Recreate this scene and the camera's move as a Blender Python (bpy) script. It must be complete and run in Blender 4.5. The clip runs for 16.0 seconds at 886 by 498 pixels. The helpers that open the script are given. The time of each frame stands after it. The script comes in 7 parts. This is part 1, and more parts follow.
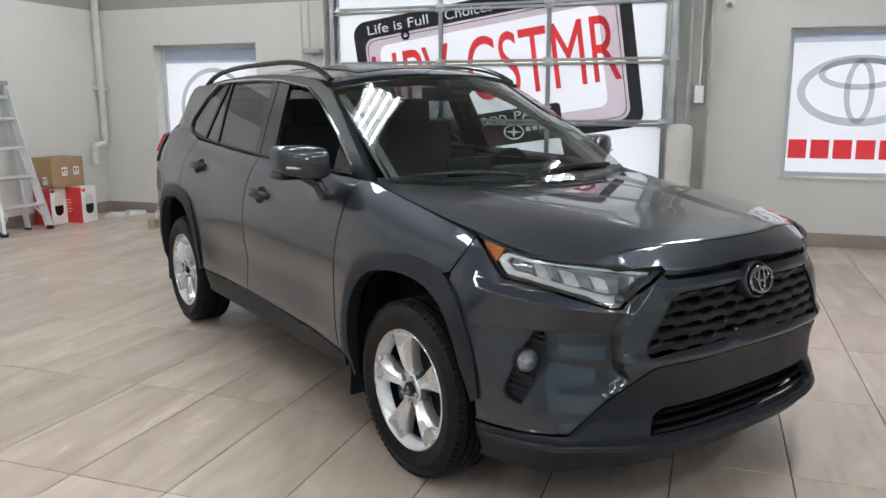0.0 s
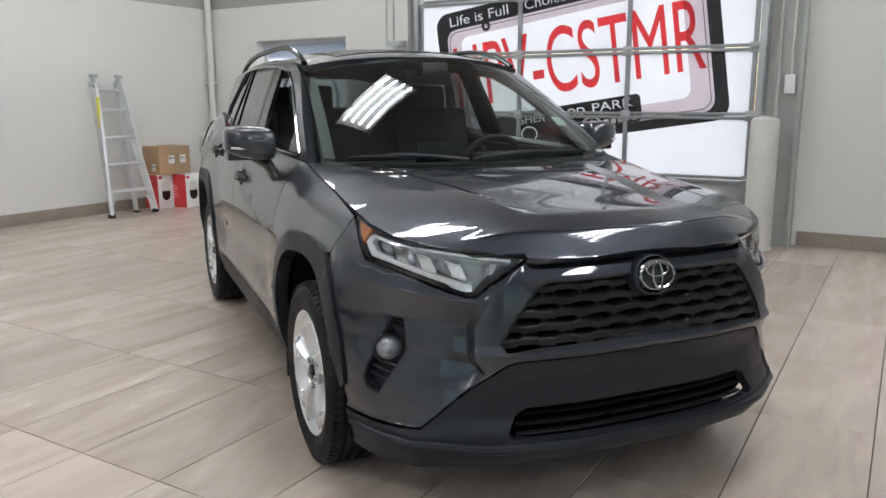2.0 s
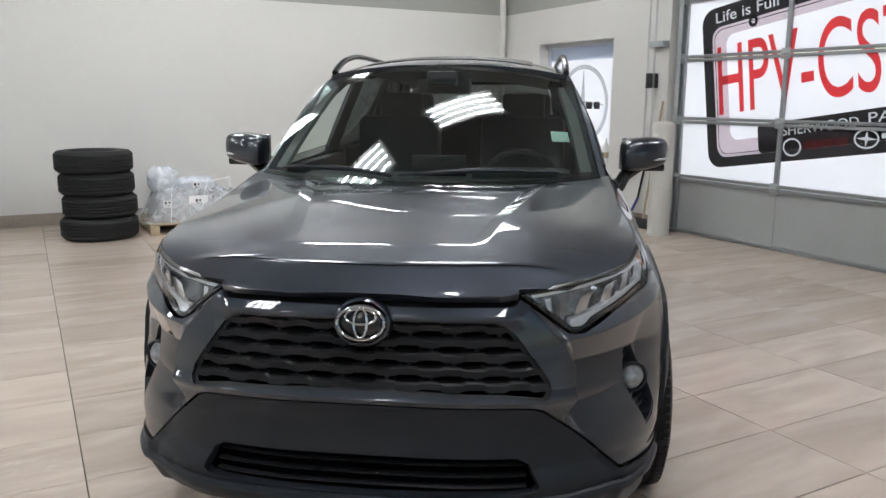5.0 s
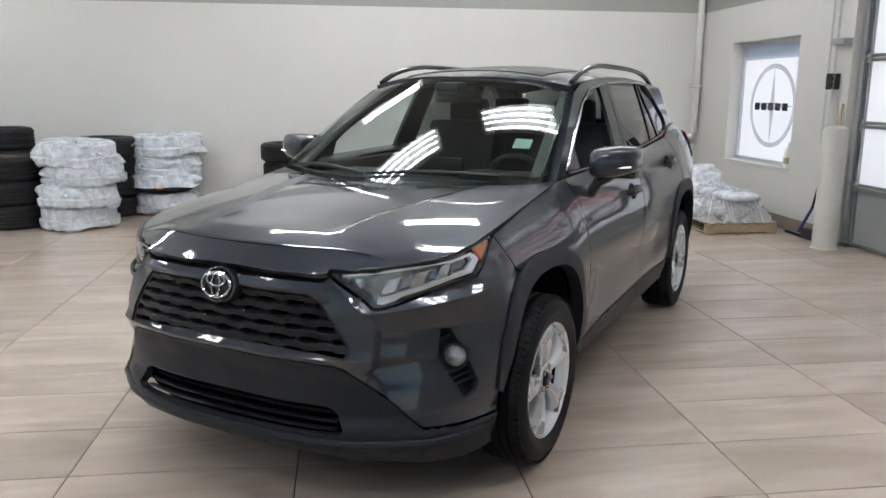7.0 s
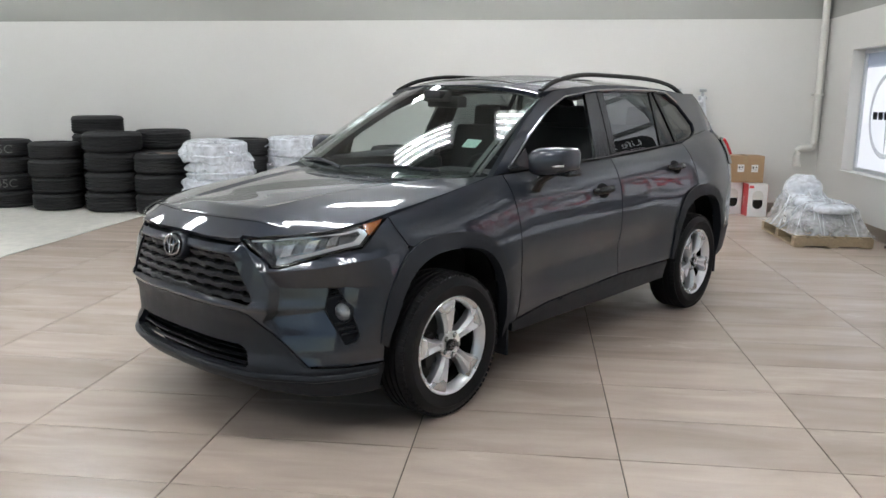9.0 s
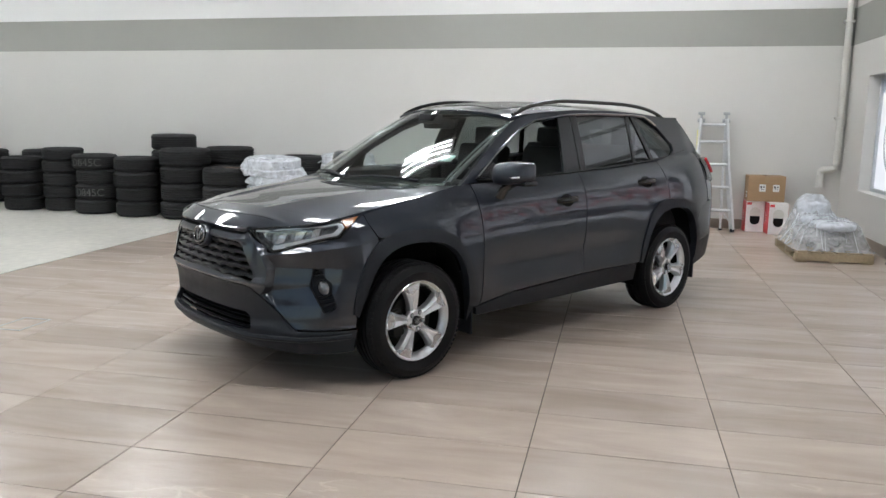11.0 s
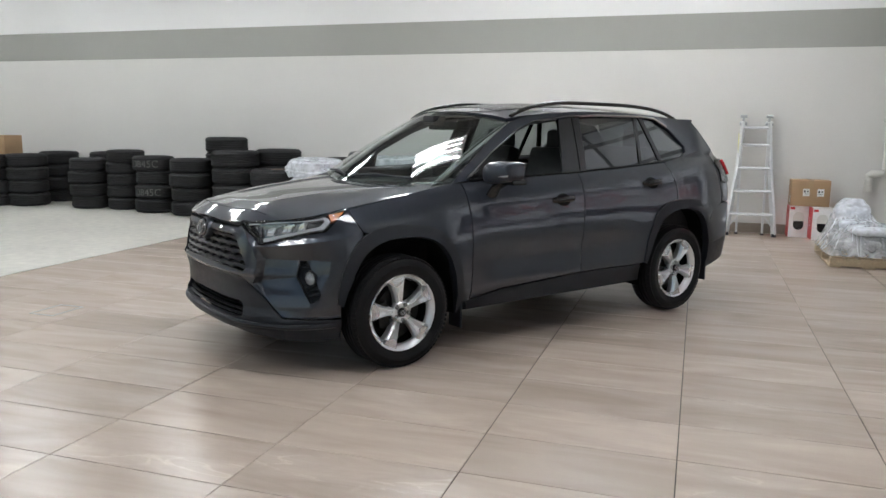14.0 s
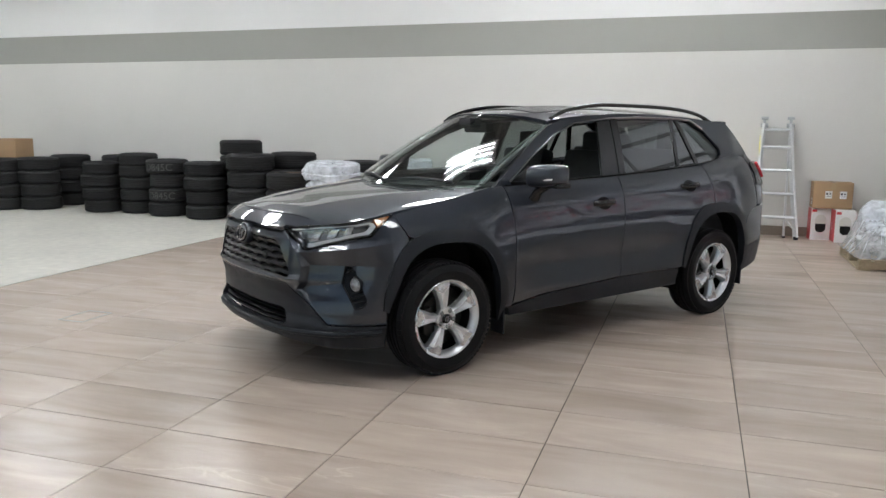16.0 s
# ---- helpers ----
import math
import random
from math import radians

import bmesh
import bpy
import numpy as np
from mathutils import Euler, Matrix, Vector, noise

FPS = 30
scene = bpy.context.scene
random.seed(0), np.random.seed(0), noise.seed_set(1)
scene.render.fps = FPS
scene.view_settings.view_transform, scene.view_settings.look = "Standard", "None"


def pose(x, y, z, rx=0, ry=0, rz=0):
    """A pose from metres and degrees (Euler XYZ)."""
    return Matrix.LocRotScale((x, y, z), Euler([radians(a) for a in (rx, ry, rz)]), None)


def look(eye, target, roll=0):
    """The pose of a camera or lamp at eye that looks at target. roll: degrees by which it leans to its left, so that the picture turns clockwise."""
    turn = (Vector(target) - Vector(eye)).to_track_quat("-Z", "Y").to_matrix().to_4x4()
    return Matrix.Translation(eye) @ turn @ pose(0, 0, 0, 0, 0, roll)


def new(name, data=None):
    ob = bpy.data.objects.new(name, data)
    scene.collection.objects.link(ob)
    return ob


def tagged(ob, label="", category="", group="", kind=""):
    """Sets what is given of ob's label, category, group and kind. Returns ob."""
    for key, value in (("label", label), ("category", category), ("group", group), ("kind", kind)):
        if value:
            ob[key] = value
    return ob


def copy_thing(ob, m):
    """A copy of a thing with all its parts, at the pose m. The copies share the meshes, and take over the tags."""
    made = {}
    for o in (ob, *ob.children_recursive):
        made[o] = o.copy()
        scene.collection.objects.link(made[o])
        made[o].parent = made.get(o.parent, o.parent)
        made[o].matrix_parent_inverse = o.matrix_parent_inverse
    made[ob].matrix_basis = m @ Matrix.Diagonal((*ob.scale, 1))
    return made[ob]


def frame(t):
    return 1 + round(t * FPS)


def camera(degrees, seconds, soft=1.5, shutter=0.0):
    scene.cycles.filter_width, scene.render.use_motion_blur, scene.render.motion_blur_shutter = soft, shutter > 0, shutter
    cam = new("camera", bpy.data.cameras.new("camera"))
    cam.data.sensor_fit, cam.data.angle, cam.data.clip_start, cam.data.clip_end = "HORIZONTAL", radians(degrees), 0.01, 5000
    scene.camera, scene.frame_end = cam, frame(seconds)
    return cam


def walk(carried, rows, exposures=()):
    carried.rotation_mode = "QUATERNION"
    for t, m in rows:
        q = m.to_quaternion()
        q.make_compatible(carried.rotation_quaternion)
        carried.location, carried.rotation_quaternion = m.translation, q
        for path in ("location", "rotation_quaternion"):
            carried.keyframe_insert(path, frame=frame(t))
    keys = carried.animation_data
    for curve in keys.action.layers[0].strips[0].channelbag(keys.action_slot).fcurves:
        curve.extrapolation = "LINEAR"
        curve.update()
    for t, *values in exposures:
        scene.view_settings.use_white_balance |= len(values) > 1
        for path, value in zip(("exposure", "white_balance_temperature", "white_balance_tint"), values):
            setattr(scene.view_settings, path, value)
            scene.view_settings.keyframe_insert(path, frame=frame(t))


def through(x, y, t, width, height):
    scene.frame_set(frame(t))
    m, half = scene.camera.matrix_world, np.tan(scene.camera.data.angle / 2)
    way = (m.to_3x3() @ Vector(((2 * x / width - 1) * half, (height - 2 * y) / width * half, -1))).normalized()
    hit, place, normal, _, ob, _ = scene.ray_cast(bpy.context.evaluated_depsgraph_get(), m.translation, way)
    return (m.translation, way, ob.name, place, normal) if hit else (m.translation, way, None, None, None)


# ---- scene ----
cam = camera(59.7, 16.0)
PATH = [
    (0, (0.976, 1.364, 1.455), (0.333, 3.22, 1.078), -0.1),
    (0.5, (1.063, 1.396, 1.439), (0.362, 3.231, 1.062), -0.2),
    (1, (1.386, 1.482, 1.407), (0.601, 3.283, 1.03), -0.2),
    (1.5, (1.625, 1.587, 1.387), (0.731, 3.335, 1.009), -0.1),
    (2, (1.807, 1.853, 1.377), (0.797, 3.537, 0.998), -0.1),
    (2.5, (1.952, 2.094, 1.344), (0.822, 3.699, 0.962), 0.0),
    (3, (2.22, 2.315, 1.367), (0.968, 3.827, 0.985), 0.1),
    (3.5, (2.405, 2.567, 1.325), (1.028, 3.965, 0.942), 0.2),
    (4, (2.545, 2.893, 1.358), (1.041, 4.156, 0.978), 0.3),
    (6.5, (3.775, 4.333, 1.496), (1.856, 4.738, 1.1), 0.3),
    (7, (3.894, 4.676, 1.51), (1.951, 4.931, 1.111), 0.4),
    (7.5, (4.063, 4.956, 1.494), (2.106, 5.068, 1.096), 0.4),
    (8, (4.274, 5.246, 1.542), (2.313, 5.224, 1.15), 0.4),
    (8.5, (4.349, 5.576, 1.512), (2.392, 5.438, 1.124), 0.5),
    (9, (4.481, 5.873, 1.501), (2.531, 5.642, 1.122), 0.5),
    (9.5, (4.772, 6.134, 1.522), (2.829, 5.833, 1.152), 0.4),
    (11.8, (5.281, 6.829, 1.516), (3.372, 6.33, 1.188), 0.7),
    (12, (5.277, 6.893, 1.512), (3.374, 6.373, 1.181), 0.6),
    (12.5, (5.198, 7.047, 1.507), (3.307, 6.483, 1.182), 0.6),
    (13, (5.249, 7.204, 1.493), (3.367, 6.61, 1.171), 0.5),
    (13.5, (5.294, 7.258, 1.501), (3.415, 6.65, 1.181), 0.6),
    (14, (5.288, 7.177, 1.497), (3.411, 6.564, 1.178), 0.7),
    (14.5, (5.29, 7.085, 1.48), (3.414, 6.47, 1.161), 0.7),
    (15, (5.25, 7.064, 1.483), (3.373, 6.451, 1.164), 0.7),
    (15.5, (5.208, 7.034, 1.488), (3.33, 6.424, 1.171), 0.6),
    (16, (5.287, 6.881, 1.495), (3.408, 6.27, 1.182), 0.6),
]
walk(cam, [(t, look(eye, target, roll)) for t, eye, target, roll in PATH], exposures=[(0, 0.0), (4.2, 0.03), (7, 0.02), (9.5, 0.10), (12, 0.0), (16, -0.02)])

# ---- world, sun and exposure ----
SUN_ELEVATION, SUN_TURN = radians(28), radians(20)
world = bpy.data.worlds.new("sky")
scene.world = world
world.use_nodes = True
sky = world.node_tree.nodes.new("ShaderNodeTexSky")
sky.sky_type = "NISHITA"
sky.sun_disc = False
sky.sun_elevation = SUN_ELEVATION
sky.sun_rotation = SUN_TURN
world.node_tree.links.new(sky.outputs[0], world.node_tree.nodes["Background"].inputs[0])
world.node_tree.nodes["Background"].inputs[1].default_value = 0.15
sun_data = bpy.data.lights.new("sun", "SUN")
sun_data.energy = 4.0
sun_data.angle = radians(0.5)
sun_data.color = (1.0, 0.97, 0.92)
sun = new("sun", sun_data)
sun.matrix_world = look((3, 40, 22), (0, 9, 1))
scene.view_settings.exposure = 0.0


# ---- materials ----
def material(name):
    m = bpy.data.materials.new(name)
    m.use_nodes = True
    return m, m.node_tree.nodes, m.node_tree.links, m.node_tree.nodes["Principled BSDF"]


def surface(name, color, rough=0.5, metal=0.0, scale=6.0, vary=0.12, fine=60.0, bump=0.0, coat=0.0, rough_vary=0.1, stretch=(1, 1, 1), spec=0.5):
    """A material with colour and gloss that vary at two scales."""
    m, nodes, links, bsdf = material(name)
    coords = nodes.new("ShaderNodeTexCoord")
    mapping = nodes.new("ShaderNodeMapping")
    mapping.inputs["Scale"].default_value = stretch
    links.new(coords.outputs["Object"], mapping.inputs[0])
    big, small = nodes.new("ShaderNodeTexNoise"), nodes.new("ShaderNodeTexNoise")
    for node, s in ((big, scale), (small, fine)):
        node.inputs["Scale"].default_value = s
        node.inputs["Detail"].default_value = 5
        links.new(mapping.outputs[0], node.inputs["Vector"])
    add = nodes.new("ShaderNodeMath")
    add.operation = "ADD"
    links.new(big.outputs[0], add.inputs[0])
    links.new(small.outputs[0], add.inputs[1])
    ramp = nodes.new("ShaderNodeMapRange")
    ramp.inputs["From Min"].default_value, ramp.inputs["From Max"].default_value = 0.6, 1.4
    ramp.inputs["To Min"].default_value, ramp.inputs["To Max"].default_value = 1 - vary, 1 + vary
    links.new(add.outputs[0], ramp.inputs[0])
    tint = nodes.new("ShaderNodeVectorMath")
    tint.operation = "SCALE"
    tint.inputs[0].default_value = color
    links.new(ramp.outputs[0], tint.inputs["Scale"])
    links.new(tint.outputs[0], bsdf.inputs["Base Color"])
    gloss = nodes.new("ShaderNodeMapRange")
    gloss.inputs["From Min"].default_value, gloss.inputs["From Max"].default_value = 0.3, 0.7
    gloss.inputs["To Min"].default_value, gloss.inputs["To Max"].default_value = rough * (1 - rough_vary), rough * (1 + rough_vary)
    links.new(big.outputs[0], gloss.inputs[0])
    links.new(gloss.outputs[0], bsdf.inputs["Roughness"])
    bsdf.inputs["Metallic"].default_value = metal
    bsdf.inputs["Specular IOR Level"].default_value = spec
    if coat:
        bsdf.inputs["Coat Weight"].default_value = coat
        bsdf.inputs["Coat Roughness"].default_value = 0.03
    if bump:
        node = nodes.new("ShaderNodeBump")
        node.inputs["Strength"].default_value = bump
        node.inputs["Distance"].default_value = 0.01
        links.new(small.outputs[0], node.inputs["Height"])
        links.new(node.outputs[0], bsdf.inputs["Normal"])
    return m


def film(name, color, through=0.62):
    """Printed window film: daylight outside shines through it."""
    m, nodes, links, bsdf = material(name)
    noise_node = nodes.new("ShaderNodeTexNoise")
    noise_node.inputs["Scale"].default_value = 1.3
    scale = nodes.new("ShaderNodeMapRange")
    scale.inputs["To Min"].default_value, scale.inputs["To Max"].default_value = 0.92, 1.05
    links.new(noise_node.outputs[0], scale.inputs[0])
    tint = nodes.new("ShaderNodeVectorMath")
    tint.operation = "SCALE"
    tint.inputs[0].default_value = color
    links.new(scale.outputs[0], tint.inputs["Scale"])
    glow = nodes.new("ShaderNodeBsdfTranslucent")
    links.new(tint.outputs[0], glow.inputs[0])
    links.new(tint.outputs[0], bsdf.inputs["Base Color"])
    bsdf.inputs["Roughness"].default_value = 0.35
    mix = nodes.new("ShaderNodeMixShader")
    mix.inputs[0].default_value = through
    links.new(bsdf.outputs[0], mix.inputs[1])
    links.new(glow.outputs[0], mix.inputs[2])
    links.new(mix.outputs[0], nodes["Material Output"].inputs[0])
    return m


def vinyl(name, tint):
    """Clear coloured vinyl stuck on a film that daylight shines through."""
    m, nodes, links, bsdf = material(name)
    clear = nodes.new("ShaderNodeBsdfTransparent")
    noise_node = nodes.new("ShaderNodeTexNoise")
    noise_node.inputs["Scale"].default_value = 2.0
    scale = nodes.new("ShaderNodeMapRange")
    scale.inputs["To Min"].default_value, scale.inputs["To Max"].default_value = 0.9, 1.08
    links.new(noise_node.outputs[0], scale.inputs[0])
    dye = nodes.new("ShaderNodeVectorMath")
    dye.operation = "SCALE"
    dye.inputs[0].default_value = tint
    links.new(scale.outputs[0], dye.inputs["Scale"])
    links.new(dye.outputs[0], clear.inputs[0])
    bsdf.inputs["Base Color"].default_value = (*(c * 0.5 for c in tint), 1)
    bsdf.inputs["Roughness"].default_value = 0.4
    mix = nodes.new("ShaderNodeMixShader")
    mix.inputs[0].default_value = 0.88
    links.new(bsdf.outputs[0], mix.inputs[1])
    links.new(clear.outputs[0], mix.inputs[2])
    links.new(mix.outputs[0], nodes["Material Output"].inputs[0])
    return m


def glass(name, tint, head_on=0.08):
    """Thin pane: tinted see-through with a mirror gloss that grows at a slant, alike from both sides."""
    m, nodes, links, bsdf = material(name)
    clear, gloss = nodes.new("ShaderNodeBsdfTransparent"), nodes.new("ShaderNodeBsdfGlossy")
    clear.inputs[0].default_value = (*tint, 1)
    gloss.inputs["Roughness"].default_value = 0.01
    slant = nodes.new("ShaderNodeLayerWeight")
    slant.inputs[0].default_value = 0.5
    steep, share = nodes.new("ShaderNodeMath"), nodes.new("ShaderNodeMath")
    steep.operation, share.operation = "POWER", "MULTIPLY_ADD"
    steep.inputs[1].default_value = 4.0
    share.inputs[1].default_value, share.inputs[2].default_value = 1 - head_on, head_on
    links.new(slant.outputs["Facing"], steep.inputs[0])
    links.new(steep.outputs[0], share.inputs[0])
    mix = nodes.new("ShaderNodeMixShader")
    links.new(share.outputs[0], mix.inputs[0])
    links.new(clear.outputs[0], mix.inputs[1])
    links.new(gloss.outputs[0], mix.inputs[2])
    links.new(mix.outputs[0], nodes["Material Output"].inputs[0])
    return m


def lamp_glow(name, color, strength):
    m, nodes, links, bsdf = material(name)
    bsdf.inputs["Emission Color"].default_value = (*color, 1)
    bsdf.inputs["Emission Strength"].default_value = strength
    return m


def tile_material(name, color):
    """Stone-look tile with soft bands and thin veins along its length, each tile with its own stretch of stone."""
    m, nodes, links, bsdf = material(name)
    coords, info = nodes.new("ShaderNodeTexCoord"), nodes.new("ShaderNodeObjectInfo")
    island = nodes.new("ShaderNodeNewGeometry")
    both = nodes.new("ShaderNodeMath")
    both.operation = "ADD"
    links.new(info.outputs["Random"], both.inputs[0])
    links.new(island.outputs["Random Per Island"], both.inputs[1])
    shift = nodes.new("ShaderNodeVectorMath")
    shift.operation = "SCALE"
    shift.inputs[0].default_value = (31.0, 57.0, 13.0)
    links.new(both.outputs[0], shift.inputs["Scale"])
    add = nodes.new("ShaderNodeVectorMath")
    links.new(coords.outputs["Object"], add.inputs[0])
    links.new(shift.outputs[0], add.inputs[1])
    stretch = nodes.new("ShaderNodeMapping")
    stretch.inputs["Scale"].default_value = (5.5, 1.0, 1.0)
    stretch.inputs["Rotation"].default_value = (0, 0, 0.05)
    links.new(add.outputs[0], stretch.inputs[0])
    bands, veins, grain = (nodes.new("ShaderNodeTexNoise") for _ in range(3))
    bands.inputs["Scale"].default_value, bands.inputs["Detail"].default_value, bands.inputs["Distortion"].default_value = 0.8, 2.5, 0.9
    bands.inputs["Roughness"].default_value = 0.6
    veins.inputs["Scale"].default_value, veins.inputs["Detail"].default_value, veins.inputs["Distortion"].default_value = 1.0, 7, 0.9
    veins.inputs["Roughness"].default_value = 0.68
    grain.inputs["Scale"].default_value, grain.inputs["Detail"].default_value = 90, 4
    links.new(stretch.outputs[0], bands.inputs["Vector"])
    links.new(coords.outputs["Object"], grain.inputs["Vector"])
    comb = nodes.new("ShaderNodeMapping")
    comb.inputs["Scale"].default_value = (8.0, 1.9, 1.0)
    comb.inputs["Rotation"].default_value = (0, 0, 0.16)
    links.new(add.outputs[0], comb.inputs[0])
    links.new(comb.outputs[0], veins.inputs["Vector"])
    base = nodes.new("ShaderNodeValToRGB")
    base.color_ramp.elements[0].position, base.color_ramp.elements[0].color = 0.30, (color[0] * 0.86, color[1] * 0.845, color[2] * 0.83, 1)
    base.color_ramp.elements[1].position, base.color_ramp.elements[1].color = 0.66, (color[0] * 1.08, color[1] * 1.08, color[2] * 1.08, 1)
    links.new(bands.outputs[0], base.inputs[0])
    streak = nodes.new("ShaderNodeMapRange")
    streak.inputs["From Min"].default_value, streak.inputs["From Max"].default_value = 0.25, 0.75
    streak.inputs["To Min"].default_value, streak.inputs["To Max"].default_value = 0.89, 1.08
    links.new(veins.outputs[0], streak.inputs[0])
    speck = nodes.new("ShaderNodeMapRange")
    speck.inputs["To Min"].default_value, speck.inputs["To Max"].default_value = 0.975, 1.025
    links.new(grain.outputs[0], speck.inputs[0])
    # some tiles nearly plain, some strongly banded, a few with pale slanting veins
    spread, part_of = nodes.new("ShaderNodeMath"), nodes.new("ShaderNodeMath")
    spread.operation, part_of.operation = "MULTIPLY", "FRACT"
    spread.inputs[1].default_value = 17.31
    links.new(both.outputs[0], spread.inputs[0])
    links.new(spread.outputs[0], part_of.inputs[0])
    force = nodes.new("ShaderNodeMapRange")
    force.inputs["To Min"].default_value, force.inputs["To Max"].default_value = 0.15, 1.35
    links.new(part_of.outputs[0], force.inputs[0])
    off_one, banded = nodes.new("ShaderNodeMath"), nodes.new("ShaderNodeMath")
    off_one.operation, banded.operation = "SUBTRACT", "MULTIPLY_ADD"
    off_one.inputs[1].default_value, banded.inputs[2].default_value = 1.0, 1.0
    links.new(streak.outputs[0], off_one.inputs[0])
    links.new(off_one.outputs[0], banded.inputs[0])
    links.new(force.outputs[0], banded.inputs[1])
    slant = nodes.new("ShaderNodeMapping")
    slant.inputs["Scale"].default_value = (9.0, 2.2, 1.0)
    slant.inputs["Rotation"].default_value = (0, 0, 0.62)
    links.new(add.outputs[0], slant.inputs[0])
    vein = nodes.new("ShaderNodeTexNoise")
    vein.inputs["Scale"].default_value, vein.inputs["Detail"].default_value, vein.inputs["Distortion"].default_value = 0.55, 4, 1.4
    links.new(slant.outputs[0], vein.inputs["Vector"])
    near_line, size_line = nodes.new("ShaderNodeMath"), nodes.new("ShaderNodeMath")
    near_line.operation, size_line.operation = "SUBTRACT", "ABSOLUTE"
    near_line.inputs[1].default_value = 0.5
    links.new(vein.outputs[0], near_line.inputs[0])
    links.new(near_line.outputs[0], size_line.inputs[0])
    pale = nodes.new("ShaderNodeMapRange")
    pale.inputs["From Max"].default_value = 0.022
    pale.inputs["To Min"].default_value, pale.inputs["To Max"].default_value = 0.20, 0.0
    links.new(size_line.outputs[0], pale.inputs[0])
    rare = nodes.new("ShaderNodeMapRange")
    rare.inputs["From Min"].default_value, rare.inputs["From Max"].default_value = 0.62, 0.95
    links.new(part_of.outputs[0], rare.inputs[0])
    patch = nodes.new("ShaderNodeMapRange")
    patch.inputs["From Min"].default_value, patch.inputs["From Max"].default_value = 0.48, 0.62
    links.new(bands.outputs[0], patch.inputs[0])
    some, veined = nodes.new("ShaderNodeMath"), nodes.new("ShaderNodeMath")
    some.operation, veined.operation = "MULTIPLY", "MULTIPLY_ADD"
    links.new(rare.outputs[0], some.inputs[0])
    links.new(patch.outputs[0], some.inputs[1])
    links.new(pale.outputs[0], veined.inputs[0])
    links.new(some.outputs[0], veined.inputs[1])
    links.new(banded.outputs[0], veined.inputs[2])
    both_fine = nodes.new("ShaderNodeMath")
    both_fine.operation = "MULTIPLY"
    links.new(veined.outputs[0], both_fine.inputs[0])
    links.new(speck.outputs[0], both_fine.inputs[1])
    light = nodes.new("ShaderNodeVectorMath")
    light.operation = "SCALE"
    links.new(base.outputs[0], light.inputs[0])
    links.new(both_fine.outputs[0], light.inputs["Scale"])
    own = nodes.new("ShaderNodeMapRange")
    own.inputs["From Min"].default_value, own.inputs["From Max"].default_value = 0.2, 1.6
    own.inputs["To Min"].default_value, own.inputs["To Max"].default_value = 0.86, 1.11
    links.new(both.outputs[0], own.inputs[0])
    final = nodes.new("ShaderNodeVectorMath")
    final.operation = "SCALE"
    links.new(light.outputs[0], final.inputs[0])
    links.new(own.outputs[0], final.inputs["Scale"])
    links.new(final.outputs[0], bsdf.inputs["Base Color"])
    gloss = nodes.new("ShaderNodeMapRange")
    gloss.inputs["To Min"].default_value, gloss.inputs["To Max"].default_value = 0.225, 0.285
    links.new(bands.outputs[0], gloss.inputs[0])
    links.new(gloss.outputs[0], bsdf.inputs["Roughness"])
    bump = nodes.new("ShaderNodeBump")
    bump.inputs["Strength"].default_value, bump.inputs["Distance"].default_value = 0.02, 0.002
    links.new(grain.outputs[0], bump.inputs["Height"])
    links.new(bump.outputs[0], bsdf.inputs["Normal"])
    return m


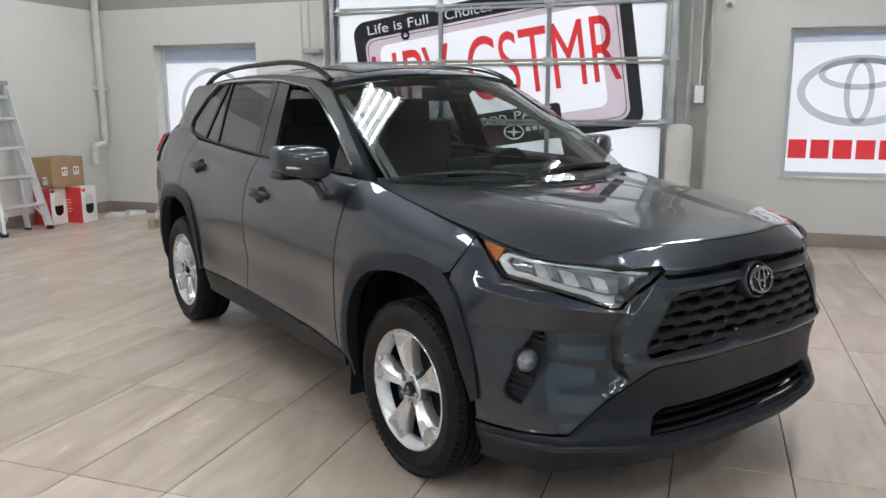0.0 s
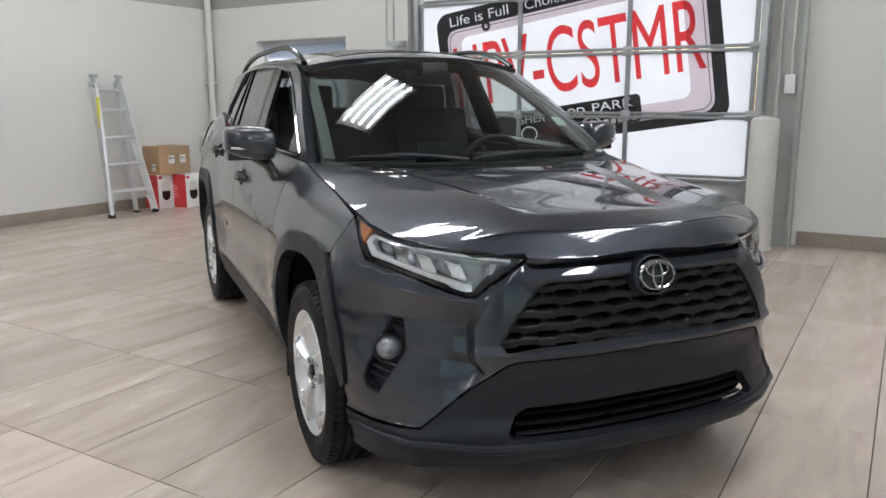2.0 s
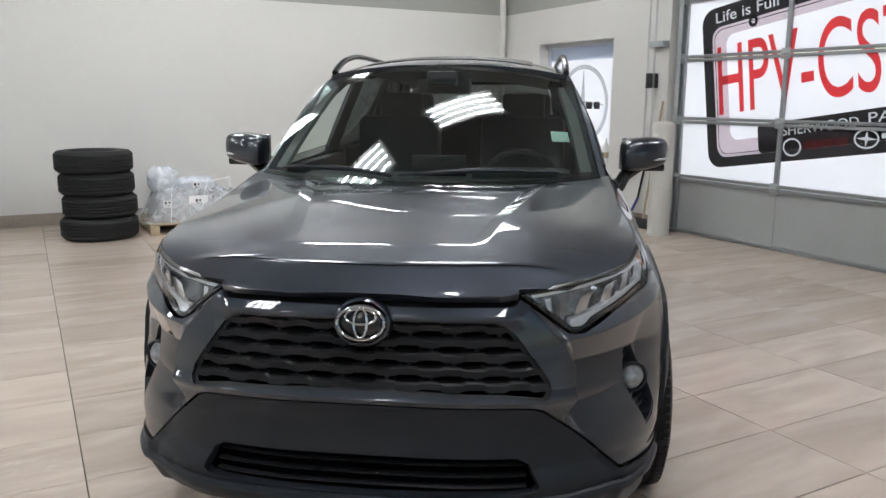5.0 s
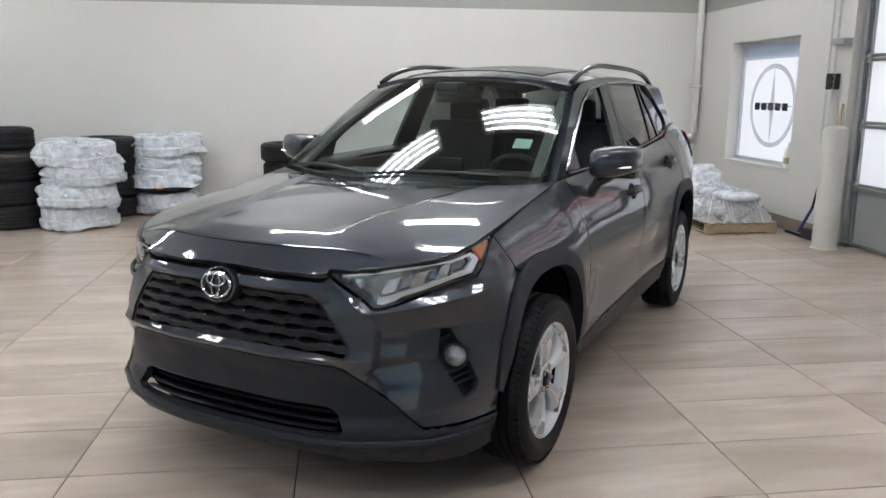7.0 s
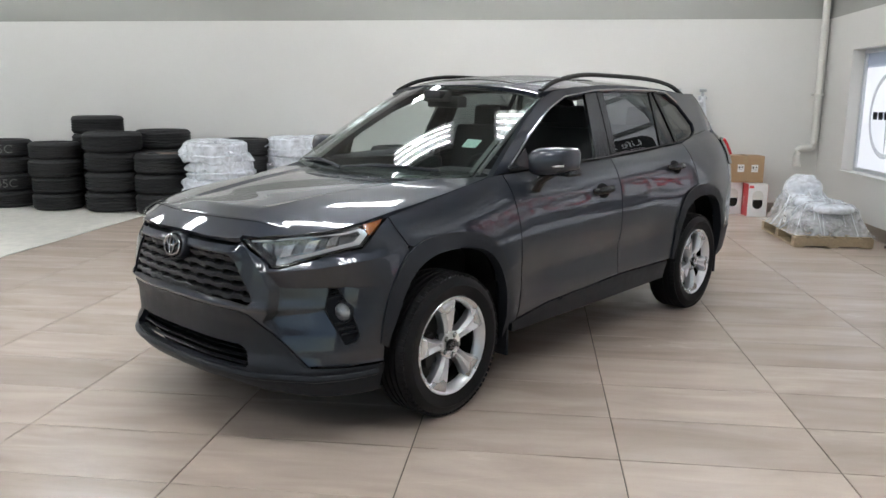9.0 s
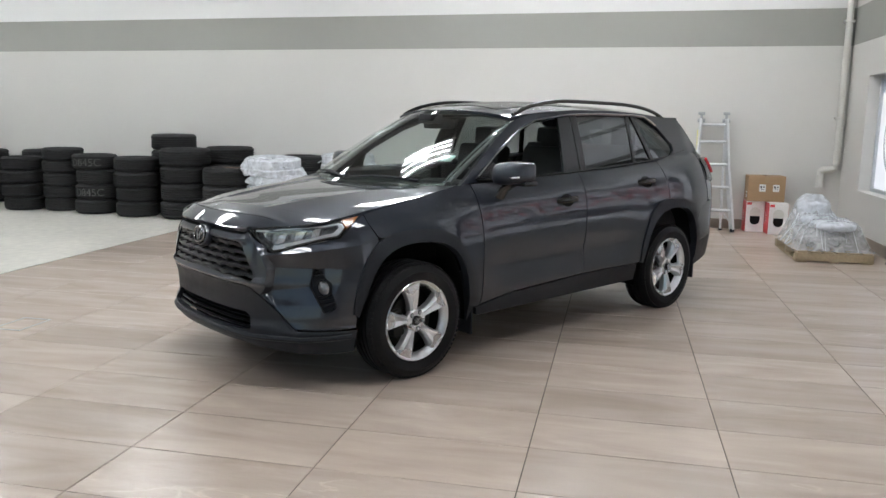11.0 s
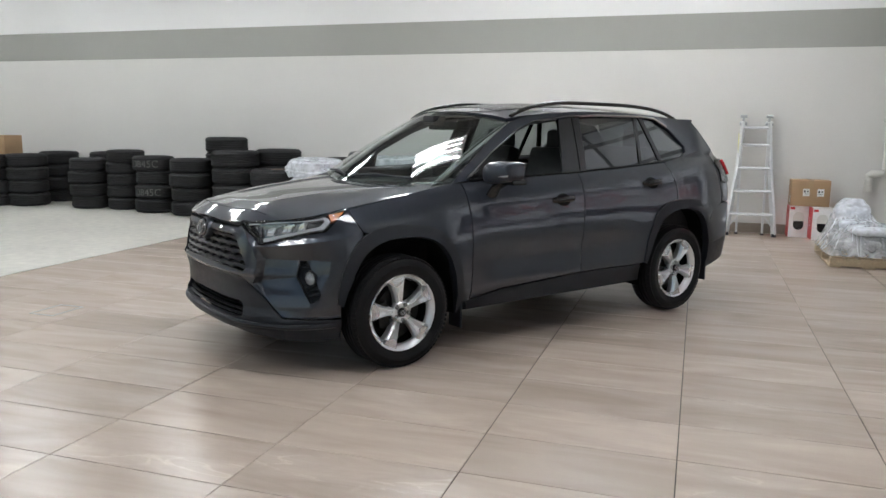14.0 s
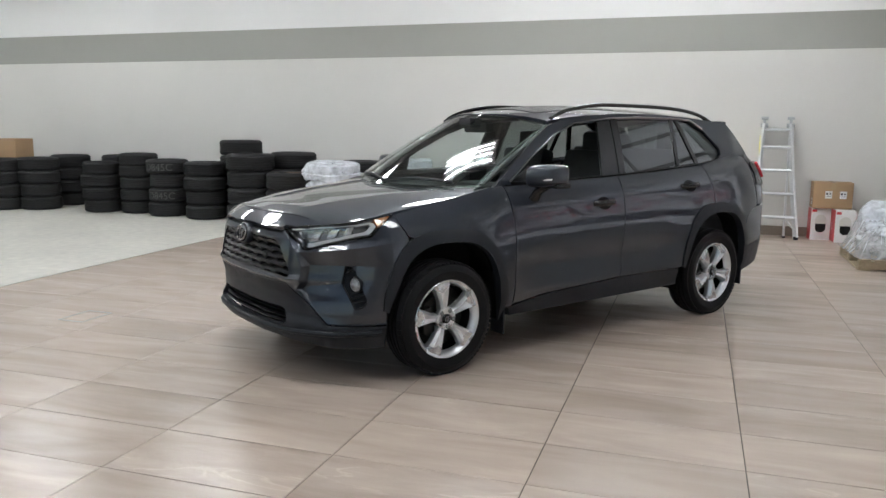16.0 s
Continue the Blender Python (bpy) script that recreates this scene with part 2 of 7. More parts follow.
M = {
    "wall": surface("wall_paint", (0.60, 0.588, 0.563), 0.75, scale=0.7, vary=0.04, fine=90, bump=0.08),
    "wall_white": surface("white_wall_paint", (0.78, 0.78, 0.77), 0.75, scale=0.6, vary=0.03, fine=90, bump=0.08),
    "stripe": surface("grey_green_paint", (0.30, 0.30, 0.275), 0.7, scale=0.8, vary=0.04, fine=90, bump=0.06),
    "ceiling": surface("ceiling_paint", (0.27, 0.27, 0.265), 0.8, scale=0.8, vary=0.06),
    "concrete": surface("pale_floor_coating", (0.64, 0.62, 0.565), 0.38, scale=0.9, vary=0.20, fine=9, bump=0.05),
    "grout": surface("dark_grout", (0.055, 0.045, 0.038), 0.85, scale=9, vary=0.15),
    "baseboard": surface("brown_stone_tile", (0.24, 0.20, 0.165), 0.35, scale=5, vary=0.14, fine=40),
    "tile": tile_material("stone_tile", (0.485, 0.400, 0.341)),
    "film": film("white_film", (0.86, 0.88, 0.92)),
    "film_white": film("white_print", (0.90, 0.92, 0.94), 0.2),
    "film_black": vinyl("black_vinyl", (0.20, 0.195, 0.20)),
    "film_red": vinyl("red_vinyl", (0.95, 0.28, 0.29)),
    "film_grey": vinyl("grey_vinyl", (0.86, 0.87, 0.885)),
    "film_pink": vinyl("pale_pink_vinyl", (0.93, 0.87, 0.89)),
    "film_sky": vinyl("pale_blue_vinyl", (0.86, 0.90, 0.96)),
    # rail aluminium darkened in its colour, for standing against daylight
    "door_rail": surface("backlit_door_aluminium", (0.30, 0.31, 0.32), 0.38, 0.7, scale=5, vary=0.12, fine=120),
    "galvanised": surface("galvanised_steel", (0.42, 0.44, 0.45), 0.42, 0.85, scale=12, vary=0.16, fine=70),
    "door_panel": surface("grey_door_panel", (0.31, 0.32, 0.315), 0.45, scale=2, vary=0.06),
    "window_frame": surface("pale_metal_frame", (0.55, 0.57, 0.6), 0.4, 0.3, scale=8, vary=0.06),
    "steel_grey": surface("grey_painted_steel", (0.33, 0.335, 0.315), 0.5, scale=6, vary=0.08),
    "bollard": surface("cream_painted_steel", (0.55, 0.54, 0.50), 0.5, scale=5, vary=0.07, fine=30, bump=0.05),
    "pipe": surface("painted_pipe", (0.60, 0.59, 0.55), 0.45, scale=6, vary=0.05),
    "white_plastic": surface("white_plastic", (0.70, 0.70, 0.69), 0.4, scale=8, vary=0.05),
    "tube": lamp_glow("fluorescent_tube", (0.93, 0.965, 1.0), 45.0),
    "bounce_ground": surface("unseen_ground_grey", (0.42, 0.42, 0.42), 0.9, scale=3, vary=0.2),
}


M["added_glass"] = glass("added_window_glass", (0.92, 0.95, 0.95), 0.06)


# ---- building blocks ----
def bm_box(bm, x0, x1, y0, y1, z0, z1, bevel=0.0):
    made = bmesh.ops.create_cube(bm, size=1.0, matrix=Matrix.LocRotScale(((x0 + x1) / 2, (y0 + y1) / 2, (z0 + z1) / 2), None, (x1 - x0, y1 - y0, z1 - z0)))
    if bevel:
        edges = list({e for v in made["verts"] for e in v.link_edges})
        bmesh.ops.bevel(bm, geom=edges, offset=bevel, segments=2, profile=0.6, affect="EDGES")


def bm_tube(bm, points, radius, sides=10, closed=False, caps=True, squash=(1.0, 1.0)):
    """A round bar along the points."""
    pts = [Vector(p) for p in points]
    rings = []
    count = len(pts)
    for i, p in enumerate(pts):
        a = pts[(i - 1) % count] if (closed or i) else p
        b = pts[(i + 1) % count] if (closed or i < count - 1) else p
        way = (b - a).normalized()
        up = Vector((0, 0, 1)) if abs(way.z) < 0.95 else Vector((1, 0, 0))
        side = way.cross(up).normalized()
        top = side.cross(way)
        r = radius[i] if isinstance(radius, (list, tuple)) else radius
        rings.append([bm.verts.new(p + side * (r * squash[0] * math.cos(2 * math.pi * k / sides)) + top * (r * squash[1] * math.sin(2 * math.pi * k / sides))) for k in range(sides)])
    for i in range(count if closed else count - 1):
        one, two = rings[i], rings[(i + 1) % count]
        for k in range(sides):
            bm.faces.new((one[k], one[(k + 1) % sides], two[(k + 1) % sides], two[k]))
    if caps and not closed:
        bm.faces.new(rings[0][::-1])
        bm.faces.new(rings[-1])


def bm_lathe(bm, profile, sides=48, axis="y", closed=False):
    """Turns (radius, along) pairs round an axis."""
    rings = []
    for r, a in profile:
        ring = []
        for k in range(sides):
            c, s = r * math.cos(2 * math.pi * k / sides), r * math.sin(2 * math.pi * k / sides)
            ring.append(bm.verts.new((c, a, s) if axis == "y" else (c, s, a)))
        rings.append(ring)
    count = len(rings)
    for i in range(count if closed else count - 1):
        one, two = rings[i], rings[(i + 1) % count]
        for k in range(sides):
            bm.faces.new((one[k], one[(k + 1) % sides], two[(k + 1) % sides], two[k]))


def finish(name, bm, mat, smooth=True, angle=35):
    bmesh.ops.recalc_face_normals(bm, faces=bm.faces)
    me = bpy.data.meshes.new(name)
    bm.to_mesh(me)
    bm.free()
    me.materials.append(mat)
    if smooth:
        me.shade_smooth()
        me.set_sharp_from_angle(angle=radians(angle))
    return me


def part(name, bm, mat, parent=None, label="", smooth=True, angle=35):
    """Links a bmesh as one mesh object, under a thing or a part when one is given."""
    ob = new(name, finish(name, bm, mat, smooth, angle))
    if parent:
        ob.parent = parent
    if label:
        ob["label"] = label
    return ob


def thing(name, label, category, group="", kind=""):
    ob = new(name)
    ob.empty_display_size = 0.1
    return tagged(ob, label, category, group, kind)


def box_part(name, mat, x0, x1, y0, y1, z0, z1, parent=None, bevel=0.0, label=""):
    bm = bmesh.new()
    bm_box(bm, x0, x1, y0, y1, z0, z1, bevel)
    return part(name, bm, mat, parent, label)


def plate(name, mat, outline, y, depth, parent, label=""):
    """A flat plate in the plane of the north wall: (x, z) outline, at y, depth metres thick towards the room."""
    bm = bmesh.new()
    face = bm.faces.new([bm.verts.new((x, y, z)) for x, z in outline])
    made = bmesh.ops.extrude_face_region(bm, geom=[face])
    bmesh.ops.translate(bm, vec=(0, -depth, 0), verts=[v for v in made["geom"] if isinstance(v, bmesh.types.BMVert)])
    return part(name, bm, mat, parent, label, smooth=False)


def ring_plate(name, mat, cx, cz, rx, rz, width, y, depth, parent, tilt=0.0, sides=72, label=""):
    bm = bmesh.new()
    loops = []
    for dy in (0, -depth):
        for grow in (0, -width):
            loop = []
            for k in range(sides):
                a = 2 * math.pi * k / sides
                px, pz = (rx + grow) * math.cos(a), (rz + grow) * math.sin(a)
                loop.append(bm.verts.new((cx + px * math.cos(tilt) - pz * math.sin(tilt), y + dy, cz + px * math.sin(tilt) + pz * math.cos(tilt))))
            loops.append(loop)
    for one, two in ((0, 1), (2, 3), (0, 2), (1, 3)):
        for k in range(sides):
            j = (k + 1) % sides
            bm.faces.new((loops[one][k], loops[one][j], loops[two][j], loops[two][k]))
    return part(name, bm, mat, parent, label, smooth=False)


def lettering(name, text, mat, x, y, z, size, turn, parent, fit=(1.0, 0.1), depth=0.001):
    """Raised words on the inside of the north wall's film, read from the room."""
    cu = bpy.data.curves.new(name, "FONT")
    cu.body, cu.size, cu.extrude = text, size, depth
    flat = bpy.data.objects.new(name, cu)
    me = bpy.data.meshes.new_from_object(flat)
    bpy.data.objects.remove(flat)
    me.materials.append(mat)
    xs, ys = [v.co.x for v in me.vertices], [v.co.y for v in me.vertices]
    wide, tall = fit[0] / (max(xs) - min(xs)), fit[1] / max(ys)
    me.transform(Matrix.LocRotScale((x, y, z), Euler((radians(90), 0, 0)), None) @ pose(0, 0, 0, 0, 0, turn) @ Matrix.Diagonal((wide, tall, 1, 1)) @ Matrix.Translation((-min(xs), 0, 0)))
    ob = new(name, me)
    ob.parent = parent
    return ob


# ---- structure ----
WEST, EAST, SOUTH, NORTH, HIGH = -6.67, 10.5, -9.5, 9.86, 4.6
WALL = 0.3

# unseen ground, coloured pale so that it bounces daylight into the room
ground = box_part("ground", M["bounce_ground"], -60, 60, -60, 90, -0.6, -0.3)
tagged(ground, "unseen pale ground outside the building, added to bounce daylight in", "ground", kind="structure")


def wall_cells(name, cells, label, mat):
    bm = bmesh.new()
    for x0, x1, y0, y1, z0, z1 in cells:
        bm_box(bm, x0, x1, y0, y1, z0, z1)
    bmesh.ops.remove_doubles(bm, verts=bm.verts, dist=1e-5)
    return tagged(part(name, bm, mat, smooth=False), label, "wall", kind="structure")


SWIN = (-5.80, -4.30, 0.67, 2.15)
NEAR = 9.70
DOOR = (-3.25, 0.50, 0.0, 3.42)
TWIN = (1.64, 3.55, 0.69, 2.15)
N0, N1 = NORTH, NORTH + WALL
cells = []
xs = [WEST - WALL, SWIN[0], SWIN[1], DOOR[0] - 0.13, DOOR[0], DOOR[1], TWIN[0], TWIN[1], EAST + WALL]
for i in range(8):
    x0, x1 = xs[i], xs[i + 1]
    N0 = NEAR if i < 3 else NORTH
    hole = {1: SWIN, 4: DOOR, 6: TWIN}.get(i)
    if hole:
        if hole[2] > 0:
            cells.append((x0, x1, N0, N1, -0.3, hole[2]))
        cells.append((x0, x1, N0, N1, hole[3], HIGH))
    else:
        cells.append((x0, x1, N0, N1, -0.3, HIGH))
wall_cells("wall_north", cells, "pale grey painted wall with door and windows", M["wall"])
wall_cells("wall_west", [(WEST - WALL, WEST, SOUTH, NORTH, -0.3, 3.1), (WEST - WALL, WEST, SOUTH, NORTH, 3.1, HIGH)], "long pale painted wall behind the tyres", M["wall"])
# opening for an unseen window, sized to light the car's nose
EWIN = (-6.0, 8.0, 0.12, 4.2)
wall_cells("wall_east", [(EAST, EAST + WALL, SOUTH, EWIN[0], -0.3, HIGH), (EAST, EAST + WALL, EWIN[1], NORTH, -0.3, HIGH), (EAST, EAST + WALL, EWIN[0], EWIN[1], -0.3, EWIN[2]), (EAST, EAST + WALL, EWIN[0], EWIN[1], EWIN[3], HIGH)], "pale painted wall opened for an added window", M["wall"])
# opening for an unseen window, added to light the car and floor
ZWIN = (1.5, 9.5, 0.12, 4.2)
wall_cells("wall_south", [(WEST - WALL, ZWIN[0], SOUTH - WALL, SOUTH, -0.3, HIGH), (ZWIN[1], EAST + WALL, SOUTH - WALL, SOUTH, -0.3, HIGH), (ZWIN[0], ZWIN[1], SOUTH - WALL, SOUTH, -0.3, ZWIN[2]), (ZWIN[0], ZWIN[1], SOUTH - WALL, SOUTH, ZWIN[3], HIGH)], "pale painted wall with an added shop window", M["wall"])
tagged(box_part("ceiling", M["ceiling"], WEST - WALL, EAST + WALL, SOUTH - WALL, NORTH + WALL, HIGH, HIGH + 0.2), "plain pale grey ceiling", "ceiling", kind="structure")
EDGE = 0.86
tagged(box_part("floor", M["grout"], WEST, EAST, EDGE, NORTH, -0.3, -0.004), "beige stone-look tiled floor", "floor", kind="structure")
tagged(box_part("floor_coated", M["concrete"], WEST, EAST, SOUTH, EDGE - 0.006, -0.3, 0.0), "worn pale coated concrete floor", "floor", kind="structure")
tagged(box_part("trim_band_west", M["stripe"], WEST, WEST + 0.003, SOUTH, NEAR - 0.004, 2.60, 3.10), "grey-green painted band along the wall", "painted band", kind="structure")
tagged(box_part("trim_white_west", M["wall_white"], WEST, WEST + 0.003, SOUTH, NEAR - 0.004, 3.103, HIGH - 0.004), "white painted upper wall", "painted band", kind="structure")
tagged(box_part("trim_band_north_1", M["stripe"], WEST + 0.004, DOOR[0] - 0.13, NEAR - 0.003, NEAR, 2.60, 3.10), "grey-green painted band along the wall", "painted band", kind="structure")
tagged(box_part("trim_band_north_2", M["stripe"], DOOR[1] + 0.3, EAST - 0.004, NORTH - 0.003, NORTH, 2.60, 3.10), "grey-green painted band along the wall", "painted band", kind="structure")
tagged(box_part("baseboard_west", M["baseboard"], WEST, WEST + 0.012, SOUTH + 0.01, NEAR - 0.014, 0.002, 0.14, bevel=0.003), "brown stone tile baseboard", "baseboard", kind="structure")
tagged(box_part("baseboard_north_1", M["baseboard"], WEST + 0.014, DOOR[0] - 0.16, NEAR - 0.012, NEAR, 0.002, 0.14, bevel=0.003), "brown stone tile baseboard", "baseboard", kind="structure")
tagged(box_part("baseboard_north_2", M["baseboard"], DOOR[1] + 0.46, EAST - 0.014, NORTH - 0.012, NORTH, 0.002, 0.14, bevel=0.003), "brown stone tile baseboard", "baseboard", kind="structure")


def window(name, hole, label, face):
    """A fixed window deep in the wall, covered with backlit film."""
    x0, x1, z0, z1 = hole
    w = thing(name, label, "window", kind="structure")
    bm = bmesh.new()
    f, y0, y1 = 0.05, face + 0.14, face + 0.20
    for cell in ((x0, x0 + f, z0, z1), (x1 - f, x1, z0, z1), (x0 + f, x1 - f, z0, z0 + f), (x0 + f, x1 - f, z1 - f, z1)):
        bm_box(bm, cell[0], cell[1], y0, y1, cell[2], cell[3])
    part("window_frame", bm, M["window_frame"], w, smooth=False)
    box_part("window_sill", M["wall"], x0 - 0.02, x1 + 0.02, face - 0.02, face + 0.139, z0 - 0.012, z0 + 0.008, w, 0.003)
    box_part("pane", M["film"], x0 + f, x1 - f, y0 + 0.03, y0 + 0.034, z0 + f, z1 - f, w, label="white printed film lit by daylight")
    return w, y0 + 0.03


window_one, wy = window("window_1", SWIN, "deep window with white film and a grey ring emblem", NEAR)
plate("printed_band", M["film_sky"], ((SWIN[0] + 0.051, 1.93), (SWIN[1] - 0.051, 1.93), (SWIN[1] - 0.051, 2.108), (SWIN[0] + 0.051, 2.108)), wy - 0.0005, 0.002, window_one)
ring_plate("ring_emblem", M["film_grey"], -5.05, 1.37, 0.50, 0.50, 0.055, wy - 0.001, 0.003, window_one)
plate("star_emblem", M["film_grey"], [(-5.05 + r * math.sin(a), 1.37 + s * math.cos(a)) for a, r, s in ((0, 0.45, 0.45), (0.785, 0.06, 0.06), (1.571, 0.45, 0.45), (2.356, 0.06, 0.06), (3.1416, 0.45, 0.45), (3.927, 0.06, 0.06), (4.712, 0.45, 0.45), (5.498, 0.06, 0.06))], wy - 0.001, 0.003, window_one)
for i in range(5):
    box_part("lettering_bar", M["film_black"], -5.44 + i * 0.155, -5.325 + i * 0.155, wy - 0.006, wy - 0.004, 1.315, 1.405, window_one, label="dark bar in place of a letter")

window_two, wy = window("window_2", TWIN, "deep window with white film, grey ovals and a red bar", NORTH)
plate("printed_band", M["film_sky"], ((TWIN[0] + 0.051, 2.02), (TWIN[1] - 0.051, 2.02), (TWIN[1] - 0.051, 2.098), (TWIN[0] + 0.051, 2.098)), wy - 0.0005, 0.002, window_two)
ring_plate("oval_emblem", M["film_grey"], 2.31, 1.545, 0.56, 0.345, 0.075, wy - 0.001, 0.003, window_two)
ring_plate("oval_emblem", M["film_grey"], 2.31, 1.710, 0.375, 0.155, 0.055, wy - 0.005, 0.003, window_two)
ring_plate("oval_emblem", M["film_grey"], 2.31, 1.540, 0.135, 0.315, 0.052, wy - 0.009, 0.003, window_two)
for i in range(6):
    box_part("lettering_bar", M["film_red"], 1.71 + i * 0.207, 1.88 + i * 0.207, wy - 0.006, wy - 0.004, 0.875, 1.065, window_two, label="red bar in place of a letter")

# unseen shop window opposite the tyre wall, added to let daylight in
added_window_east = thing("window_3", "added shop window out of view that lets daylight in", "window", kind="structure")
bm = bmesh.new()
for y in (EWIN[0], -4.0, -2.0, 0.0, 2.0, 4.0, 6.0, EWIN[1] - 0.06):
    bm_box(bm, EAST + 0.10, EAST + 0.17, y, y + 0.06, EWIN[2] + 0.06, EWIN[3] - 0.06)
for z in (EWIN[2], EWIN[3] - 0.06):
    bm_box(bm, EAST + 0.10, EAST + 0.17, EWIN[0], EWIN[1], z, z + 0.06)
part("window_frame", bm, M["window_frame"], added_window_east, smooth=False)
for y in (EWIN[0], -4.0, -2.0, 0.0, 2.0, 4.0, 6.0):
    pane = box_part("pane", M["added_glass"], EAST + 0.13, EAST + 0.136, y + 0.06, y + 2.0, EWIN[2] + 0.06, EWIN[3] - 0.06, added_window_east)
    pane.visible_shadow = False

# second unseen window, added in the south wall to bring daylight in
added_window_south = thing("window_4", "added shop window out of view that lets daylight in", "window", kind="structure")
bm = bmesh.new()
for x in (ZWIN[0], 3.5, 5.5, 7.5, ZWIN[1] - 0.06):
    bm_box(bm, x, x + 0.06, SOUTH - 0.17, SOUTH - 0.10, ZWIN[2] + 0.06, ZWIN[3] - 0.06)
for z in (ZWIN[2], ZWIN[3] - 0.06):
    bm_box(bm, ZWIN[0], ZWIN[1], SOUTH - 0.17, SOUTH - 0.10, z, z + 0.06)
part("window_frame", bm, M["window_frame"], added_window_south, smooth=False)
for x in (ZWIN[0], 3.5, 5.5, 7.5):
    pane = box_part("pane", M["added_glass"], x + 0.06, x + 2.0, SOUTH - 0.136, SOUTH - 0.13, ZWIN[2] + 0.06, ZWIN[3] - 0.06, added_window_south)
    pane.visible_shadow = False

# ---- sectional garage door ----
door = thing("door_1", "closed sectional garage door with printed translucent panels", "garage door", kind="structure")
DX0, DX1, DY = DOOR[0], DOOR[1], NORTH - 0.03
SECTIONS = [(0.0, 0.60), (0.60, 1.22), (1.22, 1.865), (1.865, 2.47), (2.47, 3.09), (3.09, 3.44)]
STILES = [DX0, -1.97, -0.745, DX1 - 0.02]
for index, (z0, z1) in enumerate(SECTIONS):
    bm = bmesh.new()
    rail = 0.035
    for za, zb in ((z0 + 0.004, z0 + rail), (z1 - rail, z1 - 0.004)):
        bm_box(bm, DX0, DX1, DY - 0.045, DY + 0.005, za, zb, 0.004)
    for x in STILES:
        if index or x in (STILES[0], STILES[-1]):
            bm_box(bm, x - 0.022 if x > DX0 else DX0, x + 0.022 if x < DX1 - 0.03 else DX1, DY - 0.04, DY + 0.004, z0 + rail, z1 - rail)
        else:
            bm_box(bm, x - 0.004, x + 0.004, DY - 0.016, DY + 0.004, z0 + rail, z1 - rail)
    section = part("door_section", bm, M["door_rail"], door)
    for a, b in zip(STILES[:-1], STILES[1:]):
        box_part("panel", M["door_panel"] if index == 0 else M["film"], a + (0.022 if index else 0.004), b - (0.022 if index else 0.004), DY - 0.012, DY - 0.008, z0 + rail, z1 - rail, section)
    if index:
        for x in STILES:
            bm = bmesh.new()
            bm_box(bm, x - 0.05, x + 0.05, DY - 0.056, DY - 0.046, z0 - 0.05, z0 + 0.05, 0.003)
            bm_tube(bm, [(x - 0.04, DY - 0.062, z0), (x + 0.04, DY - 0.062, z0)], 0.012, 8)
            part("hinge", bm, M["galvanised"], section)
box_part("bottom_seal", M["stripe"], DX0, DX1, DY - 0.03, DY + 0.01, -0.004, 0.012, door)
# film prints: a big tilted plate with red letters, dark bands above and below
PY = DY - 0.0125
TILT = 8.5


def tilted(x, z, dx, dz):
    a = radians(TILT)
    return x + dx * math.cos(a) - dz * math.sin(a), z + dx * math.sin(a) + dz * math.cos(a)


def rounded(x, z, w, h, r, steps=6):
    pts = []
    for cx, cz, start in ((w - r, r, -90), (w - r, h - r, 0), (r, h - r, 90), (r, r, 180)):
        for k in range(steps + 1):
            a = radians(start + 90 * k / steps)
            pts.append(tilted(x, z, cx + r * math.cos(a), cz + r * math.sin(a)))
    return pts


def plate_ring(name, mat, outer, inner, y):
    bm = bmesh.new()
    one = [bm.verts.new((x, y, z)) for x, z in outer]
    two = [bm.verts.new((x, y, z)) for x, z in inner]
    for k in range(len(one)):
        j = (k + 1) % len(one)
        bm.faces.new((one[k], one[j], two[j], two[k]))
    made = bmesh.ops.extrude_face_region(bm, geom=bm.faces[:])
    bmesh.ops.translate(bm, vec=(0, -0.001, 0), verts=[v for v in made["geom"] if isinstance(v, bmesh.types.BMVert)])
    return part(name, bm, mat, door, smooth=False)


PX0, PZ0 = -2.83, 0.726


def sub_plate(u, v, w, h, r):
    x, z = tilted(PX0, PZ0, u, v)
    return rounded(x, z, w, h, r)


plate_ring("printed_plate_edge", M["film_black"], sub_plate(0, 0, 3.16, 1.62, 0.16), sub_plate(0.125, 0.10, 2.905, 1.32, 0.12), PY)
plate_ring("printed_plate", M["film_pink"], sub_plate(0.125, 0.10, 2.905, 1.32, 0.12), sub_plate(0.30, 0.26, 2.51, 1.06, 0.10), PY)
plate_ring("printed_line", M["film_black"], sub_plate(0.150, 0.125, 2.85, 1.27, 0.11), sub_plate(0.158, 0.133, 2.834, 1.254, 0.105), PY - 0.0015)
lettering("lettering", "HPV-CSTMR", M["film_red"], -2.73, PY - 0.006, 1.283, 0.86, 8.2, door, fit=(2.80, 0.69))
for words, u, v, wide in (("Life is Full", 0.188, 1.462, 0.75), ("Choices", 1.14, 1.462, 0.55)):
    x, z = tilted(PX0, PZ0, u, v)
    lettering("lettering", words, M["film_white"], x, PY - 0.0062, z, 0.15, TILT, door, fit=(wide, 0.105))
hx, hz = tilted(PX0, PZ0, 0.642, 1.385)
ring_plate("plate_hole", M["film_black"], hx, hz, 0.055, 0.055, 0.032, PY - 0.0045, 0.001, door)
plate("printed_tab", M["film_black"], sub_plate(0.64, 0.101, 1.66, 0.280, 0.05), PY - 0.0030, 0.0010, door)
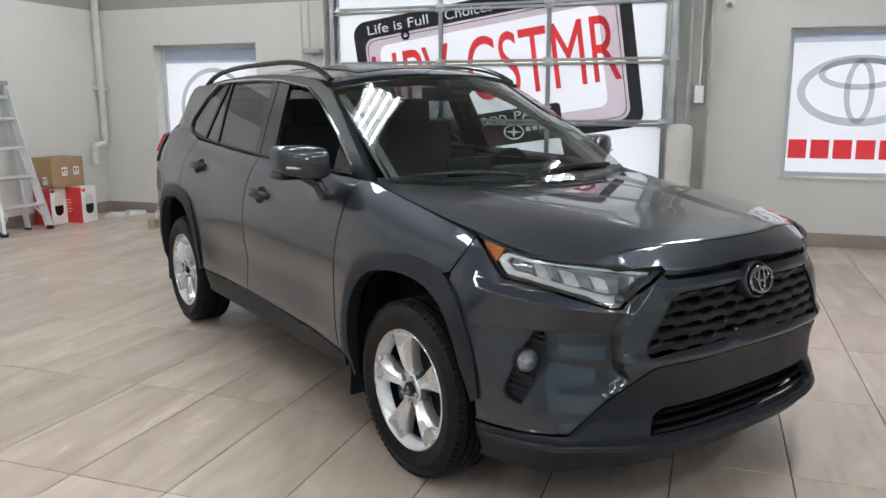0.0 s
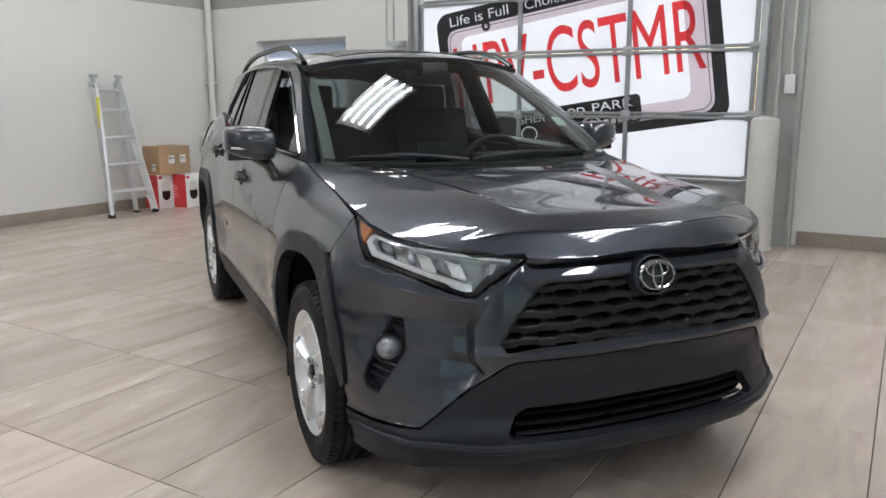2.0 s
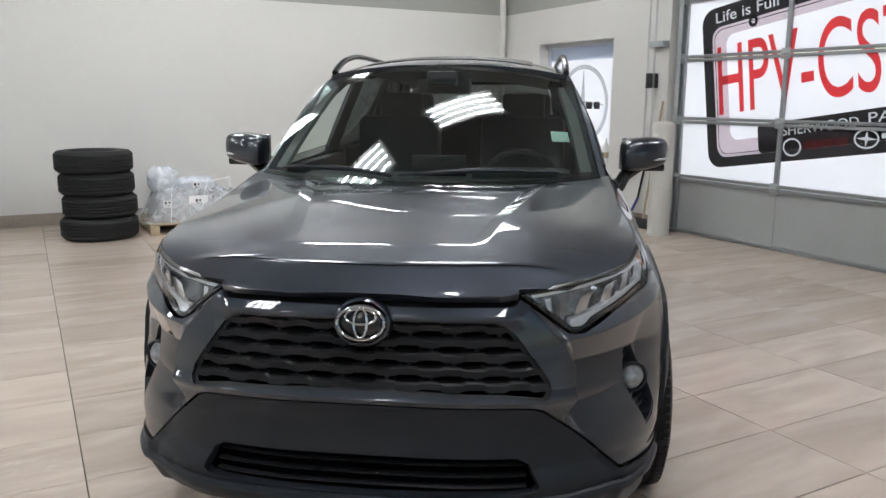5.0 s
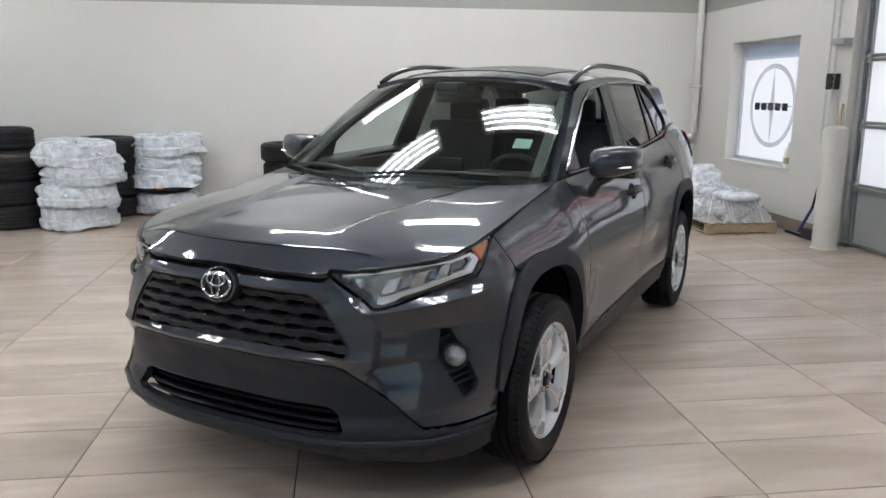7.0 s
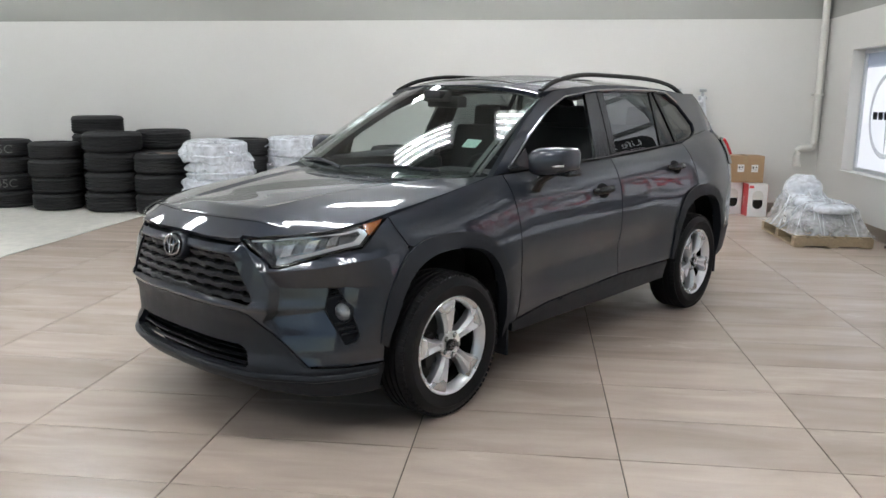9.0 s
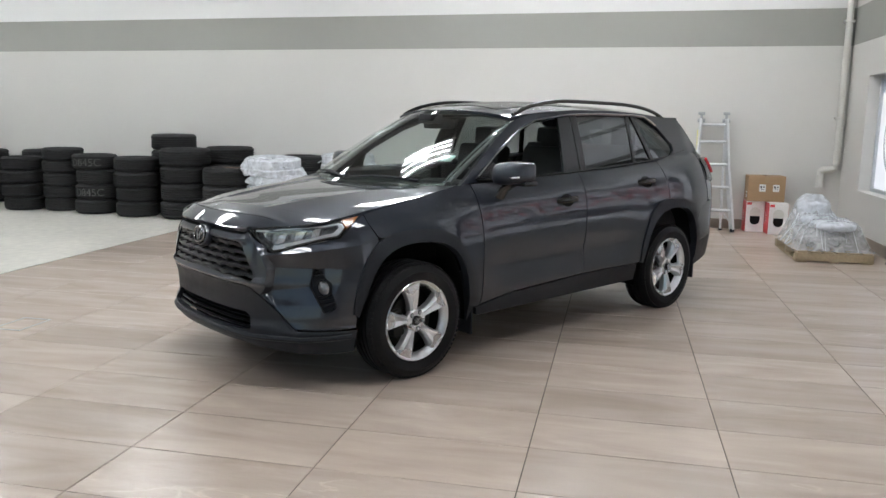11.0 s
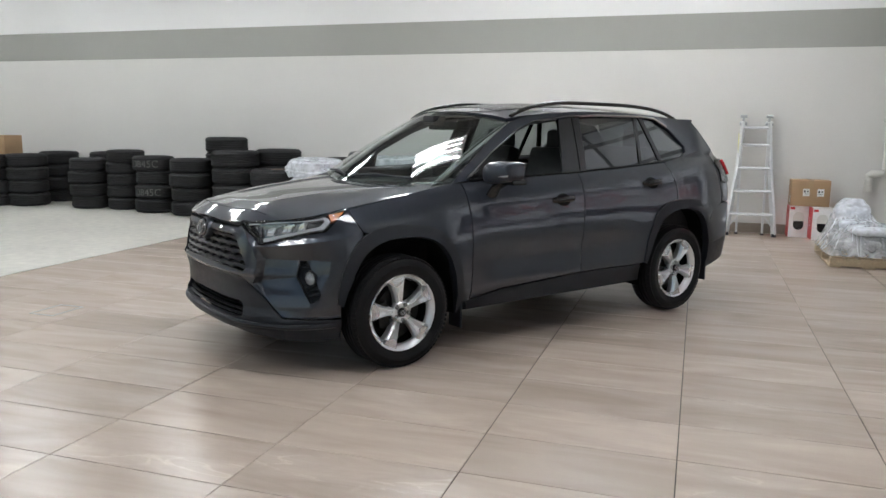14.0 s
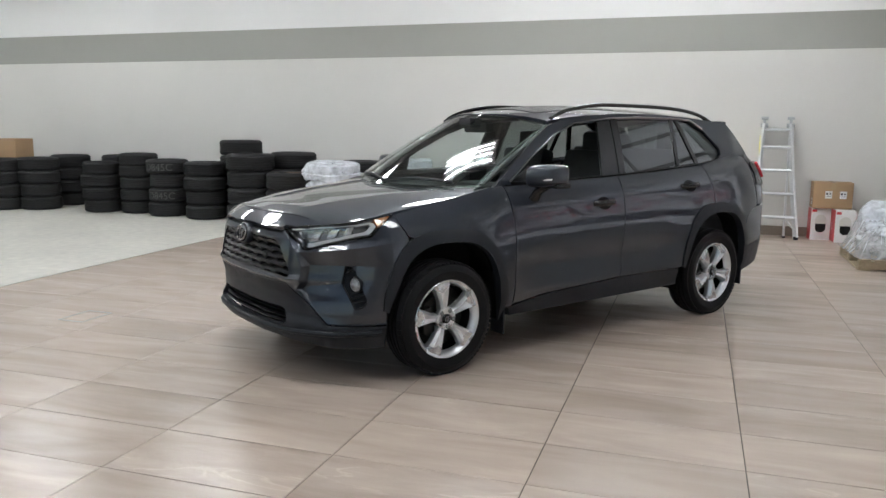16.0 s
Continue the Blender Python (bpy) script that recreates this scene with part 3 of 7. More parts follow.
for u0, n, pitch, v, h, m in ((1.146, 6, 0.077, 0.100, 0.070, "film_red"), (1.89, 5, 0.075, 0.120, 0.045, "film_white")):
    for k in range(n):
        x, z = tilted(PX0, PZ0, u0 + k * pitch, v)
        w = pitch * 0.72
        plate("lettering_bar", M[m], [tilted(x, z, *p) for p in ((0, 0), (w, 0), (w, h), (0, h))], PY - 0.0056, 0.0010, door, "bar in place of a letter")
for words, u, v, wide in (("SHERWOOD", 0.922, 0.245, 0.77), ("PARK", 1.78, 0.262, 0.44)):
    x, z = tilted(PX0, PZ0, u, v)
    lettering("lettering", words, M["film_white"], x, PY - 0.0062, z, 0.15, TILT, door, fit=(wide, 0.088))
x, z = tilted(PX0, PZ0, 1.02, 0.128)
ring_plate("oval_emblem", M["film_white"], x, z, 0.10, 0.085, 0.016, PY - 0.0056, 0.0012, door)
x, z = tilted(PX0, PZ0, 1.754, 0.131)
ring_plate("oval_emblem", M["film_white"], x, z, 0.115, 0.085, 0.016, PY - 0.0056, 0.0012, door)
plate("star_emblem", M["film_white"], [(x + r * math.sin(a), z + q * math.cos(a)) for a, r, q in ((0, 0.1, 0.07), (0.785, 0.02, 0.02), (1.571, 0.1, 0.1), (2.356, 0.02, 0.02), (3.1416, 0.1, 0.07), (3.927, 0.02, 0.02), (4.712, 0.1, 0.1), (5.498, 0.02, 0.02))], PY - 0.0056, 0.0012, door)
# jambs and tracks
for name, x0, x1 in (("left", DX0 - 0.10, DX0 - 0.002), ("right", DX1 + 0.002, DX1 + 0.10)):
    track = thing("door_track", "galvanised vertical door track with rollers", "door track", "door tracks", "structure")
    bm = bmesh.new()
    bm_box(bm, x0, x1, NORTH - 0.012, NORTH - 0.002, 0.0, 3.5)
    c = (x0 + x1) / 2
    bm_box(bm, c - 0.03, c - 0.026, NORTH - 0.10, NORTH - 0.012, 0.03, 3.5)
    bm_box(bm, c - 0.03, c + 0.03, NORTH - 0.104, NORTH - 0.10, 0.03, 3.5)
    part("rail", bm, M["galvanised"], track, smooth=False)
    for z in (0.61, 1.22, 1.865, 2.47):
        bm = bmesh.new()
        bm_tube(bm, [(c - 0.06, NORTH - 0.07, z), (c + 0.06, NORTH - 0.07, z)], 0.013, 8)
        bm_box(bm, c - 0.05, c + 0.05, NORTH - 0.058, NORTH - 0.05, z - 0.04, z + 0.04, 0.003)
        part("roller", bm, M["galvanised"], track)
column = thing("steel_column", "grey painted steel column beside the garage door", "column", kind="structure")
bm = bmesh.new()
bm_box(bm, 0.70, 0.73, NORTH - 0.20, NORTH - 0.002, 0.0, HIGH - 0.004)
bm_box(bm, 0.89, 0.92, NORTH - 0.20, NORTH - 0.002, 0.0, HIGH - 0.004)
bm_box(bm, 0.73, 0.89, NORTH - 0.13, NORTH - 0.11, 0.0, HIGH - 0.004)
part("beam", bm, M["steel_grey"], column, smooth=False)
bm = bmesh.new()
bm_tube(bm, [(0.82, NORTH - 0.15, 1.58), (0.82, NORTH - 0.15, HIGH - 0.01)], 0.011, 8)
part("conduit", bm, M["pipe"], column)
box_part("switch_box", M["white_plastic"], 0.775, 0.865, NORTH - 0.205, NORTH - 0.131, 1.43, 1.60, column, 0.006, "small white switch box")

# ---- the car ----
from mathutils.geometry import delaunay_2d_cdt


def flake_paint(name, color):
    m, nodes, links, bsdf = material(name)
    coords = nodes.new("ShaderNodeTexCoord")
    flakes, cloud = nodes.new("ShaderNodeTexNoise"), nodes.new("ShaderNodeTexNoise")
    flakes.inputs["Scale"].default_value, cloud.inputs["Scale"].default_value = 900, 2
    ramp = nodes.new("ShaderNodeValToRGB")
    ramp.color_ramp.elements[0].position, ramp.color_ramp.elements[0].color = 0.35, (*(c * 0.8 for c in color), 1)
    ramp.color_ramp.elements[1].position, ramp.color_ramp.elements[1].color = 0.75, (*(c * 1.25 for c in color), 1)
    for node in (flakes, cloud):
        links.new(coords.outputs["Object"], node.inputs["Vector"])
    links.new(flakes.outputs[0], ramp.inputs[0])
    links.new(ramp.outputs[0], bsdf.inputs["Base Color"])
    rough = nodes.new("ShaderNodeMapRange")
    rough.inputs["To Min"].default_value, rough.inputs["To Max"].default_value = 0.36, 0.42
    links.new(cloud.outputs[0], rough.inputs[0])
    links.new(rough.outputs[0], bsdf.inputs["Roughness"])
    bsdf.inputs["Metallic"].default_value = 0.6
    bsdf.inputs["Specular IOR Level"].default_value = 0.15
    bsdf.inputs["Coat Weight"].default_value = 1.0
    bsdf.inputs["Coat Roughness"].default_value = 0.02
    bsdf.inputs["Coat IOR"].default_value = 1.57
    return m


M.update({
    "paint": flake_paint("grey_metallic_paint", (0.0268, 0.0316, 0.0430)),
    "cladding": surface("black_textured_plastic", (0.0142, 0.0165, 0.0215), 0.46, scale=20, vary=0.1, fine=300, bump=0.08, spec=0.24),
    "gloss_black": surface("gloss_black_plastic", (0.010, 0.010, 0.011), 0.23, scale=12, vary=0.1),
    # black for openings and gaps, their shade put into the colour
    "shade_black": surface("painted_shade_black", (0.002, 0.002, 0.002), 0.95, scale=10, vary=0.1, spec=0.02),
    "cup": surface("smoked_lamp_cup", (0.24, 0.25, 0.27), 0.14, 0.8, scale=30, vary=0.3),
    "grille": surface("black_grille_plastic", (0.011, 0.0115, 0.013), 0.30, scale=14, vary=0.1, spec=0.20),
    "dark": surface("dark_underbody", (0.006, 0.006, 0.0065), 0.9, scale=10, vary=0.2, spec=0.1),
    "cabin": surface("black_cabin_trim", (0.016, 0.016, 0.018), 0.65, scale=14, vary=0.15, fine=200, bump=0.1),
    "cabin_grey": surface("grey_headliner", (0.30, 0.30, 0.29), 0.9, scale=20, vary=0.08),
    "pillar_grey": surface("grey_pillar_cloth", (0.13, 0.135, 0.13), 0.85, scale=30, vary=0.08),
    "chrome": surface("chrome", (0.48, 0.49, 0.52), 0.10, 1.0, scale=5, vary=0.04),
    "rim": surface("silver_alloy", (0.74, 0.75, 0.77), 0.28, 0.75, scale=6, vary=0.05),
    "rubber": surface("tyre_rubber", (0.0055, 0.0056, 0.0065), 0.55, scale=12, vary=0.18, fine=120, bump=0.08, spec=0.22),
    "old_rubber": surface("dusty_tyre_rubber", (0.017, 0.017, 0.018), 0.7, scale=9, vary=0.4, fine=80, bump=0.12, spec=0.25),
    "brake": surface("brake_steel", (0.045, 0.044, 0.043), 0.5, 0.6, scale=14, vary=0.15),
    "clear_glass": glass("clear_windscreen", (0.66, 0.74, 0.71), 0.12),
    "dark_glass": glass("dark_tinted_glass", (0.24, 0.26, 0.26), 0.10),
    "lens": glass("lamp_cover", (0.93, 0.94, 0.95), 0.05),
    "reflector": surface("lamp_reflector", (0.80, 0.82, 0.85), 0.12, 0.95, scale=40, vary=0.2),
    "lamp_grey": surface("grey_lamp_housing", (0.36, 0.375, 0.40), 0.16, 0.85, scale=50, vary=0.3),
    "fog_glass": surface("fog_lamp_glass", (0.30, 0.31, 0.33), 0.12, 0.5, scale=60, vary=0.3),
    "amber": surface("amber_lens", (0.48, 0.14, 0.03), 0.15, scale=60, vary=0.25, coat=1),
    "red_lens": surface("red_lens", (0.55, 0.02, 0.03), 0.12, scale=60, vary=0.2, coat=1),
    "light_bar": surface("white_light_guide", (0.72, 0.74, 0.77), 0.15, 0.2, scale=30, vary=0.1, coat=1),
    "sticker": surface("pale_green_sticker", (0.45, 0.62, 0.55), 0.6, scale=40, vary=0.2),
})


def spline(*pts):
    """A smooth curve through (x, y) pairs that never overshoots."""
    xs, ys = np.array([p[0] for p in pts], float), np.array([p[1] for p in pts], float)
    d = np.diff(ys) / np.diff(xs)
    m = np.zeros(len(xs))
    m[0], m[-1] = d[0], d[-1]
    for i in range(1, len(xs) - 1):
        if d[i - 1] * d[i] > 0:
            m[i] = 2 * d[i - 1] * d[i] / (d[i - 1] + d[i])

    def f(x):
        x = min(max(x, xs[0]), xs[-1])
        i = min(max(int(np.searchsorted(xs, x)) - 1, 0), len(xs) - 2)
        h = xs[i + 1] - xs[i]
        t = (x - xs[i]) / h
        return ((2 * t ** 3 - 3 * t * t + 1) * ys[i] + (t ** 3 - 2 * t * t + t) * h * m[i] + (-2 * t ** 3 + 3 * t * t) * ys[i + 1] + (t ** 3 - t * t) * h * m[i + 1])
    return f


def step(a, b, x):
    t = min(max((x - a) / (b - a), 0.0), 1.0)
    return t * t * (3 - 2 * t)


def hump(x, mid, wide):
    return math.exp(-((x - mid) / wide) ** 2)


# plan of the body: from the middle of the nose round the corner, along the flank to the tail
NOSE = [(0.944, 0.0), (0.940, 0.2), (0.922, 0.36), (0.888, 0.50), (0.828, 0.618), (0.718, 0.742), (0.605, 0.822), (0.47, 0.872), (0.28, 0.897), (-0.6, 0.912),
        (-1.6, 0.918), (-2.5, 0.916), (-2.95, 0.905), (-3.28, 0.874), (-3.52, 0.805), (-3.655, 0.60), (-3.695, 0.25), (-3.70, 0.0)]
chord = np.concatenate([[0], np.cumsum([math.dist(a, b) for a, b in zip(NOSE[:-1], NOSE[1:])])])
plan_x = spline(*[(c, p[0]) for c, p in zip(chord, NOSE)])
plan_y = spline(*[(c, p[1]) for c, p in zip(chord, NOSE)])
SAMPLES = np.linspace(0, chord[-1], 700)
PX, PYY = np.array([plan_x(s) for s in SAMPLES]), np.array([plan_y(s) for s in SAMPLES])
for _ in range(8):
    PX[1:-1] = (PX[:-2] + 2 * PX[1:-1] + PX[2:]) / 4
    PYY[1:-1] = (PYY[:-2] + 2 * PYY[1:-1] + PYY[2:]) / 4
TX, TY = np.gradient(PX), np.gradient(PYY)
TLEN = np.hypot(TX, TY)
NX, NY = TY / TLEN, -TX / TLEN


def at_nose(y):
    """Where along the plan the nose is y metres from the middle."""
    return float(np.interp(y, PYY[:300], SAMPLES[:300]))


def at_side(x):
    """Where along the plan the flank is x metres ahead of the front axle."""
    return float(np.interp(-x, -PX, SAMPLES))


edge_height = spline((0, 0.905), (at_nose(0.44), 0.905), (at_nose(0.62), 0.925), (at_side(0.55), 0.959), (at_side(0.36), 0.994), (at_side(0), 1.045), (at_side(-0.45), 1.120),
                     (at_side(-1.0), 1.138), (at_side(-1.6), 1.160), (at_side(-2.3), 1.198), (at_side(-2.9), 1.252), (at_side(-3.3), 1.285), (chord[-1], 1.30))
edge_inset = spline((0, 0.062), (at_nose(0.44), 0.060), (at_side(0.55), 0.085), (at_side(0.36), 0.110), (at_side(-0.1), 0.145), (at_side(-0.5), 0.150), (at_side(-1.6), 0.152),
                    (at_side(-2.6), 0.168), (at_side(-2.9), 0.172), (at_side(-3.2), 0.176), (chord[-1], 0.20))
shoulder = spline((0, 1.0), (0.035, 0.78), (0.09, 0.52), (0.17, 0.29), (0.25, 0.135), (0.33, 0.045), (0.46, 0.0))
flank_low = spline((0.15, -0.075), (0.25, -0.05), (0.35, -0.030), (0.45, -0.014), (0.58, 0.0), (1.4, 0.0))
nose_low = spline((0.12, -0.14), (0.20, -0.075), (0.25, -0.035), (0.30, -0.004), (0.36, 0.0), (0.42, -0.022), (0.52, -0.018), (0.585, -0.002), (0.61, 0.006), (0.66, 0.0), (1.4, 0.0))


def tent(z, low, peak, high):
    """Straight up from low to peak, straight down to high, with a crisp ridge."""
    if z <= low or z >= high:
        return 0.0
    return (z - low) / (peak - low) if z < peak else (high - z) / (high - peak)


def body(u, z):
    """The lower body's skin: u along the plan (negative on the right), z up."""
    side = 1 if u >= 0 else -1
    a = abs(u)
    x, y = float(np.interp(a, SAMPLES, PX)), float(np.interp(a, SAMPLES, PYY))
    nx, ny = float(np.interp(a, SAMPLES, NX)), float(np.interp(a, SAMPLES, NY))
    front = 1 - step(at_nose(0.55), at_side(0.5), a)
    inset = edge_inset(a) * shoulder(edge_height(a) - z)
    low = front * nose_low(z) + (1 - front) * flank_low(z)
    doors = step(-0.35, -0.8, x) * (1 - step(-1.9, -2.5, x)) if x < 0 else 0.0
    shape = doors * (-0.022 * hump(z, 0.60, 0.10) + 0.006 * hump(z, 0.44, 0.05))
    line = 0.985 + 0.028 * (-x)
    shape += doors * 0.004 * tent(z, line - 0.16, line, line + 0.05)
    for axle in (0.03, -2.69):
        d = math.hypot(x - axle, z - 0.40)
        if z > 0.30 and d < 0.80:
            shape += 0.014 * (1 - step(0.44, 0.80, d)) * step(0.30, 0.42, z)
    if x > 0.30:
        # cheek beside the grille surround: shelf under the lamp, undercut, flat panel and a facet that faces up
        edge = float(np.interp(z, (0.36, 0.56, 0.60, 0.70, 0.77, 0.90), (0.70, 0.56, 0.585, 0.590, 0.555, 0.44)))
        beside = min(max((y - edge) / 0.026, 0.0), 1.0)
        ahead = min(max((x - 0.40) / 0.20, 0.0), 1.0)
        crease = 0.778 + 0.12 * (0.85 - x)
        fold = 0.562 + 0.17 * (y - 0.518)
        depth = float(np.interp(z, (0.36, 0.43, 0.495, fold, 0.703, crease, crease + 0.032, 0.93), (0.014, 0.009, -0.010, -0.052, -0.056, -0.006, -0.032, 0.0)))
        shape += beside * ahead * depth
        shape += (1 - ahead) * 0.007 * tent(z, crease - 0.12, crease, crease + 0.06) * step(0.28, 0.36, x)
        shape += 0.010 * tent(z, 0.604, 0.620, 0.65) * (1 - beside)
        shape += 0.018 * min(max((y - 0.62) / 0.12, 0.0), 1.0) * min(max((0.372 - z) / 0.022, 0.0), 1.0)
        shape += 0.016 * tent(z, 0.815, 0.845, 0.905) * (1 - step(0.38, 0.47, y))
    out = low + shape - inset
    return Vector((x + nx * out, side * (y + ny * out), z))


def glasshouse(x, z, side=1):
    """Side windows and pillars, leaning in towards the roof."""
    base = 0.772 - 0.03 * step(-2.3, -3.4, x) - 0.05 * step(-3.2, -3.5, x) - 0.03 * step(-0.9, -0.3, x)
    rise = z - 1.13
    return Vector((x, side * (base - 0.335 * rise - 0.12 * rise * rise), z))


def hood_line(x):
    if x < 0.705:
        return 1.094 - 0.075 * x - 0.064 * x * x
    if x < 0.826:
        return 1.0093 - 0.2587 * (x - 0.705)
    d = min(x, 0.93) - 0.826
    return 0.978 - 0.75 * d - 0.79 * d * d


def hood_mid(x):
    """The hood's middle line: a slow bow, a soft fold and the sharper one above the grille."""
    return sum(hood_line(x + d) for d in (-0.016, -0.012, -0.008, -0.004, 0.0, 0.004, 0.008, 0.012, 0.016)) / 9


hood_edge = [body(at_nose(0.44), 0.904), body(at_nose(0.52), 0.914), body(at_nose(0.60), 0.924), body(at_side(0.72), 0.938), body(at_side(0.60), 0.953), body(at_side(0.48), 0.975), body(at_side(0.36), 0.997), body(at_side(0.18), 1.016), body(at_side(0.0), 1.043), body(at_side(-0.22), 1.078), body(at_side(-0.42), 1.113)]
hood_edge = sorted(((p.x - 0.003, p.y - 0.006, p.z + 0.002) for p in hood_edge))
hood_side_curve = np.polyfit([p[0] for p in hood_edge] + [0.915], [p[2] for p in hood_edge] + [0.902], 4)
hood_wide_curve = np.polyfit([p[0] for p in hood_edge] + [0.915], [p[1] for p in hood_edge] + [0.40], 5)


def hood_side(x):
    """Height of the hood's edge."""
    return float(np.polyval(hood_side_curve, min(max(x, -0.42), 0.93)))


def hood_wide(x):
    """Half width of the hood."""
    return float(np.polyval(hood_wide_curve, min(max(x, -0.42), 0.93)))


def swept(a):
    """How far the hood's folds lie back, away from the middle."""
    return 0.36 * (a / (1 + (a / 0.66) ** 6) ** (1 / 6)) ** 2


def hood(x, y):
    """Crowned panel with a fold across its nose and a shallow middle between two ridges."""
    a = abs(y)
    t = min(a / hood_wide(x), 1.15)
    back = swept(a)
    rim = swept(hood_wide(x))
    flatter = 0.08 * step(0.22, 0.52, a)
    z = hood_mid(x + back) + flatter * min(max(x + back - 0.705, 0.0), 0.121) + (hood_side(x) - hood_mid(x + rim) - flatter * min(max(x + rim - 0.705, 0.0), 0.121)) * t ** 3.6
    line = 0.31 + 0.19 * step(0.80, -0.4, x)
    fade = 1 - step(0.45, 0.76, x)
    z -= fade * 0.011 * (1 - min(max((a - line + 0.05) / 0.05, 0.0), 1.0))
    return Vector((x, y, z))


def windscreen(s, y):
    """s from the cowl (0) to the roof (1), y in shares of the half width."""
    half = 0.722 + (0.622 - 0.722) * s
    low = Vector((-0.135 - 0.20 * y * y, half * y, 1.088 + 0.028 * y * y))
    top = Vector((-0.925 - 0.13 * y * y, half * y, 1.588 - 0.068 * y * y))
    p = low.lerp(top, s)
    p.z += (0.018 + 0.016 * (1 - y * y)) * math.sin(math.pi * s)
    return p


roof_mid = spline((-3.40, 1.568), (-3.2, 1.600), (-2.8, 1.640), (-2.2, 1.665), (-1.7, 1.668), (-1.3, 1.648), (-1.05, 1.618), (-0.90, 1.586))


def roof(x, y):
    z = roof_mid(x)
    return Vector((x, y, z - 0.075 * min(abs(y) / 0.60, 1.2) ** 2.4))


def resample(loop, gap):
    pts = []
    for a, b in zip(loop, loop[1:] + loop[:1]):
        n = max(1, int(math.ceil(math.dist(a, b) / gap)))
        pts += [(a[0] + (b[0] - a[0]) * k / n, a[1] + (b[1] - a[1]) * k / n) for k in range(n)]
    return pts


def soft(loop, radius=0.02):
    """Rounds the corners of an outline."""
    out = []
    n = len(loop)
    for i in range(n):
        p, a, b = Vector(loop[i]), Vector(loop[i - 1]), Vector(loop[(i + 1) % n])
        da, db = (a - p), (b - p)
        r = min(radius, da.length * 0.4, db.length * 0.4)
        s, e = p + da.normalized() * r, p + db.normalized() * r
        for k in range(4):
            t = k / 3
            q = s.lerp(p, t).lerp(p.lerp(e, t), t)
            out.append((q.x, q.y))
    return out


def inside(points, loop):
    x, y = points[:, 0], points[:, 1]
    hit = np.zeros(len(points), bool)
    for (x0, y0), (x1, y1) in zip(loop, loop[1:] + loop[:1]):
        if y0 == y1:
            continue
        cross = ((y0 > y) != (y1 > y)) & (x < (x1 - x0) * (y - y0) / (y1 - y0) + x0)
        hit ^= cross
    return hit


def skin(name, loops, shape, mat, parent, gap=0.035, fold=0.014, lift=0.0, label="", creases=()):
    """A panel: the outline (and holes) in the surface's own two coordinates, laid on that surface, with its rim folded in. Rows of points keep its creases sharp."""
    loops = [resample(l, gap) for l in loops]
    verts, edges, rims = [], [], []
    for loop in loops:
        start = len(verts)
        verts += loop
        ids = list(range(start, len(verts)))
        rims.append(ids)
        edges += [(ids[i], ids[(i + 1) % len(ids)]) for i in range(len(ids))]
    outer = np.array(loops[0])
    lo, hi = outer.min(0), outer.max(0)
    gx, gy = np.meshgrid(np.arange(lo[0] + gap / 2, hi[0], gap), np.arange(lo[1] + gap / 2, hi[1], gap))
    grid = np.column_stack([gx.ravel(), gy.ravel()])
    if len(grid):
        keep = inside(grid, loops[0])
        for hole in loops[1:]:
            keep &= ~inside(grid, hole)
        border = np.array([p for l in loops for p in l])
        grid = grid[keep]
        if len(grid):
            near = np.min(np.hypot(grid[:, None, 0] - border[None, :, 0], grid[:, None, 1] - border[None, :, 1]), axis=1)
            grid = grid[near > gap * 0.45]
    if creases and len(grid):
        twin = []
        for line in creases:
            pts = resample(list(line), gap * 0.8)
            pts = pts[:next((k for k, p in enumerate(pts) if k and math.dist(p, line[-1]) < 1e-6), len(pts) - 1) + 1]
            for a, b in zip(pts[:-1], pts[1:]):
                d = Vector((b[0] - a[0], b[1] - a[1]))
                if d.length < 1e-6:
                    continue
                side = Vector((-d.y, d.x)).normalized() * 0.0035
                twin += [(a[0] + side.x, a[1] + side.y), (a[0] - side.x, a[1] - side.y)]
        twin = np.array(twin)
        keep = inside(twin, loops[0])
        for hole in loops[1:]:
            keep &= ~inside(twin, hole)
        far = np.min(np.hypot(twin[:, None, 0] - border[None, :, 0], twin[:, None, 1] - border[None, :, 1]), axis=1)
        twin = twin[keep & (far > 0.003)]
        if len(twin):
            away = np.min(np.hypot(grid[:, None, 0] - twin[None, :, 0], grid[:, None, 1] - twin[None, :, 1]), axis=1)
            grid = np.vstack([grid[away > gap * 0.6], twin])
    verts2 = [Vector(v) for v in verts] + [Vector(g) for g in grid]
    out, _, faces, *_ = delaunay_2d_cdt(verts2, edges, [], 0, 1e-6)
    flat = np.array([(v.x, v.y) for v in out])
    mids = np.array([flat[list(f)].mean(0) for f in faces])
    ok = inside(mids, loops[0])
    for hole in loops[1:]:
        ok &= ~inside(mids, hole)
    faces = [list(f) for f, k in zip(faces, ok) if k]
    e = 0.003
    places, normals = [], []
    for a, b in flat:
        p = shape(a, b)
        n = (shape(a + e, b) - shape(a - e, b)).cross(shape(a, b + e) - shape(a, b - e))
        n = n.normalized() if n.length > 1e-12 else Vector((0, 0, 1))
        away = p - Vector((min(max(p.x, -2.9), 0.3), 0, 0.72))
        if n.dot(away) < 0:
            n = -n
        places.append(p + n * lift)
        normals.append(n)
    made = []
    for f in faces:
        a, b, c = (places[i] for i in f[:3])
        n = (b - a).cross(c - a)
        if n.length < 1e-12:
            continue
        made.append(f if n.dot(normals[f[0]]) > 0 else f[::-1])
    if fold:
        count = {}
        for f in made:
            for i in range(len(f)):
                key = (f[i], f[(i + 1) % len(f)])
                count[key] = True
        for (i, j) in [k for k in count if (k[1], k[0]) not in count]:
            n = (normals[i] + normals[j]) / 2
            out_way = (places[j] - places[i]).cross(n)
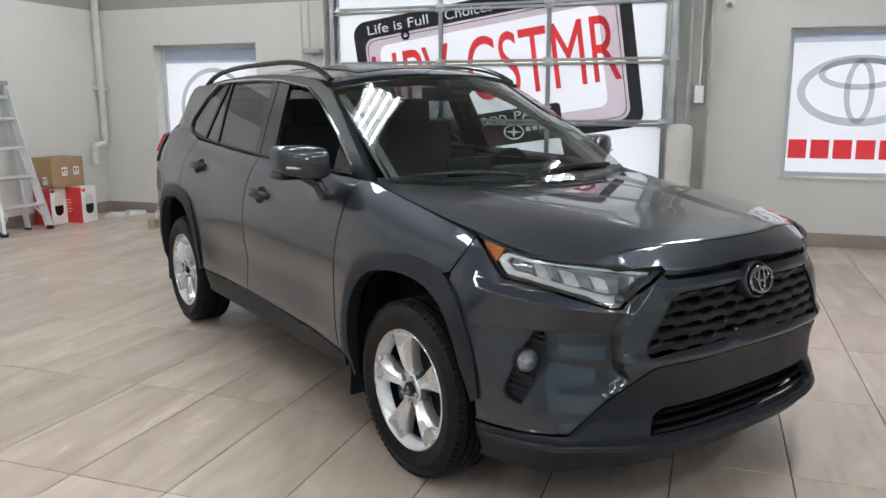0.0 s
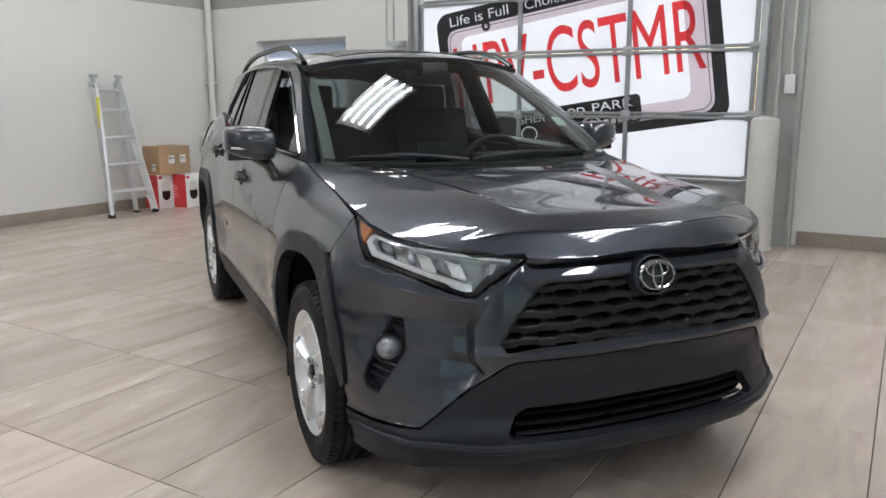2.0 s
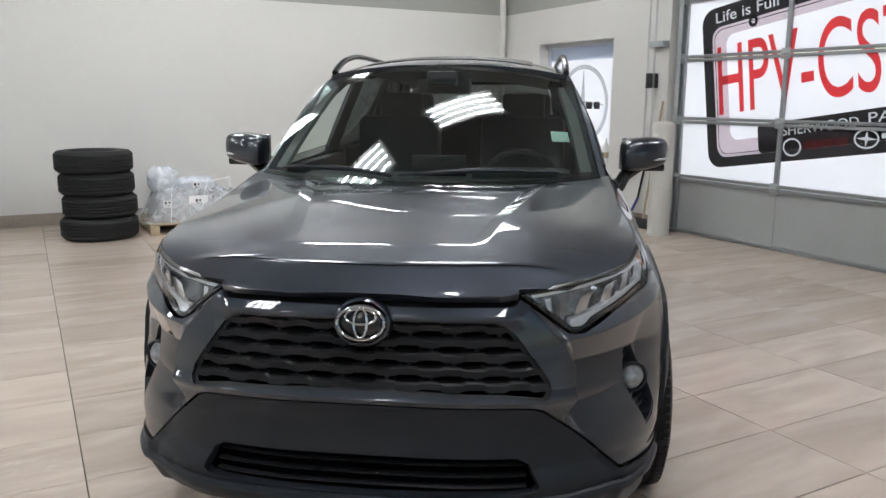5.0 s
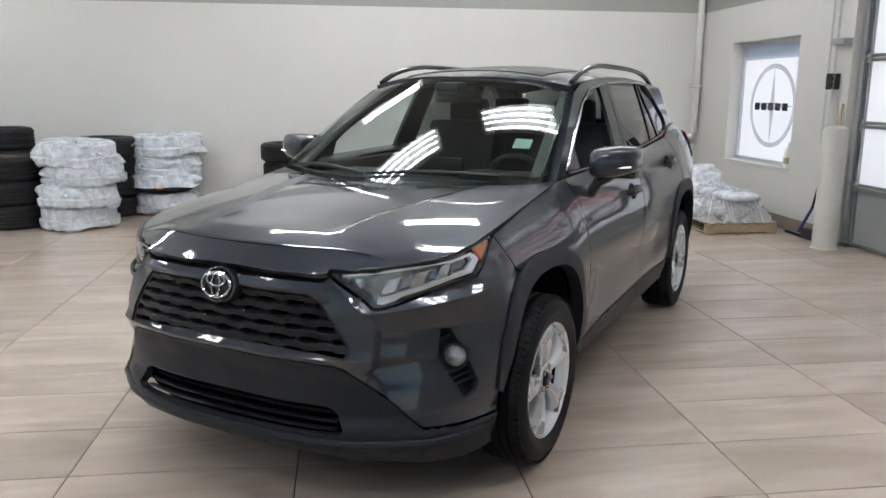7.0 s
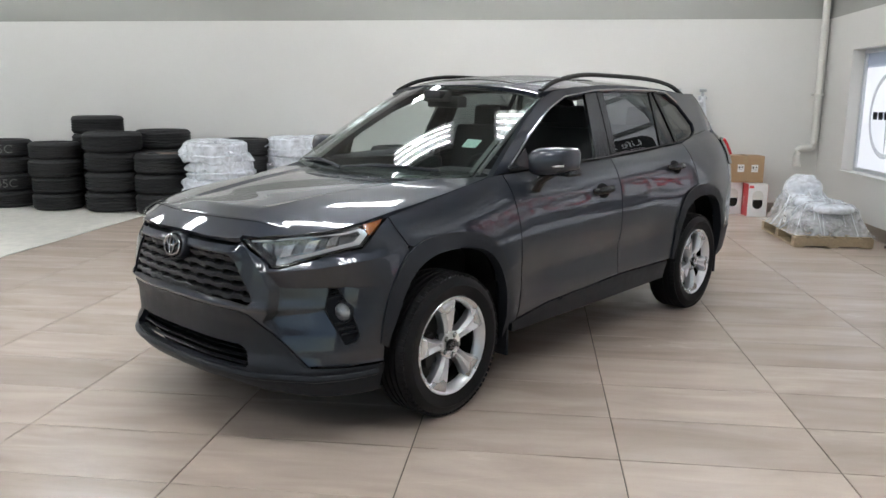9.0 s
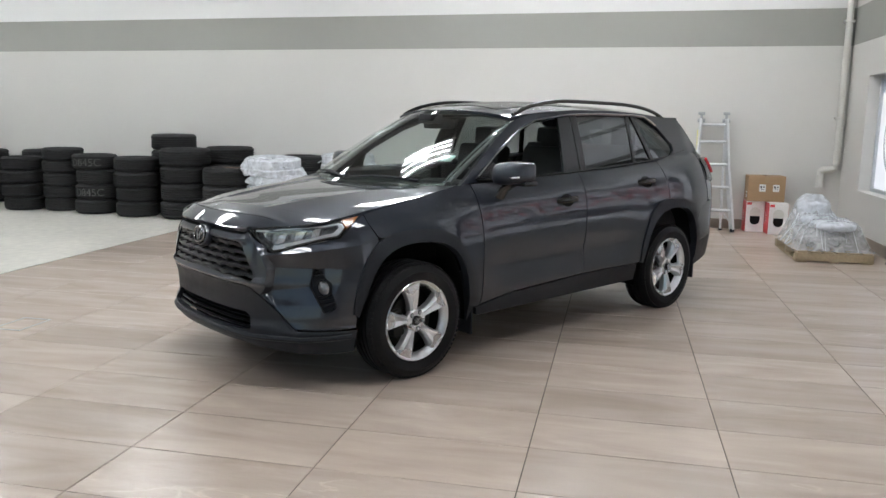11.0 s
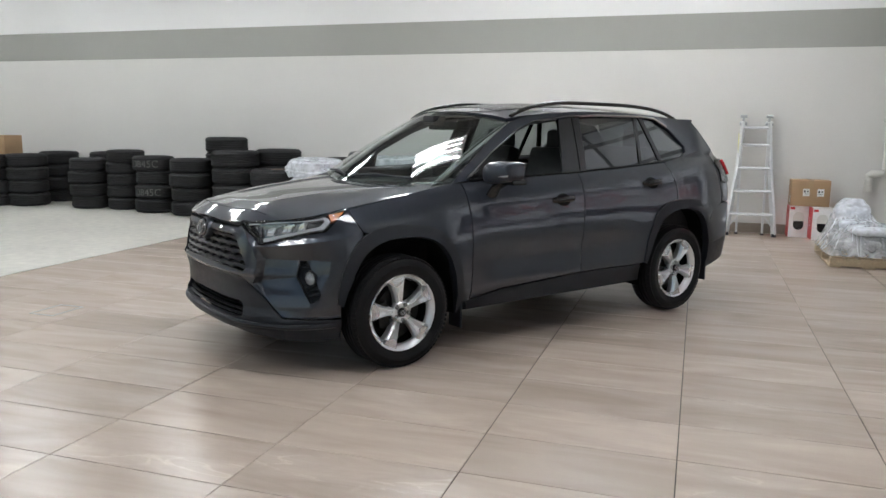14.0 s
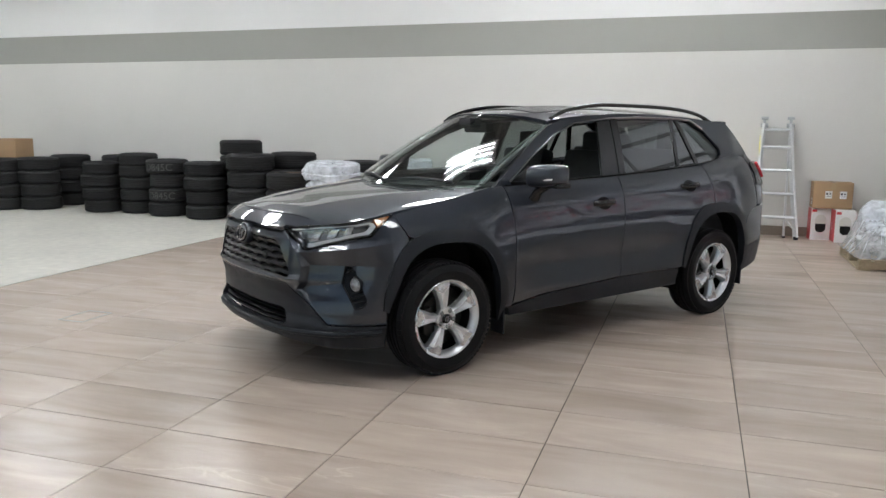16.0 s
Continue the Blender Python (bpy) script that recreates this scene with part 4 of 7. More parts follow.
            if out_way.length < 1e-9:
                continue
            out_way.normalize()
            base = len(places)
            places += [places[i], places[j], places[j] - normals[j] * fold, places[i] - normals[i] * fold]
            normals += [out_way] * 4
            made.append([base + 1, base, base + 3, base + 2])
    me = bpy.data.meshes.new(name)
    me.from_pydata([tuple(p) for p in places], [], made)
    me.materials.append(mat)
    me.shade_smooth()
    me.normals_split_custom_set_from_vertices([tuple(n) for n in normals])
    ob = new(name, me)
    ob.parent = parent
    if label:
        ob["label"] = label
    return ob


def F(y, z):
    return at_nose(y), z


def S(x, z):
    return at_side(x), z


def mirrored(half):
    """A loop over both sides from its left half, from the middle round to the middle."""
    return half + [(-a, b) for a, b in half[::-1] if a > 1e-6]


def other(loop):
    return [(-a, b) for a, b in loop]


car = thing("car", "dark grey metallic compact sport utility car parked on the tiles", "car")

GRILLE = [F(0, 0.842), F(0.372, 0.838), F(0.416, 0.810), F(0.512, 0.676), F(0.519, 0.645), F(0.503, 0.622), F(0.40, 0.632), F(0, 0.643)]
FOG = [S(0.668, 0.706), S(0.630, 0.702), S(0.598, 0.648), S(0.562, 0.545), S(0.550, 0.497), S(0.565, 0.467), S(0.612, 0.452), S(0.688, 0.606)]
LAMP = [F(0.440, 0.905), F(0.60, 0.925), S(0.60, 0.955), S(0.352, 0.995), S(0.41, 0.962), S(0.462, 0.925), S(0.52, 0.874), S(0.66, 0.848), F(0.614, 0.796), F(0.590, 0.797)]
AXLE = 0.03
ARCH_IN = [(0.400, 0.425), (0.366, 0.53), (0.300, 0.685), (0.210, 0.765), (0.08, 0.806), (-0.10, 0.810), (-0.24, 0.785), (-0.345, 0.700), (-0.405, 0.55), (-0.432, 0.40), (-0.440, 0.27)]
ARCH_OUT = [(0.430, 0.445), (0.425, 0.53), (0.388, 0.665), (0.325, 0.785), (0.225, 0.853), (0.09, 0.882), (-0.11, 0.882), (-0.26, 0.856), (-0.375, 0.765), (-0.445, 0.61), (-0.482, 0.47), (-0.492, 0.38)]


def rounded_off(points, times=2):
    """Cuts the corners of an open line."""
    for _ in range(times):
        out = [points[0]]
        for a, b in zip(points[:-1], points[1:]):
            out += [(a[0] * 0.75 + b[0] * 0.25, a[1] * 0.75 + b[1] * 0.25), (a[0] * 0.25 + b[0] * 0.75, a[1] * 0.25 + b[1] * 0.75)]
        points = out + [points[-1]]
    return points


ARCH_IN, ARCH_OUT = rounded_off(ARCH_IN), rounded_off(ARCH_OUT)


def arch_height(z, axle):
    """The rear arches stand a little higher."""
    return z + (0.036 * max(0.0, z - 0.42) / 0.46 if axle < -1 else 0.0)


def arch(points, axle):
    return [S(axle + x, arch_height(z, axle)) for x, z in points]


def seam(front, rear, axle):
    """The panels' edge along an arch, just under its trim, from front to rear."""
    return [S(axle + x * 0.985, 0.40 + (arch_height(z, axle) - 0.40) * 0.985) for x, z in ARCH_OUT if rear < x < front]


# front bumper skin
bumper = [F(0, 0.874), F(0.420, 0.876), F(0.437, 0.893), F(0.584, 0.790), F(0.622, 0.788), S(0.66, 0.841), S(0.514, 0.866), S(0.453, 0.920), S(0.402, 0.957), S(0.347, 0.984), S(0.333, 0.94), S(0.288, 0.862)] + seam(0.6, 0.24, AXLE)[::-1] + [S(0.442, 0.440), S(0.436, 0.362), F(0.74, 0.372), F(0.722, 0.374), F(0.63, 0.484), F(0.50, 0.590), F(0.47, 0.600), F(0.40, 0.604), F(0, 0.608)]
def cheek_lines():
    """The cheek's creases, on both sides, and the edge of the grille surround."""
    xs = [0.86 - 0.02 * k for k in range(24)]
    lines = [[(at_side(x), 0.778 + 0.12 * (0.85 - x)) for x in xs], [(at_side(x), 0.703) for x in xs[:16]],
             [(at_nose(y), 0.562 + 0.17 * (y - 0.518)) for y in (0.53, 0.58, 0.63, 0.68, 0.73, 0.77)]]
    for shift in (0.0, 0.026):
        lines.append([(at_nose(y + shift), z) for y, z in ((0.560, 0.562), (0.585, 0.60), (0.590, 0.70), (0.555, 0.77), (0.48, 0.855))])
    lines.append([(at_nose(y), 0.620) for y in (0.0, 0.2, 0.4, 0.5)])
    return lines + [other(line) for line in lines]


skin("front_bumper", [mirrored(bumper), mirrored(GRILLE)[::-1], FOG, other(FOG)], body, M["paint"], car, 0.0125, 0.02, creases=cheek_lines())
lower = [F(0, 0.603), F(0.398, 0.599), F(0.468, 0.594), F(0.496, 0.584), F(0.627, 0.477), F(0.72, 0.366), F(0.745, 0.363), S(0.436, 0.352), S(0.436, 0.220), F(0.70, 0.228), F(0.50, 0.250), F(0.40, 0.266), F(0, 0.266)]
INTAKE = [F(0, 0.446), F(0.43, 0.444), F(0.466, 0.425), F(0.492, 0.366), F(0.478, 0.350), F(0.41, 0.344), F(0, 0.338)]
skin("bumper_cover", [mirrored(lower), mirrored(INTAKE)[::-1]], body, M["cladding"], car, 0.016, 0.03, label="matte black lower bumper")
# grille: black sheet that paints the shade inside it, and wavy bars
bumper_back = skin("grille_back", [mirrored([F(0, 0.85), F(0.44, 0.84), F(0.57, 0.66), F(0.55, 0.59), F(0, 0.60)])], body, M["shade_black"], car, 0.05, 0, lift=-0.085)


def grille_bar(z, parent, lower, upper):
    """A straight bar that swells where the upright webs of the openings above and below meet it."""
    bm = bmesh.new()
    umax = at_nose(min(0.408 + (0.834 - z) * 0.62, 0.512))
    n = 140
    rows = []

    def swell(u, lean):
        phase = (u / 0.125 + lean) % 1.0
        return min(max((0.27 - min(phase, 1 - phase)) / 0.075, 0.0), 1.0)

    for i in range(n + 1):
        u = -umax + 2 * umax * i / n
        down, up = 0.0105 + 0.0060 * swell(u, lower), 0.0105 + 0.0060 * swell(u, upper)
        row = []
        for dz, depth in ((-down - 0.004, -0.055), (-down, -0.020), (-down + 0.004, -0.011), (up - 0.005, -0.009), (up, -0.016), (up + 0.003, -0.055)):
            p = body(u, z + dz)
            out = (p - Vector((0.2, 0, p.z))).normalized()
            row.append(bm.verts.new(p + out * depth))
        rows.append(row)
    for one, two in zip(rows[:-1], rows[1:]):
        for k in range(5):
            bm.faces.new((one[k], one[k + 1], two[k + 1], two[k]))
    k = -8
    while k < 9:
        u = (k - lower) * 0.125
        k += 1
        if abs(u) > umax - 0.02 or z < 0.67:
            continue
        p, q = body(u, z - 0.008), body(u, z - 0.034)
        bm_tube(bm, [p + Vector((-0.030, 0, 0)), q + Vector((-0.030, 0, 0))], 0.010, 6, caps=False)
    return part("grille_bar", bm, M["grille"], parent, angle=20)


grille = skin("grille", [mirrored(GRILLE), mirrored([F(0, 0.832), F(0.366, 0.828), F(0.407, 0.802), F(0.500, 0.672), F(0.507, 0.647), F(0.496, 0.632), F(0.40, 0.642), F(0, 0.653)])[::-1]], body, M["grille"], car, 0.03, 0.035, lift=-0.010, label="black grille of wavy bars")
for i in range(5):
    grille_bar(0.816 - i * 0.0402, grille, 0.5 if i % 2 else 0.0, 0.0 if i % 2 else 0.5)
skin("hood_gap_strip", [mirrored([F(0, 0.915), F(0.45, 0.915), F(0.43, 0.872), F(0, 0.872)])], body, M["dark"], car, 0.04, 0, lift=-0.024)
bm = bmesh.new()
bm_tube(bm, [body(at_nose(0.40) * (k / 20 - 1), 0.890) + Vector((-0.014, 0, 0)) for k in range(41)], 0.0055, 6)
part("hood_seal", bm, M["cladding"], car)
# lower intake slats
# black sheet paints the shade inside the intake and closes it
skin("intake_back", [mirrored([F(0, 0.49), F(0.69, 0.47), F(0.69, 0.20), F(0, 0.19)])], body, M["shade_black"], car, 0.06, 0, lift=-0.085)
for z in (0.358, 0.386, 0.414):
    bm = bmesh.new()
    pts = []
    for i in range(41):
        u = at_nose(0.452) * (i / 20 - 1)
        p = body(u, z)
        pts.append((p.x - 0.035, p.y, p.z))
    bm_tube(bm, pts, 0.0075, 6, squash=(1.8, 0.7))
    part("intake_slat", bm, M["grille"], car)
# lower lip
bm = bmesh.new()
lip = []
for i in range(61):
    u = at_side(0.47) * (i / 30 - 1)
    p = body(u, 0.318)
    lip.append(p + (p - Vector((0.0, 0, p.z))).normalized() * 0.004)
bm_tube(bm, lip, 0.016, 8, squash=(0.8, 1.0))
part("bumper_lip", bm, M["cladding"], car)

# emblem: chrome ovals on a dark disc
emblem = new("emblem")
emblem.parent = car
emblem.matrix_basis = pose(0.934, 0, 0.836, 0, 0, 0) @ pose(0, 0, 0, 0, -10, 0) @ Matrix.Diagonal((1, 0.87, 0.87, 1))


def oval(bm, cy, cz, ry, rz, thick, x, sides=40):
    bm_tube(bm, [(x, cy + ry * math.cos(2 * math.pi * k / sides), cz + rz * math.sin(2 * math.pi * k / sides)) for k in range(sides)], thick, 8, closed=True)


bm = bmesh.new()
oval(bm, 0, 0, 0.074, 0.052, 0.0058, 0.012)
oval(bm, 0, 0.020, 0.048, 0.024, 0.0050, 0.013)
oval(bm, 0, 0.0, 0.021, 0.046, 0.0050, 0.013)
part("oval_badge", bm, M["chrome"], emblem, "chrome interlaced oval badge")
bm = bmesh.new()
bm_lathe(bm, [(0.0001, 0.0115), (0.06, 0.009), (0.078, 0.0), (0.080, -0.03), (0.0001, -0.03)], 40)
for v in bm.verts:
    v.co = Vector((v.co.y, v.co.x * 1.0, v.co.z * 0.72))
part("badge_base", bm, M["gloss_black"], emblem)
bm = bmesh.new()
bm_lathe(bm, [(0.080, 0.002), (0.088, -0.002), (0.094, -0.018), (0.094, -0.04)], 40)
for v in bm.verts:
    v.co = Vector((v.co.y, v.co.x, v.co.z * 0.84))
part("badge_surround", bm, M["paint"], emblem)

for sign in (1, -1):
    def mine(loop, sign=sign):
        return [(a * sign, b) for a, b in loop]

    # head lamp
    mid = (sum(a for a, b in LAMP) / len(LAMP), sum(b for a, b in LAMP) / len(LAMP))
    inner = [(mid[0] + (a - mid[0]) * 0.955, mid[1] + (b - mid[1]) * 0.90) for a, b in LAMP]
    lamp = skin("head_lamp", [mine(LAMP)], body, M["lamp_grey"], car, 0.03, 0.0, lift=-0.040, label="clear head lamp with amber side marker")
    skin("lamp_cover", [soft(mine(LAMP), 0.008)], body, M["lens"], lamp, 0.025, 0.0, lift=0.001)
    skin("lamp_rim", [mine(LAMP), mine(inner)], body, M["gloss_black"], lamp, 0.02, 0.014, lift=-0.003)
    skin("daytime_strip", [mine([F(0.600, 0.806), F(0.622, 0.806), S(0.66, 0.8575), S(0.528, 0.884), S(0.478, 0.930), S(0.492, 0.952), S(0.525, 0.948), S(0.515, 0.932), S(0.553, 0.898), S(0.66, 0.8735), F(0.622, 0.824), F(0.605, 0.823)])], body, M["light_bar"], lamp, 0.012, 0.016, lift=-0.014)
    skin("upper_strip", [mine([F(0.475, 0.9015), F(0.60, 0.9145), S(0.60, 0.943), S(0.505, 0.957), S(0.505, 0.949), S(0.60, 0.9345), F(0.60, 0.9065), F(0.48, 0.8935)])], body, M["light_bar"], lamp, 0.012, 0.012, lift=-0.014)
    skin("side_marker", [mine([S(0.485, 0.968), S(0.375, 0.986), S(0.42, 0.950), S(0.468, 0.918)])], body, M["amber"], lamp, 0.02, 0.012, lift=-0.010)
    for k in range(3):
        u = at_nose(0.505 + 0.030 * k)
        skin("turn_signal", [mine([(u - 0.012, 0.884 + 0.002 * k), (u + 0.012, 0.887 + 0.002 * k), (u + 0.016, 0.852 - 0.016 * k), (u + 0.004, 0.858 - 0.016 * k)])], body, M["reflector"] if k == 1 else M["cup"], lamp, 0.02, 0.012, lift=-0.030)
    for k, (xx, zz, ww) in enumerate(((0.800, 0.866, 0.044), (0.722, 0.884, 0.046), (0.640, 0.901, 0.042))):
        u = at_side(xx)
        blade = [(u - ww * 1.15, zz - 0.034), (u + ww * 0.55, zz - 0.020), (u + ww * 0.95, zz + 0.030), (u - ww * 0.55, zz + 0.018)]
        skin("projector", [soft(mine(blade), 0.014)], body, M["reflector"], lamp, 0.012, 0.034, lift=-0.016)
        skin("projector_cup", [soft(mine([(u + ww * 0.10, zz - 0.021), (u + ww * 0.55, zz - 0.018), (u + ww * 0.90, zz + 0.026), (u + ww * 0.62, zz + 0.022)]), 0.006)], body, M["cup"], lamp, 0.015, 0.0, lift=-0.0145)
    # fog lamp pocket
    fog = skin("fog_pocket", [mine(FOG)], body, M["cladding"], car, 0.03, 0.0, lift=-0.045)
    skin("pocket_rim", [mine(FOG), [((a * 0.93 + at_side(0.610) * 0.07) * sign, b * 0.95 + 0.0285) for a, b in FOG]], body, M["cladding"], fog, 0.03, 0.045, lift=-0.004)
    for zz, xa, xb in ((0.492, 0.630, 0.555), (0.515, 0.640, 0.557), (0.538, 0.652, 0.562), (0.652, 0.676, 0.600), (0.672, 0.672, 0.612)):
        bm = bmesh.new()
        pts = [body(sign * (at_side(xa) + (at_side(xb) - at_side(xa)) * k / 8), zz + 0.002 * k) for k in range(9)]
        bm_tube(bm, [Vector((p.x - 0.024, p.y * 0.972, p.z)) for p in pts], 0.007, 6)
        part("pocket_slat", bm, M["cladding"], fog)
    c = body(sign * at_side(0.618), 0.593)
    bm = bmesh.new()
    bm_lathe(bm, [(0.0001, 0.018), (0.024, 0.014), (0.038, 0.004), (0.043, -0.006), (0.043, -0.03), (0.0001, -0.03)], 28)
    lampo = part("fog_lamp", bm, M["fog_glass"], fog, "round clear fog lamp")
    lampo.matrix_basis = Matrix.Translation((c.x - 0.012, c.y - sign * 0.012, c.z)) @ pose(0, 0, 0, 0, 0, -90 + sign * 18)
    bm = bmesh.new()
    bm_lathe(bm, [(0.043, 0.004), (0.049, 0.006), (0.051, -0.03)], 28)
    ring = part("fog_ring", bm, M["cladding"], fog)
    ring.matrix_basis = lampo.matrix_basis

    # flank panels
    fender = [S(0.340, 0.988), S(0.0, 1.040), S(-0.42, 1.112), S(-0.520, 1.116), S(-0.522, 0.90), S(-0.514, 0.34), S(-0.480, 0.335)] + seam(0.235, -0.6, AXLE)[::-1] + [S(0.280, 0.862), S(0.326, 0.94)]
    skin("front_fender", [mine(fender)], body, M["paint"], car, 0.035, 0.02)
    skin("front_door", [mine([S(-0.527, 1.116), S(-1.05, 1.131), S(-1.618, 1.150), S(-1.594, 1.04), S(-1.560, 0.80), S(-1.548, 0.438), S(-0.80, 0.402), S(-0.522, 0.36), S(-0.529, 0.90)])], body, M["paint"], car, 0.04, 0.02)
    rear_door = [S(-1.625, 1.150), S(-2.10, 1.172), S(-2.640, 1.207), S(-2.655, 1.05), S(-2.640, 0.895)] + seam(0.6, 0.06, -2.69)[::-1] + [S(-2.222, 0.435), S(-1.555, 0.438), S(-1.567, 0.80), S(-1.601, 1.04)]
    skin("rear_door", [mine(rear_door)], body, M["paint"], car, 0.04, 0.02)
    quarter = [S(-2.647, 1.208), S(-2.90, 1.252), S(-3.20, 1.290), S(-3.32, 1.262), S(-3.30, 1.06), S(-3.33, 0.86), S(-3.16, 0.80), S(-3.105, 0.70)] + seam(0.05, -0.405, -2.69)[::-1] + [S(-2.647, 0.90), S(-2.662, 1.05)]
    skin("rear_quarter", [mine(quarter)], body, M["paint"], car, 0.04, 0.02)
    skin("rocker_cover", [mine([S(-0.485, 0.345), S(-0.522, 0.352), S(-0.80, 0.394), S(-1.55, 0.430), S(-2.212, 0.428), S(-2.222, 0.35), S(-2.235, 0.298), S(-0.505, 0.285)])], body, M["cladding"], car, 0.04, 0.03, lift=0.004, label="matte black sill cover")
    for axle in (AXLE, -2.69):
        skin("arch_trim", [mine(arch(ARCH_OUT, axle) + arch(ARCH_IN[::-1], axle))], body, M["cladding"], car, 0.03, 0.055, lift=0.012, label="matte black wheel arch trim")
    skin("rear_bumper", [mine([S(-3.112, 0.70), S(-3.165, 0.808), S(-3.335, 0.852), (at_side(-3.55), 0.852), (chord[-1], 0.852), (chord[-1], 0.58), (at_side(-3.45), 0.56), S(-3.165, 0.53)])], body, M["paint"], car, 0.045, 0.02)
    skin("rear_bumper_cover", [mine([S(-3.17, 0.525), (at_side(-3.45), 0.555), (chord[-1], 0.575), (chord[-1], 0.40), (at_side(-3.62), 0.395), (at_side(-3.40), 0.345), S(-3.175, 0.30)])], body, M["cladding"], car, 0.05, 0.02)
    tail = skin("tail_lamp", [mine([S(-3.505, 1.197), S(-3.54, 1.205), (at_side(-3.66), 1.205), (at_side(-3.66), 1.09), (at_side(-3.54), 1.080), S(-3.51, 1.085)])], body, M["red_lens"], car, 0.03, 0.06, lift=0.030, label="red tail lamp with a dark front part")
    skin("lamp_front", [mine([S(-3.325, 1.190), S(-3.36, 1.215), S(-3.53, 1.222), S(-3.53, 1.030), S(-3.42, 1.020), S(-3.325, 1.035), S(-3.345, 1.12)])], body, M["gloss_black"], tail, 0.03, 0.03, lift=0.012, label="black lamp front")
    skin("tailgate", [mine([S(-3.335, 1.25), (at_side(-3.46), 1.285), (chord[-1], 1.285), (chord[-1], 0.862), (at_side(-3.52), 0.862), S(-3.345, 0.865), S(-3.31, 1.05)])], body, M["paint"], car, 0.05, 0.015)
    # mud flap
    for axle, yy, low in ((-0.455, 0.872, 0.165), (-3.13, 0.872, 0.195)):
        bm = bmesh.new()
        bm_box(bm, axle - 0.012, axle + 0.004, sign * yy - 0.12 if sign > 0 else -yy - 0.006, sign * yy + 0.006 if sign > 0 else -yy + 0.12, low, 0.56, 0.003)
        part("mud_flap", bm, M["cladding"], car)

    # glasshouse
    def gh(x, z, sign=sign):
        return glasshouse(x, z, sign)

    DLO = [(-0.585, 1.137), (-0.826, 1.301), (-1.09, 1.445), (-1.30, 1.520), (-1.69, 1.563), (-2.02, 1.576), (-2.50, 1.572), (-2.68, 1.562), (-2.85, 1.478), (-3.01, 1.335), (-3.005, 1.285), (-2.95, 1.254), (-2.80, 1.236), (-2.5, 1.212), (-2.0, 1.184), (-1.55, 1.164), (-1.0, 1.147)]
    frame_out = [(-0.46, 1.112), (-0.62, 1.235), (-0.86, 1.405), (-1.04, 1.508), (-1.20, 1.556), (-1.45, 1.588), (-1.80, 1.606), (-2.20, 1.608), (-2.60, 1.592), (-3.00, 1.564), (-3.20, 1.550), (-3.31, 1.46), (-3.44, 1.335), (-3.48, 1.262), (-3.15, 1.250), (-2.9, 1.228), (-2.55, 1.203), (-2.0, 1.174), (-1.55, 1.154), (-1.0, 1.136), (-0.56, 1.124)]
    skin("side_frame", [frame_out, DLO[::-1]], gh, M["paint"], car, 0.04, 0.05)
    # black pillar covers, glass and trim
    skin("pillar_cover", [[(-1.480, 1.162), (-1.662, 1.168), (-1.705, 1.564), (-1.562, 1.550)]], gh, M["gloss_black"], car, 0.05, 0.02, lift=-0.006, label="gloss black middle pillar cover")
    skin("pillar_cover", [[(-1.670, 1.168), (-1.735, 1.172), (-1.790, 1.568), (-1.713, 1.565)]], gh, M["gloss_black"], car, 0.05, 0.02, lift=-0.005, label="gloss black middle pillar cover")
    skin("pillar_cover", [[(-2.360, 1.204), (-2.392, 1.206), (-2.460, 1.573), (-2.430, 1.574)]], gh, M["gloss_black"], car, 0.05, 0.02, lift=-0.006, label="gloss black glass divider")
    skin("pillar_cover", [[(-2.618, 1.221), (-2.665, 1.225), (-2.535, 1.571), (-2.490, 1.572)]], gh, M["gloss_black"], car, 0.05, 0.02, lift=-0.006, label="gloss black rear pillar cover")
    skin("corner_panel", [[(-0.615, 1.146), (-0.79, 1.148), (-0.79, 1.250)]], gh, M["gloss_black"], car, 0.05, 0.02, lift=-0.006)
    skin("rear_window", [[(-1.725, 1.165), (-2.0, 1.178), (-2.37, 1.200), (-2.44, 1.580), (-2.15, 1.582), (-1.78, 1.572)]], gh, M["dark_glass"], car, 0.06, 0.0, lift=-0.014, label="dark tinted rear door glass")
    skin("rear_window", [[(-2.385, 1.200), (-2.63, 1.217), (-2.50, 1.578), (-2.45, 1.580)]], gh, M["dark_glass"], car, 0.06, 0.0, lift=-0.014, label="dark tinted fixed glass")
    skin("quarter_window", [[(-2.65, 1.218), (-2.80, 1.230), (-2.955, 1.248), (-3.015, 1.282), (-3.02, 1.340), (-2.855, 1.484), (-2.68, 1.570), (-2.52, 1.578)]], gh, M["dark_glass"], car, 0.06, 0.0, lift=-0.014, label="dark tinted quarter glass")
    for axis_name, pts in (("window_trim", [p for p in DLO[:9]]),):
        bm = bmesh.new()
        line = []
        for a, b in zip(pts[:-1], pts[1:]):
            for k in range(6):
                q = gh(a[0] + (b[0] - a[0]) * k / 6, a[1] + (b[1] - a[1]) * k / 6 + 0.006)
                line.append((q.x, q.y + sign * 0.004, q.z))
        bm_tube(bm, line, 0.008, 6)
        part(axis_name, bm, M["chrome"], car, "bright metal window trim")
    bm = bmesh.new()
    line = [gh(-0.60 - 2.3 * k / 40, float(np.interp(0.60 + 2.3 * k / 40, [0.6, 1.0, 1.55, 2.0, 2.5, 2.9], [1.137, 1.146, 1.163, 1.183, 1.211, 1.246]))) for k in range(41)]
    bm_tube(bm, [(p.x, p.y + sign * 0.003, p.z - 0.004) for p in line], 0.0075, 6)
    part("belt_seal", bm, M["gloss_black"], car)
    # roof rail
    bm = bmesh.new()
    pts, radii = [], []
    for k in range(41):
        t = k / 40
        x = -1.10 - 1.90 * t
